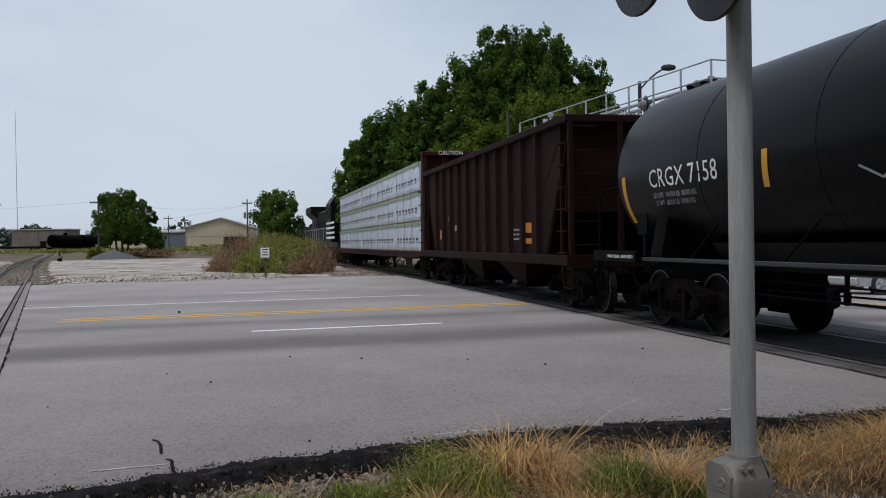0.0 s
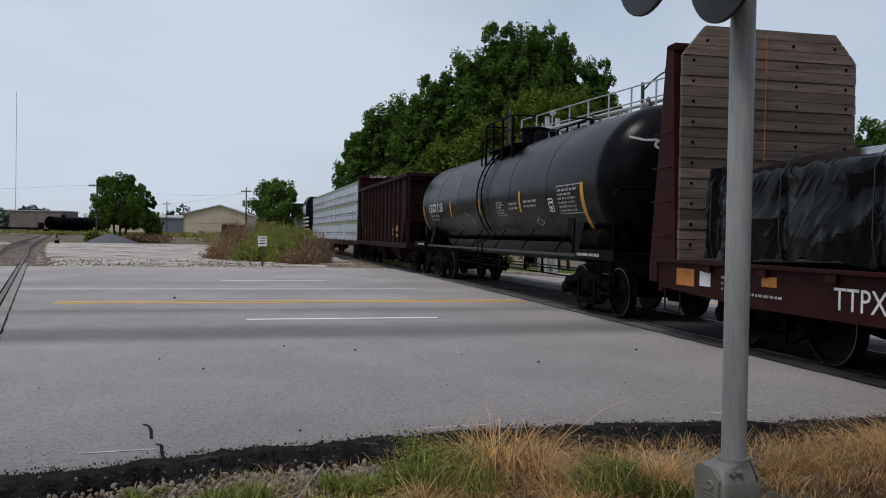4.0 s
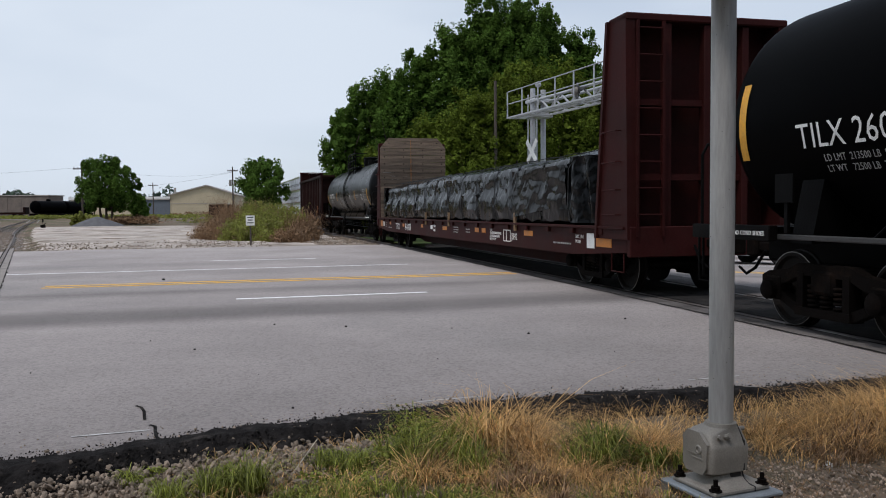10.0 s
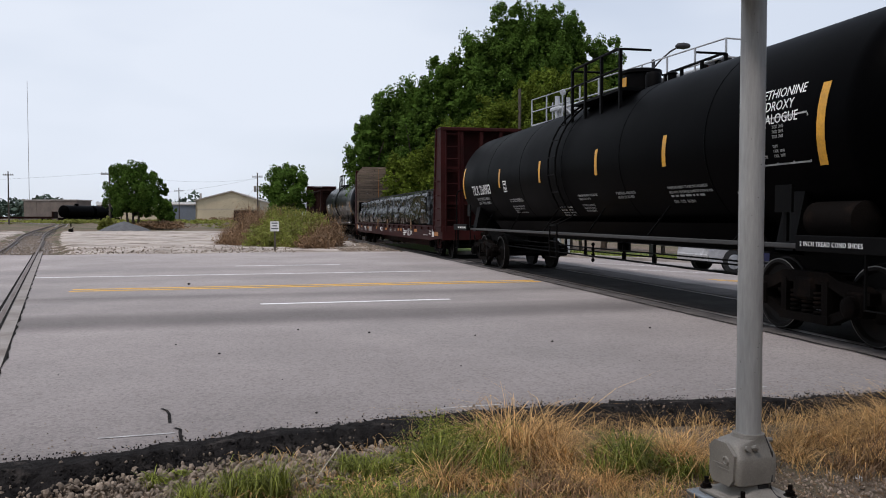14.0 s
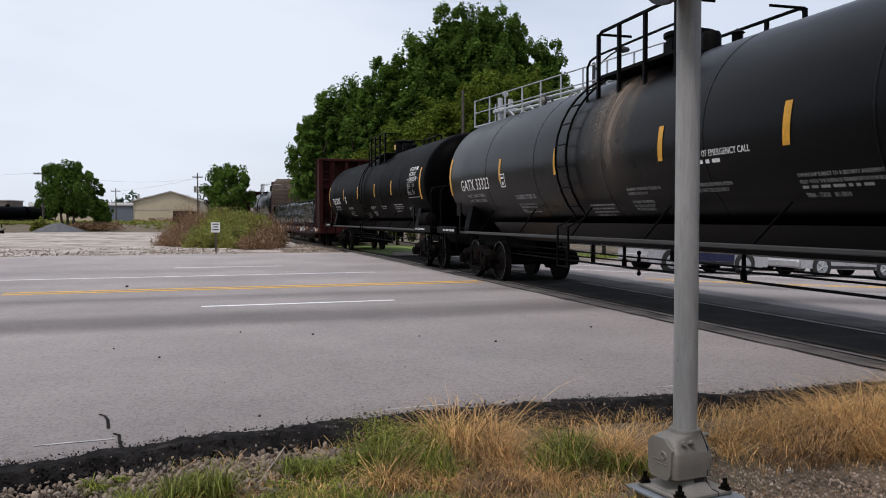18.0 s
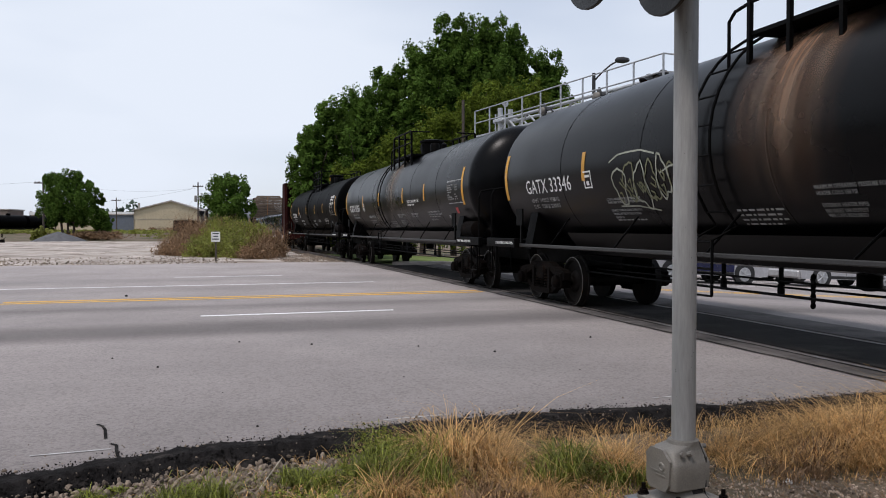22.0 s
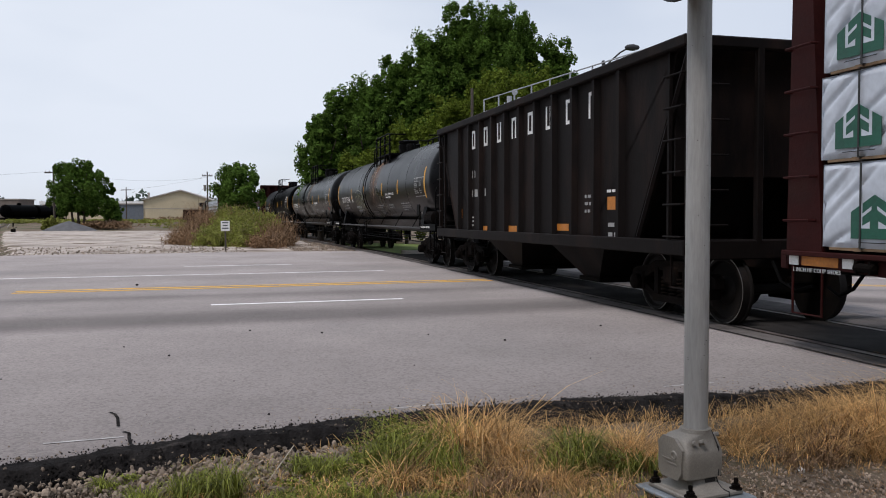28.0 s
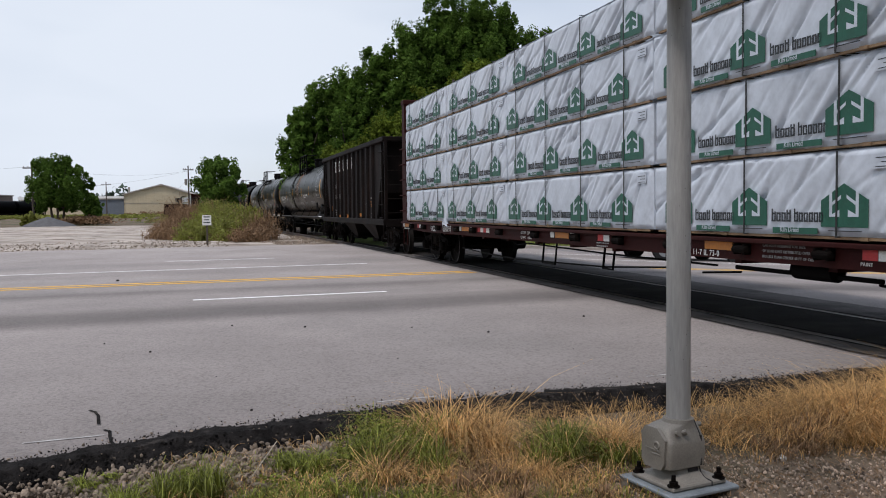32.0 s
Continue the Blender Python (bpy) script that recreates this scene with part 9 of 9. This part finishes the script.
    scatter_stones("edge_stones", 900, lambda r: on_shoulder(r, 0.2, -0.2), 0.003, 0.016, "pale pebbles strewn over the shoulder", 69, True)
    edge = Shape()
    for _ in range(260):
        a = rnd.uniform(1.2, 7)
        x, y = road_xy(a, near_edge(a) - 0.36 + 0.12 * rnd.gauss(0, 1))
        blades(edge, rnd, x, y, -0.1, 10, rnd.uniform(0.05, 0.16), 0.06, 1.2, 0.0014)
    solid("edge_grass", edge, M_DRY, "thin dry grass creeping over the shoulder", "grass", kind="stuff")
    scatter_stones("verge_grit", 5000, litter, 0.004, 0.018, "fine grit scattered on the verge", 63, True)
    scatter_stones("verge_stones", 450, lambda r: (r.uniform(-0.8, 1.3), r.uniform(3.7, 5.4), -0.098), 0.006, 0.024, "scattered pale stones on the verge", 64, True)
    scatter_stones("road_grit", 1400, lambda r: (lambda a: (*road_xy(a, near_edge(a) + abs(r.gauss(0, 0.35))), 0.0))(r.uniform(-5, 5)), 0.002, 0.009, "grit along the road edge", 65)
    s = Shape()
    r = random.Random(4)
    for _ in range(1500):
        x, y = r.uniform(1.2, 3.4), r.uniform(3.7, 5.1)
        a, l = r.uniform(0, 3.14), r.uniform(0.012, 0.045)
        s.rod((x, y, -0.09 + 0.01 * r.random()), (x + l * math.cos(a), y + l * math.sin(a), -0.085 + 0.025 * r.random()), 0.0016, n=4, caps=False)
    solid("straw_litter", s, M_WEED, "broken straw and twigs lying on bare dirt", "litter", kind="stuff")
    solid("stick", Shape().rod((-0.78, 4.8, -0.07), (-0.70, 5.28, 0.0), 0.005, 0.003, n=7), M_STRAWSTICK, "pale bare stick lying in the grass", "stick")
    for x, y, r0 in ((0.72, 4.15, 0.045), (0.86, 5.33, 0.03), (0.78, 5.36, 0.04), (2.9, 5.75, 0.035), (1.5, 5.5, 0.03), (2.4, 4.9, 0.03)):
        rr = random.Random(int(x * 100))
        st = Shape().lathe([(-0.02, 0.2 * r0), (0.0, r0), (r0 * 0.6, r0 * 0.8), (r0 * 0.9, r0 * 0.2)], "z", 7)
        st.v = [(a * rr.uniform(0.8, 1.3), b * rr.uniform(0.8, 1.3), c * rr.uniform(0.8, 1.2)) for a, b, c in st.v]
        solid("white_rock", st, M_SIGN, "small chalky white rock on the verge", "rock", "white rocks", at=pose(x, y, -0.1))
    for x, y, r0 in ((-0.65, 5.78, 0.022), (-0.99, 6.12, 0.02), (1.18, 9.68, 0.03), (-1.02, 10.43, 0.03), (-5.67, 18.04, 0.06), (-3.12, 9.43, 0.02), (-2.45, 8.8, 0.025), (-1.96, 10.7, 0.025), (0.1, 8.1, 0.014), (-1.5, 7.4, 0.012), (0.3, 10.2, 0.02), (-3.6, 7.6, 0.015), (2.6, 10.9, 0.03), (1.9, 8.4, 0.014)):
        r0 *= 0.6
        solid("road_pebble", Shape().lathe([(0.0, r0 * 0.7), (r0 * 0.4, r0), (r0 * 0.9, r0 * 0.6), (r0 * 1.1, r0 * 0.15)], "z", 7), M_RUBBER, "small dark clod lying on the asphalt", "pebble", "pebbles on the road", at=pose(x, y, 0.0, 0, 0, x * 50))


def weed_patch():
    """The overgrown patch between lot and track."""
    rnd = random.Random(12)

    def spot():
        u, v = rnd.random(), rnd.random()
        x = -12.6 + 6.3 * u + rnd.gauss(0, 0.3)
        y = 46.5 - 7.6 * u + 0.9 * (u > 0.6) + 7.0 * v * (1 - 0.4 * u) + rnd.gauss(0, 0.3)
        return min(x, track_x(y) - 3.2), y, u, v
    brown, green = Shape(), Shape()
    for _ in range(1300):
        x, y, u, v = spot()
        h = (0.6 + 1.5 * v) * rnd.uniform(0.6, 1.15) * (1.15 - 0.4 * u)
        if 0.36 < u < 0.84 and rnd.random() < 0.72:
            for k in range(3):
                leaf_cloud(green, rnd, (x, y, h * (0.25 + 0.3 * k)), (0.42, 0.42, 0.34), 46, 0.055, 0.2)
            blades(green, rnd, x, y, -0.05, 18, h * 1.1, 0.25, 0.4, 0.008)
        else:
            h *= rnd.uniform(0.55, 1.05)
            blades(brown, rnd, x, y, -0.05, 18, h * 1.15, 0.34, 0.8, 0.008)
            leaf_cloud(brown, rnd, (x, y, h * 0.4), (0.42, 0.42, 0.4), 52, 0.05, 0.2)
    solid("brown_weeds", brown, M_WEED, "tangle of tall dead brown weeds beside the track", "weeds", kind="stuff")
    solid("green_weeds", green, M_WEED_GREEN, "yellow-green weeds growing through the patch", "weeds", kind="stuff")
    low = Shape()
    for _ in range(200):
        x, y = rnd.uniform(-110, -45), rnd.uniform(165, 200)
        leaf_cloud(low, rnd, (x, y, rise(y) + 0.25), (2.2, 1.6, 0.4), 40, 0.3, 0.2)
    for _ in range(25):
        x, y = rnd.uniform(-36, -22), rnd.uniform(118, 128)
        leaf_cloud(low, rnd, (x, y, 0.35), (1.1, 1.1, 0.5), 40, 0.16, 0.2)
    solid("yard_weeds", low, M_WEED_GREEN, "low yellow-green weeds growing over the far yard", "weeds", kind="stuff")
    dry = Shape()
    for _ in range(160):
        leaf_cloud(dry, rnd, (rnd.gauss(-36.6, 1.3), rnd.gauss(105, 1.5), 0.55), (0.8, 0.8, 0.55), 40, 0.11, 0.2)
    for _ in range(40):
        x, y = rnd.uniform(-60, -40), 198 + rnd.gauss(0, 1.5)
        leaf_cloud(dry, rnd, (x, y, rise(y) + 0.5), (1.2, 0.8, 0.7), 20, 0.25, 0.2)
    solid("yard_brush", dry, M_WEED, "dry reddish brush under the yard tree", "weeds", kind="stuff")
    grass = Shape()
    for _ in range(900):
        x, y = rnd.uniform(4, 40), rnd.uniform(34, 46)
        if x * RN.x + y * RN.y > 32.2 and x > track_x(y) + 3:
            blades(grass, rnd, x, y, fall(x, y) - 0.05, 14, 0.16, 0.5, 0.4, 0.02)
    solid("far_verge_grass", grass, M_GREEN_GRASS, "mown green grass past the far kerb", "grass", kind="stuff")

    def lawn(p, q):
        a, n = 8.5 + 60 * p, 31.6 + 14 * q
        x, y = road_xy(a, n)
        return x, y, fall(x, y) + 0.01
    solid("far_lawn", Shape().grid(30, 8, lawn), shade("mown_grass", (0.14, 0.19, 0.045), 0.9, scale=1, fine=12, bump=0.8), "green mown strip past the far kerb", "lawn", kind="structure")

    def kerb(p, q):
        a = 8.5 + 60 * p
        prof = [(31.4, -0.05), (31.4, 0.12), (31.45, 0.14), (31.65, 0.14), (31.7, 0.0)]
        n, z = prof[int(round(q * 4))]
        x, y = road_xy(a, n)
        return x, y, fall(x, y) + z
    solid("kerb", Shape().grid(30, 4, kerb), M_GRAVEL_LOT, "pale concrete kerb along the far side", "kerb", kind="structure")


def woods_behind():
    """Unseen trees added behind and beside the camera, along the near side of the road and past its far end, to block
    low sky light from the train.
    """
    s, r = Shape(), random.Random(23)
    spots = [(a + r.uniform(-2, 2), -15 + r.uniform(-4, 3)) for a in range(-84, 70, 5)] + [(a + r.uniform(-2, 2), 42 + r.uniform(-2, 5)) for a in range(-84, -26, 5)] + [(-92 + r.uniform(-2, 2), n) for n in range(-12, 44, 6)]
    for a, n in spots:
        x, y = road_xy(a, n)
        h = r.uniform(11, 15)
        s.rod((x, y, -0.2), (x, y, h * 0.6), 0.3, 0.12, n=7)
        for _ in range(9):
            leaf_cloud(s, r, (x + r.uniform(-2, 2), y + r.uniform(-2, 2), h * r.uniform(0.12, 0.86)), (2.6, 2.6, 2.2), 60, 0.6, 0.3)
    solid("woods_behind", s, M_LEAF, "unseen dark green trees added to cut low sky light", "woods", kind="stuff")


woods()
woods_behind()
weed_patch()
verge()


def travel(t):
    """Metres that the train has gone at t seconds."""
    return float(np.interp(t, (0, 10, 14, 20, 24, 27, 32), (0, 40.5, 56.3, 79.2, 94.6, 106.75, 127.5)))


def motions():
    marks = [i * 0.5 for i in range(65)]
    for car, s0, rides in CARS:
        rows = []
        for t in marks:
            x, y, a = along(s0 + travel(t))
            m = pose(x, y, 0.004, 0, 0, math.degrees(a))
            rows.append((t, m @ rides if rides else m))
        walk(car, rows)
    turns = [i * 4 / 30 for i in range(241)]
    for w, dx in WHEELSETS:
        walk(w, [(t, pose(dx, 0, WHEEL_R) @ Matrix.Rotation(travel(t) / WHEEL_R, 4, "Y")) for t in turns])


motions()
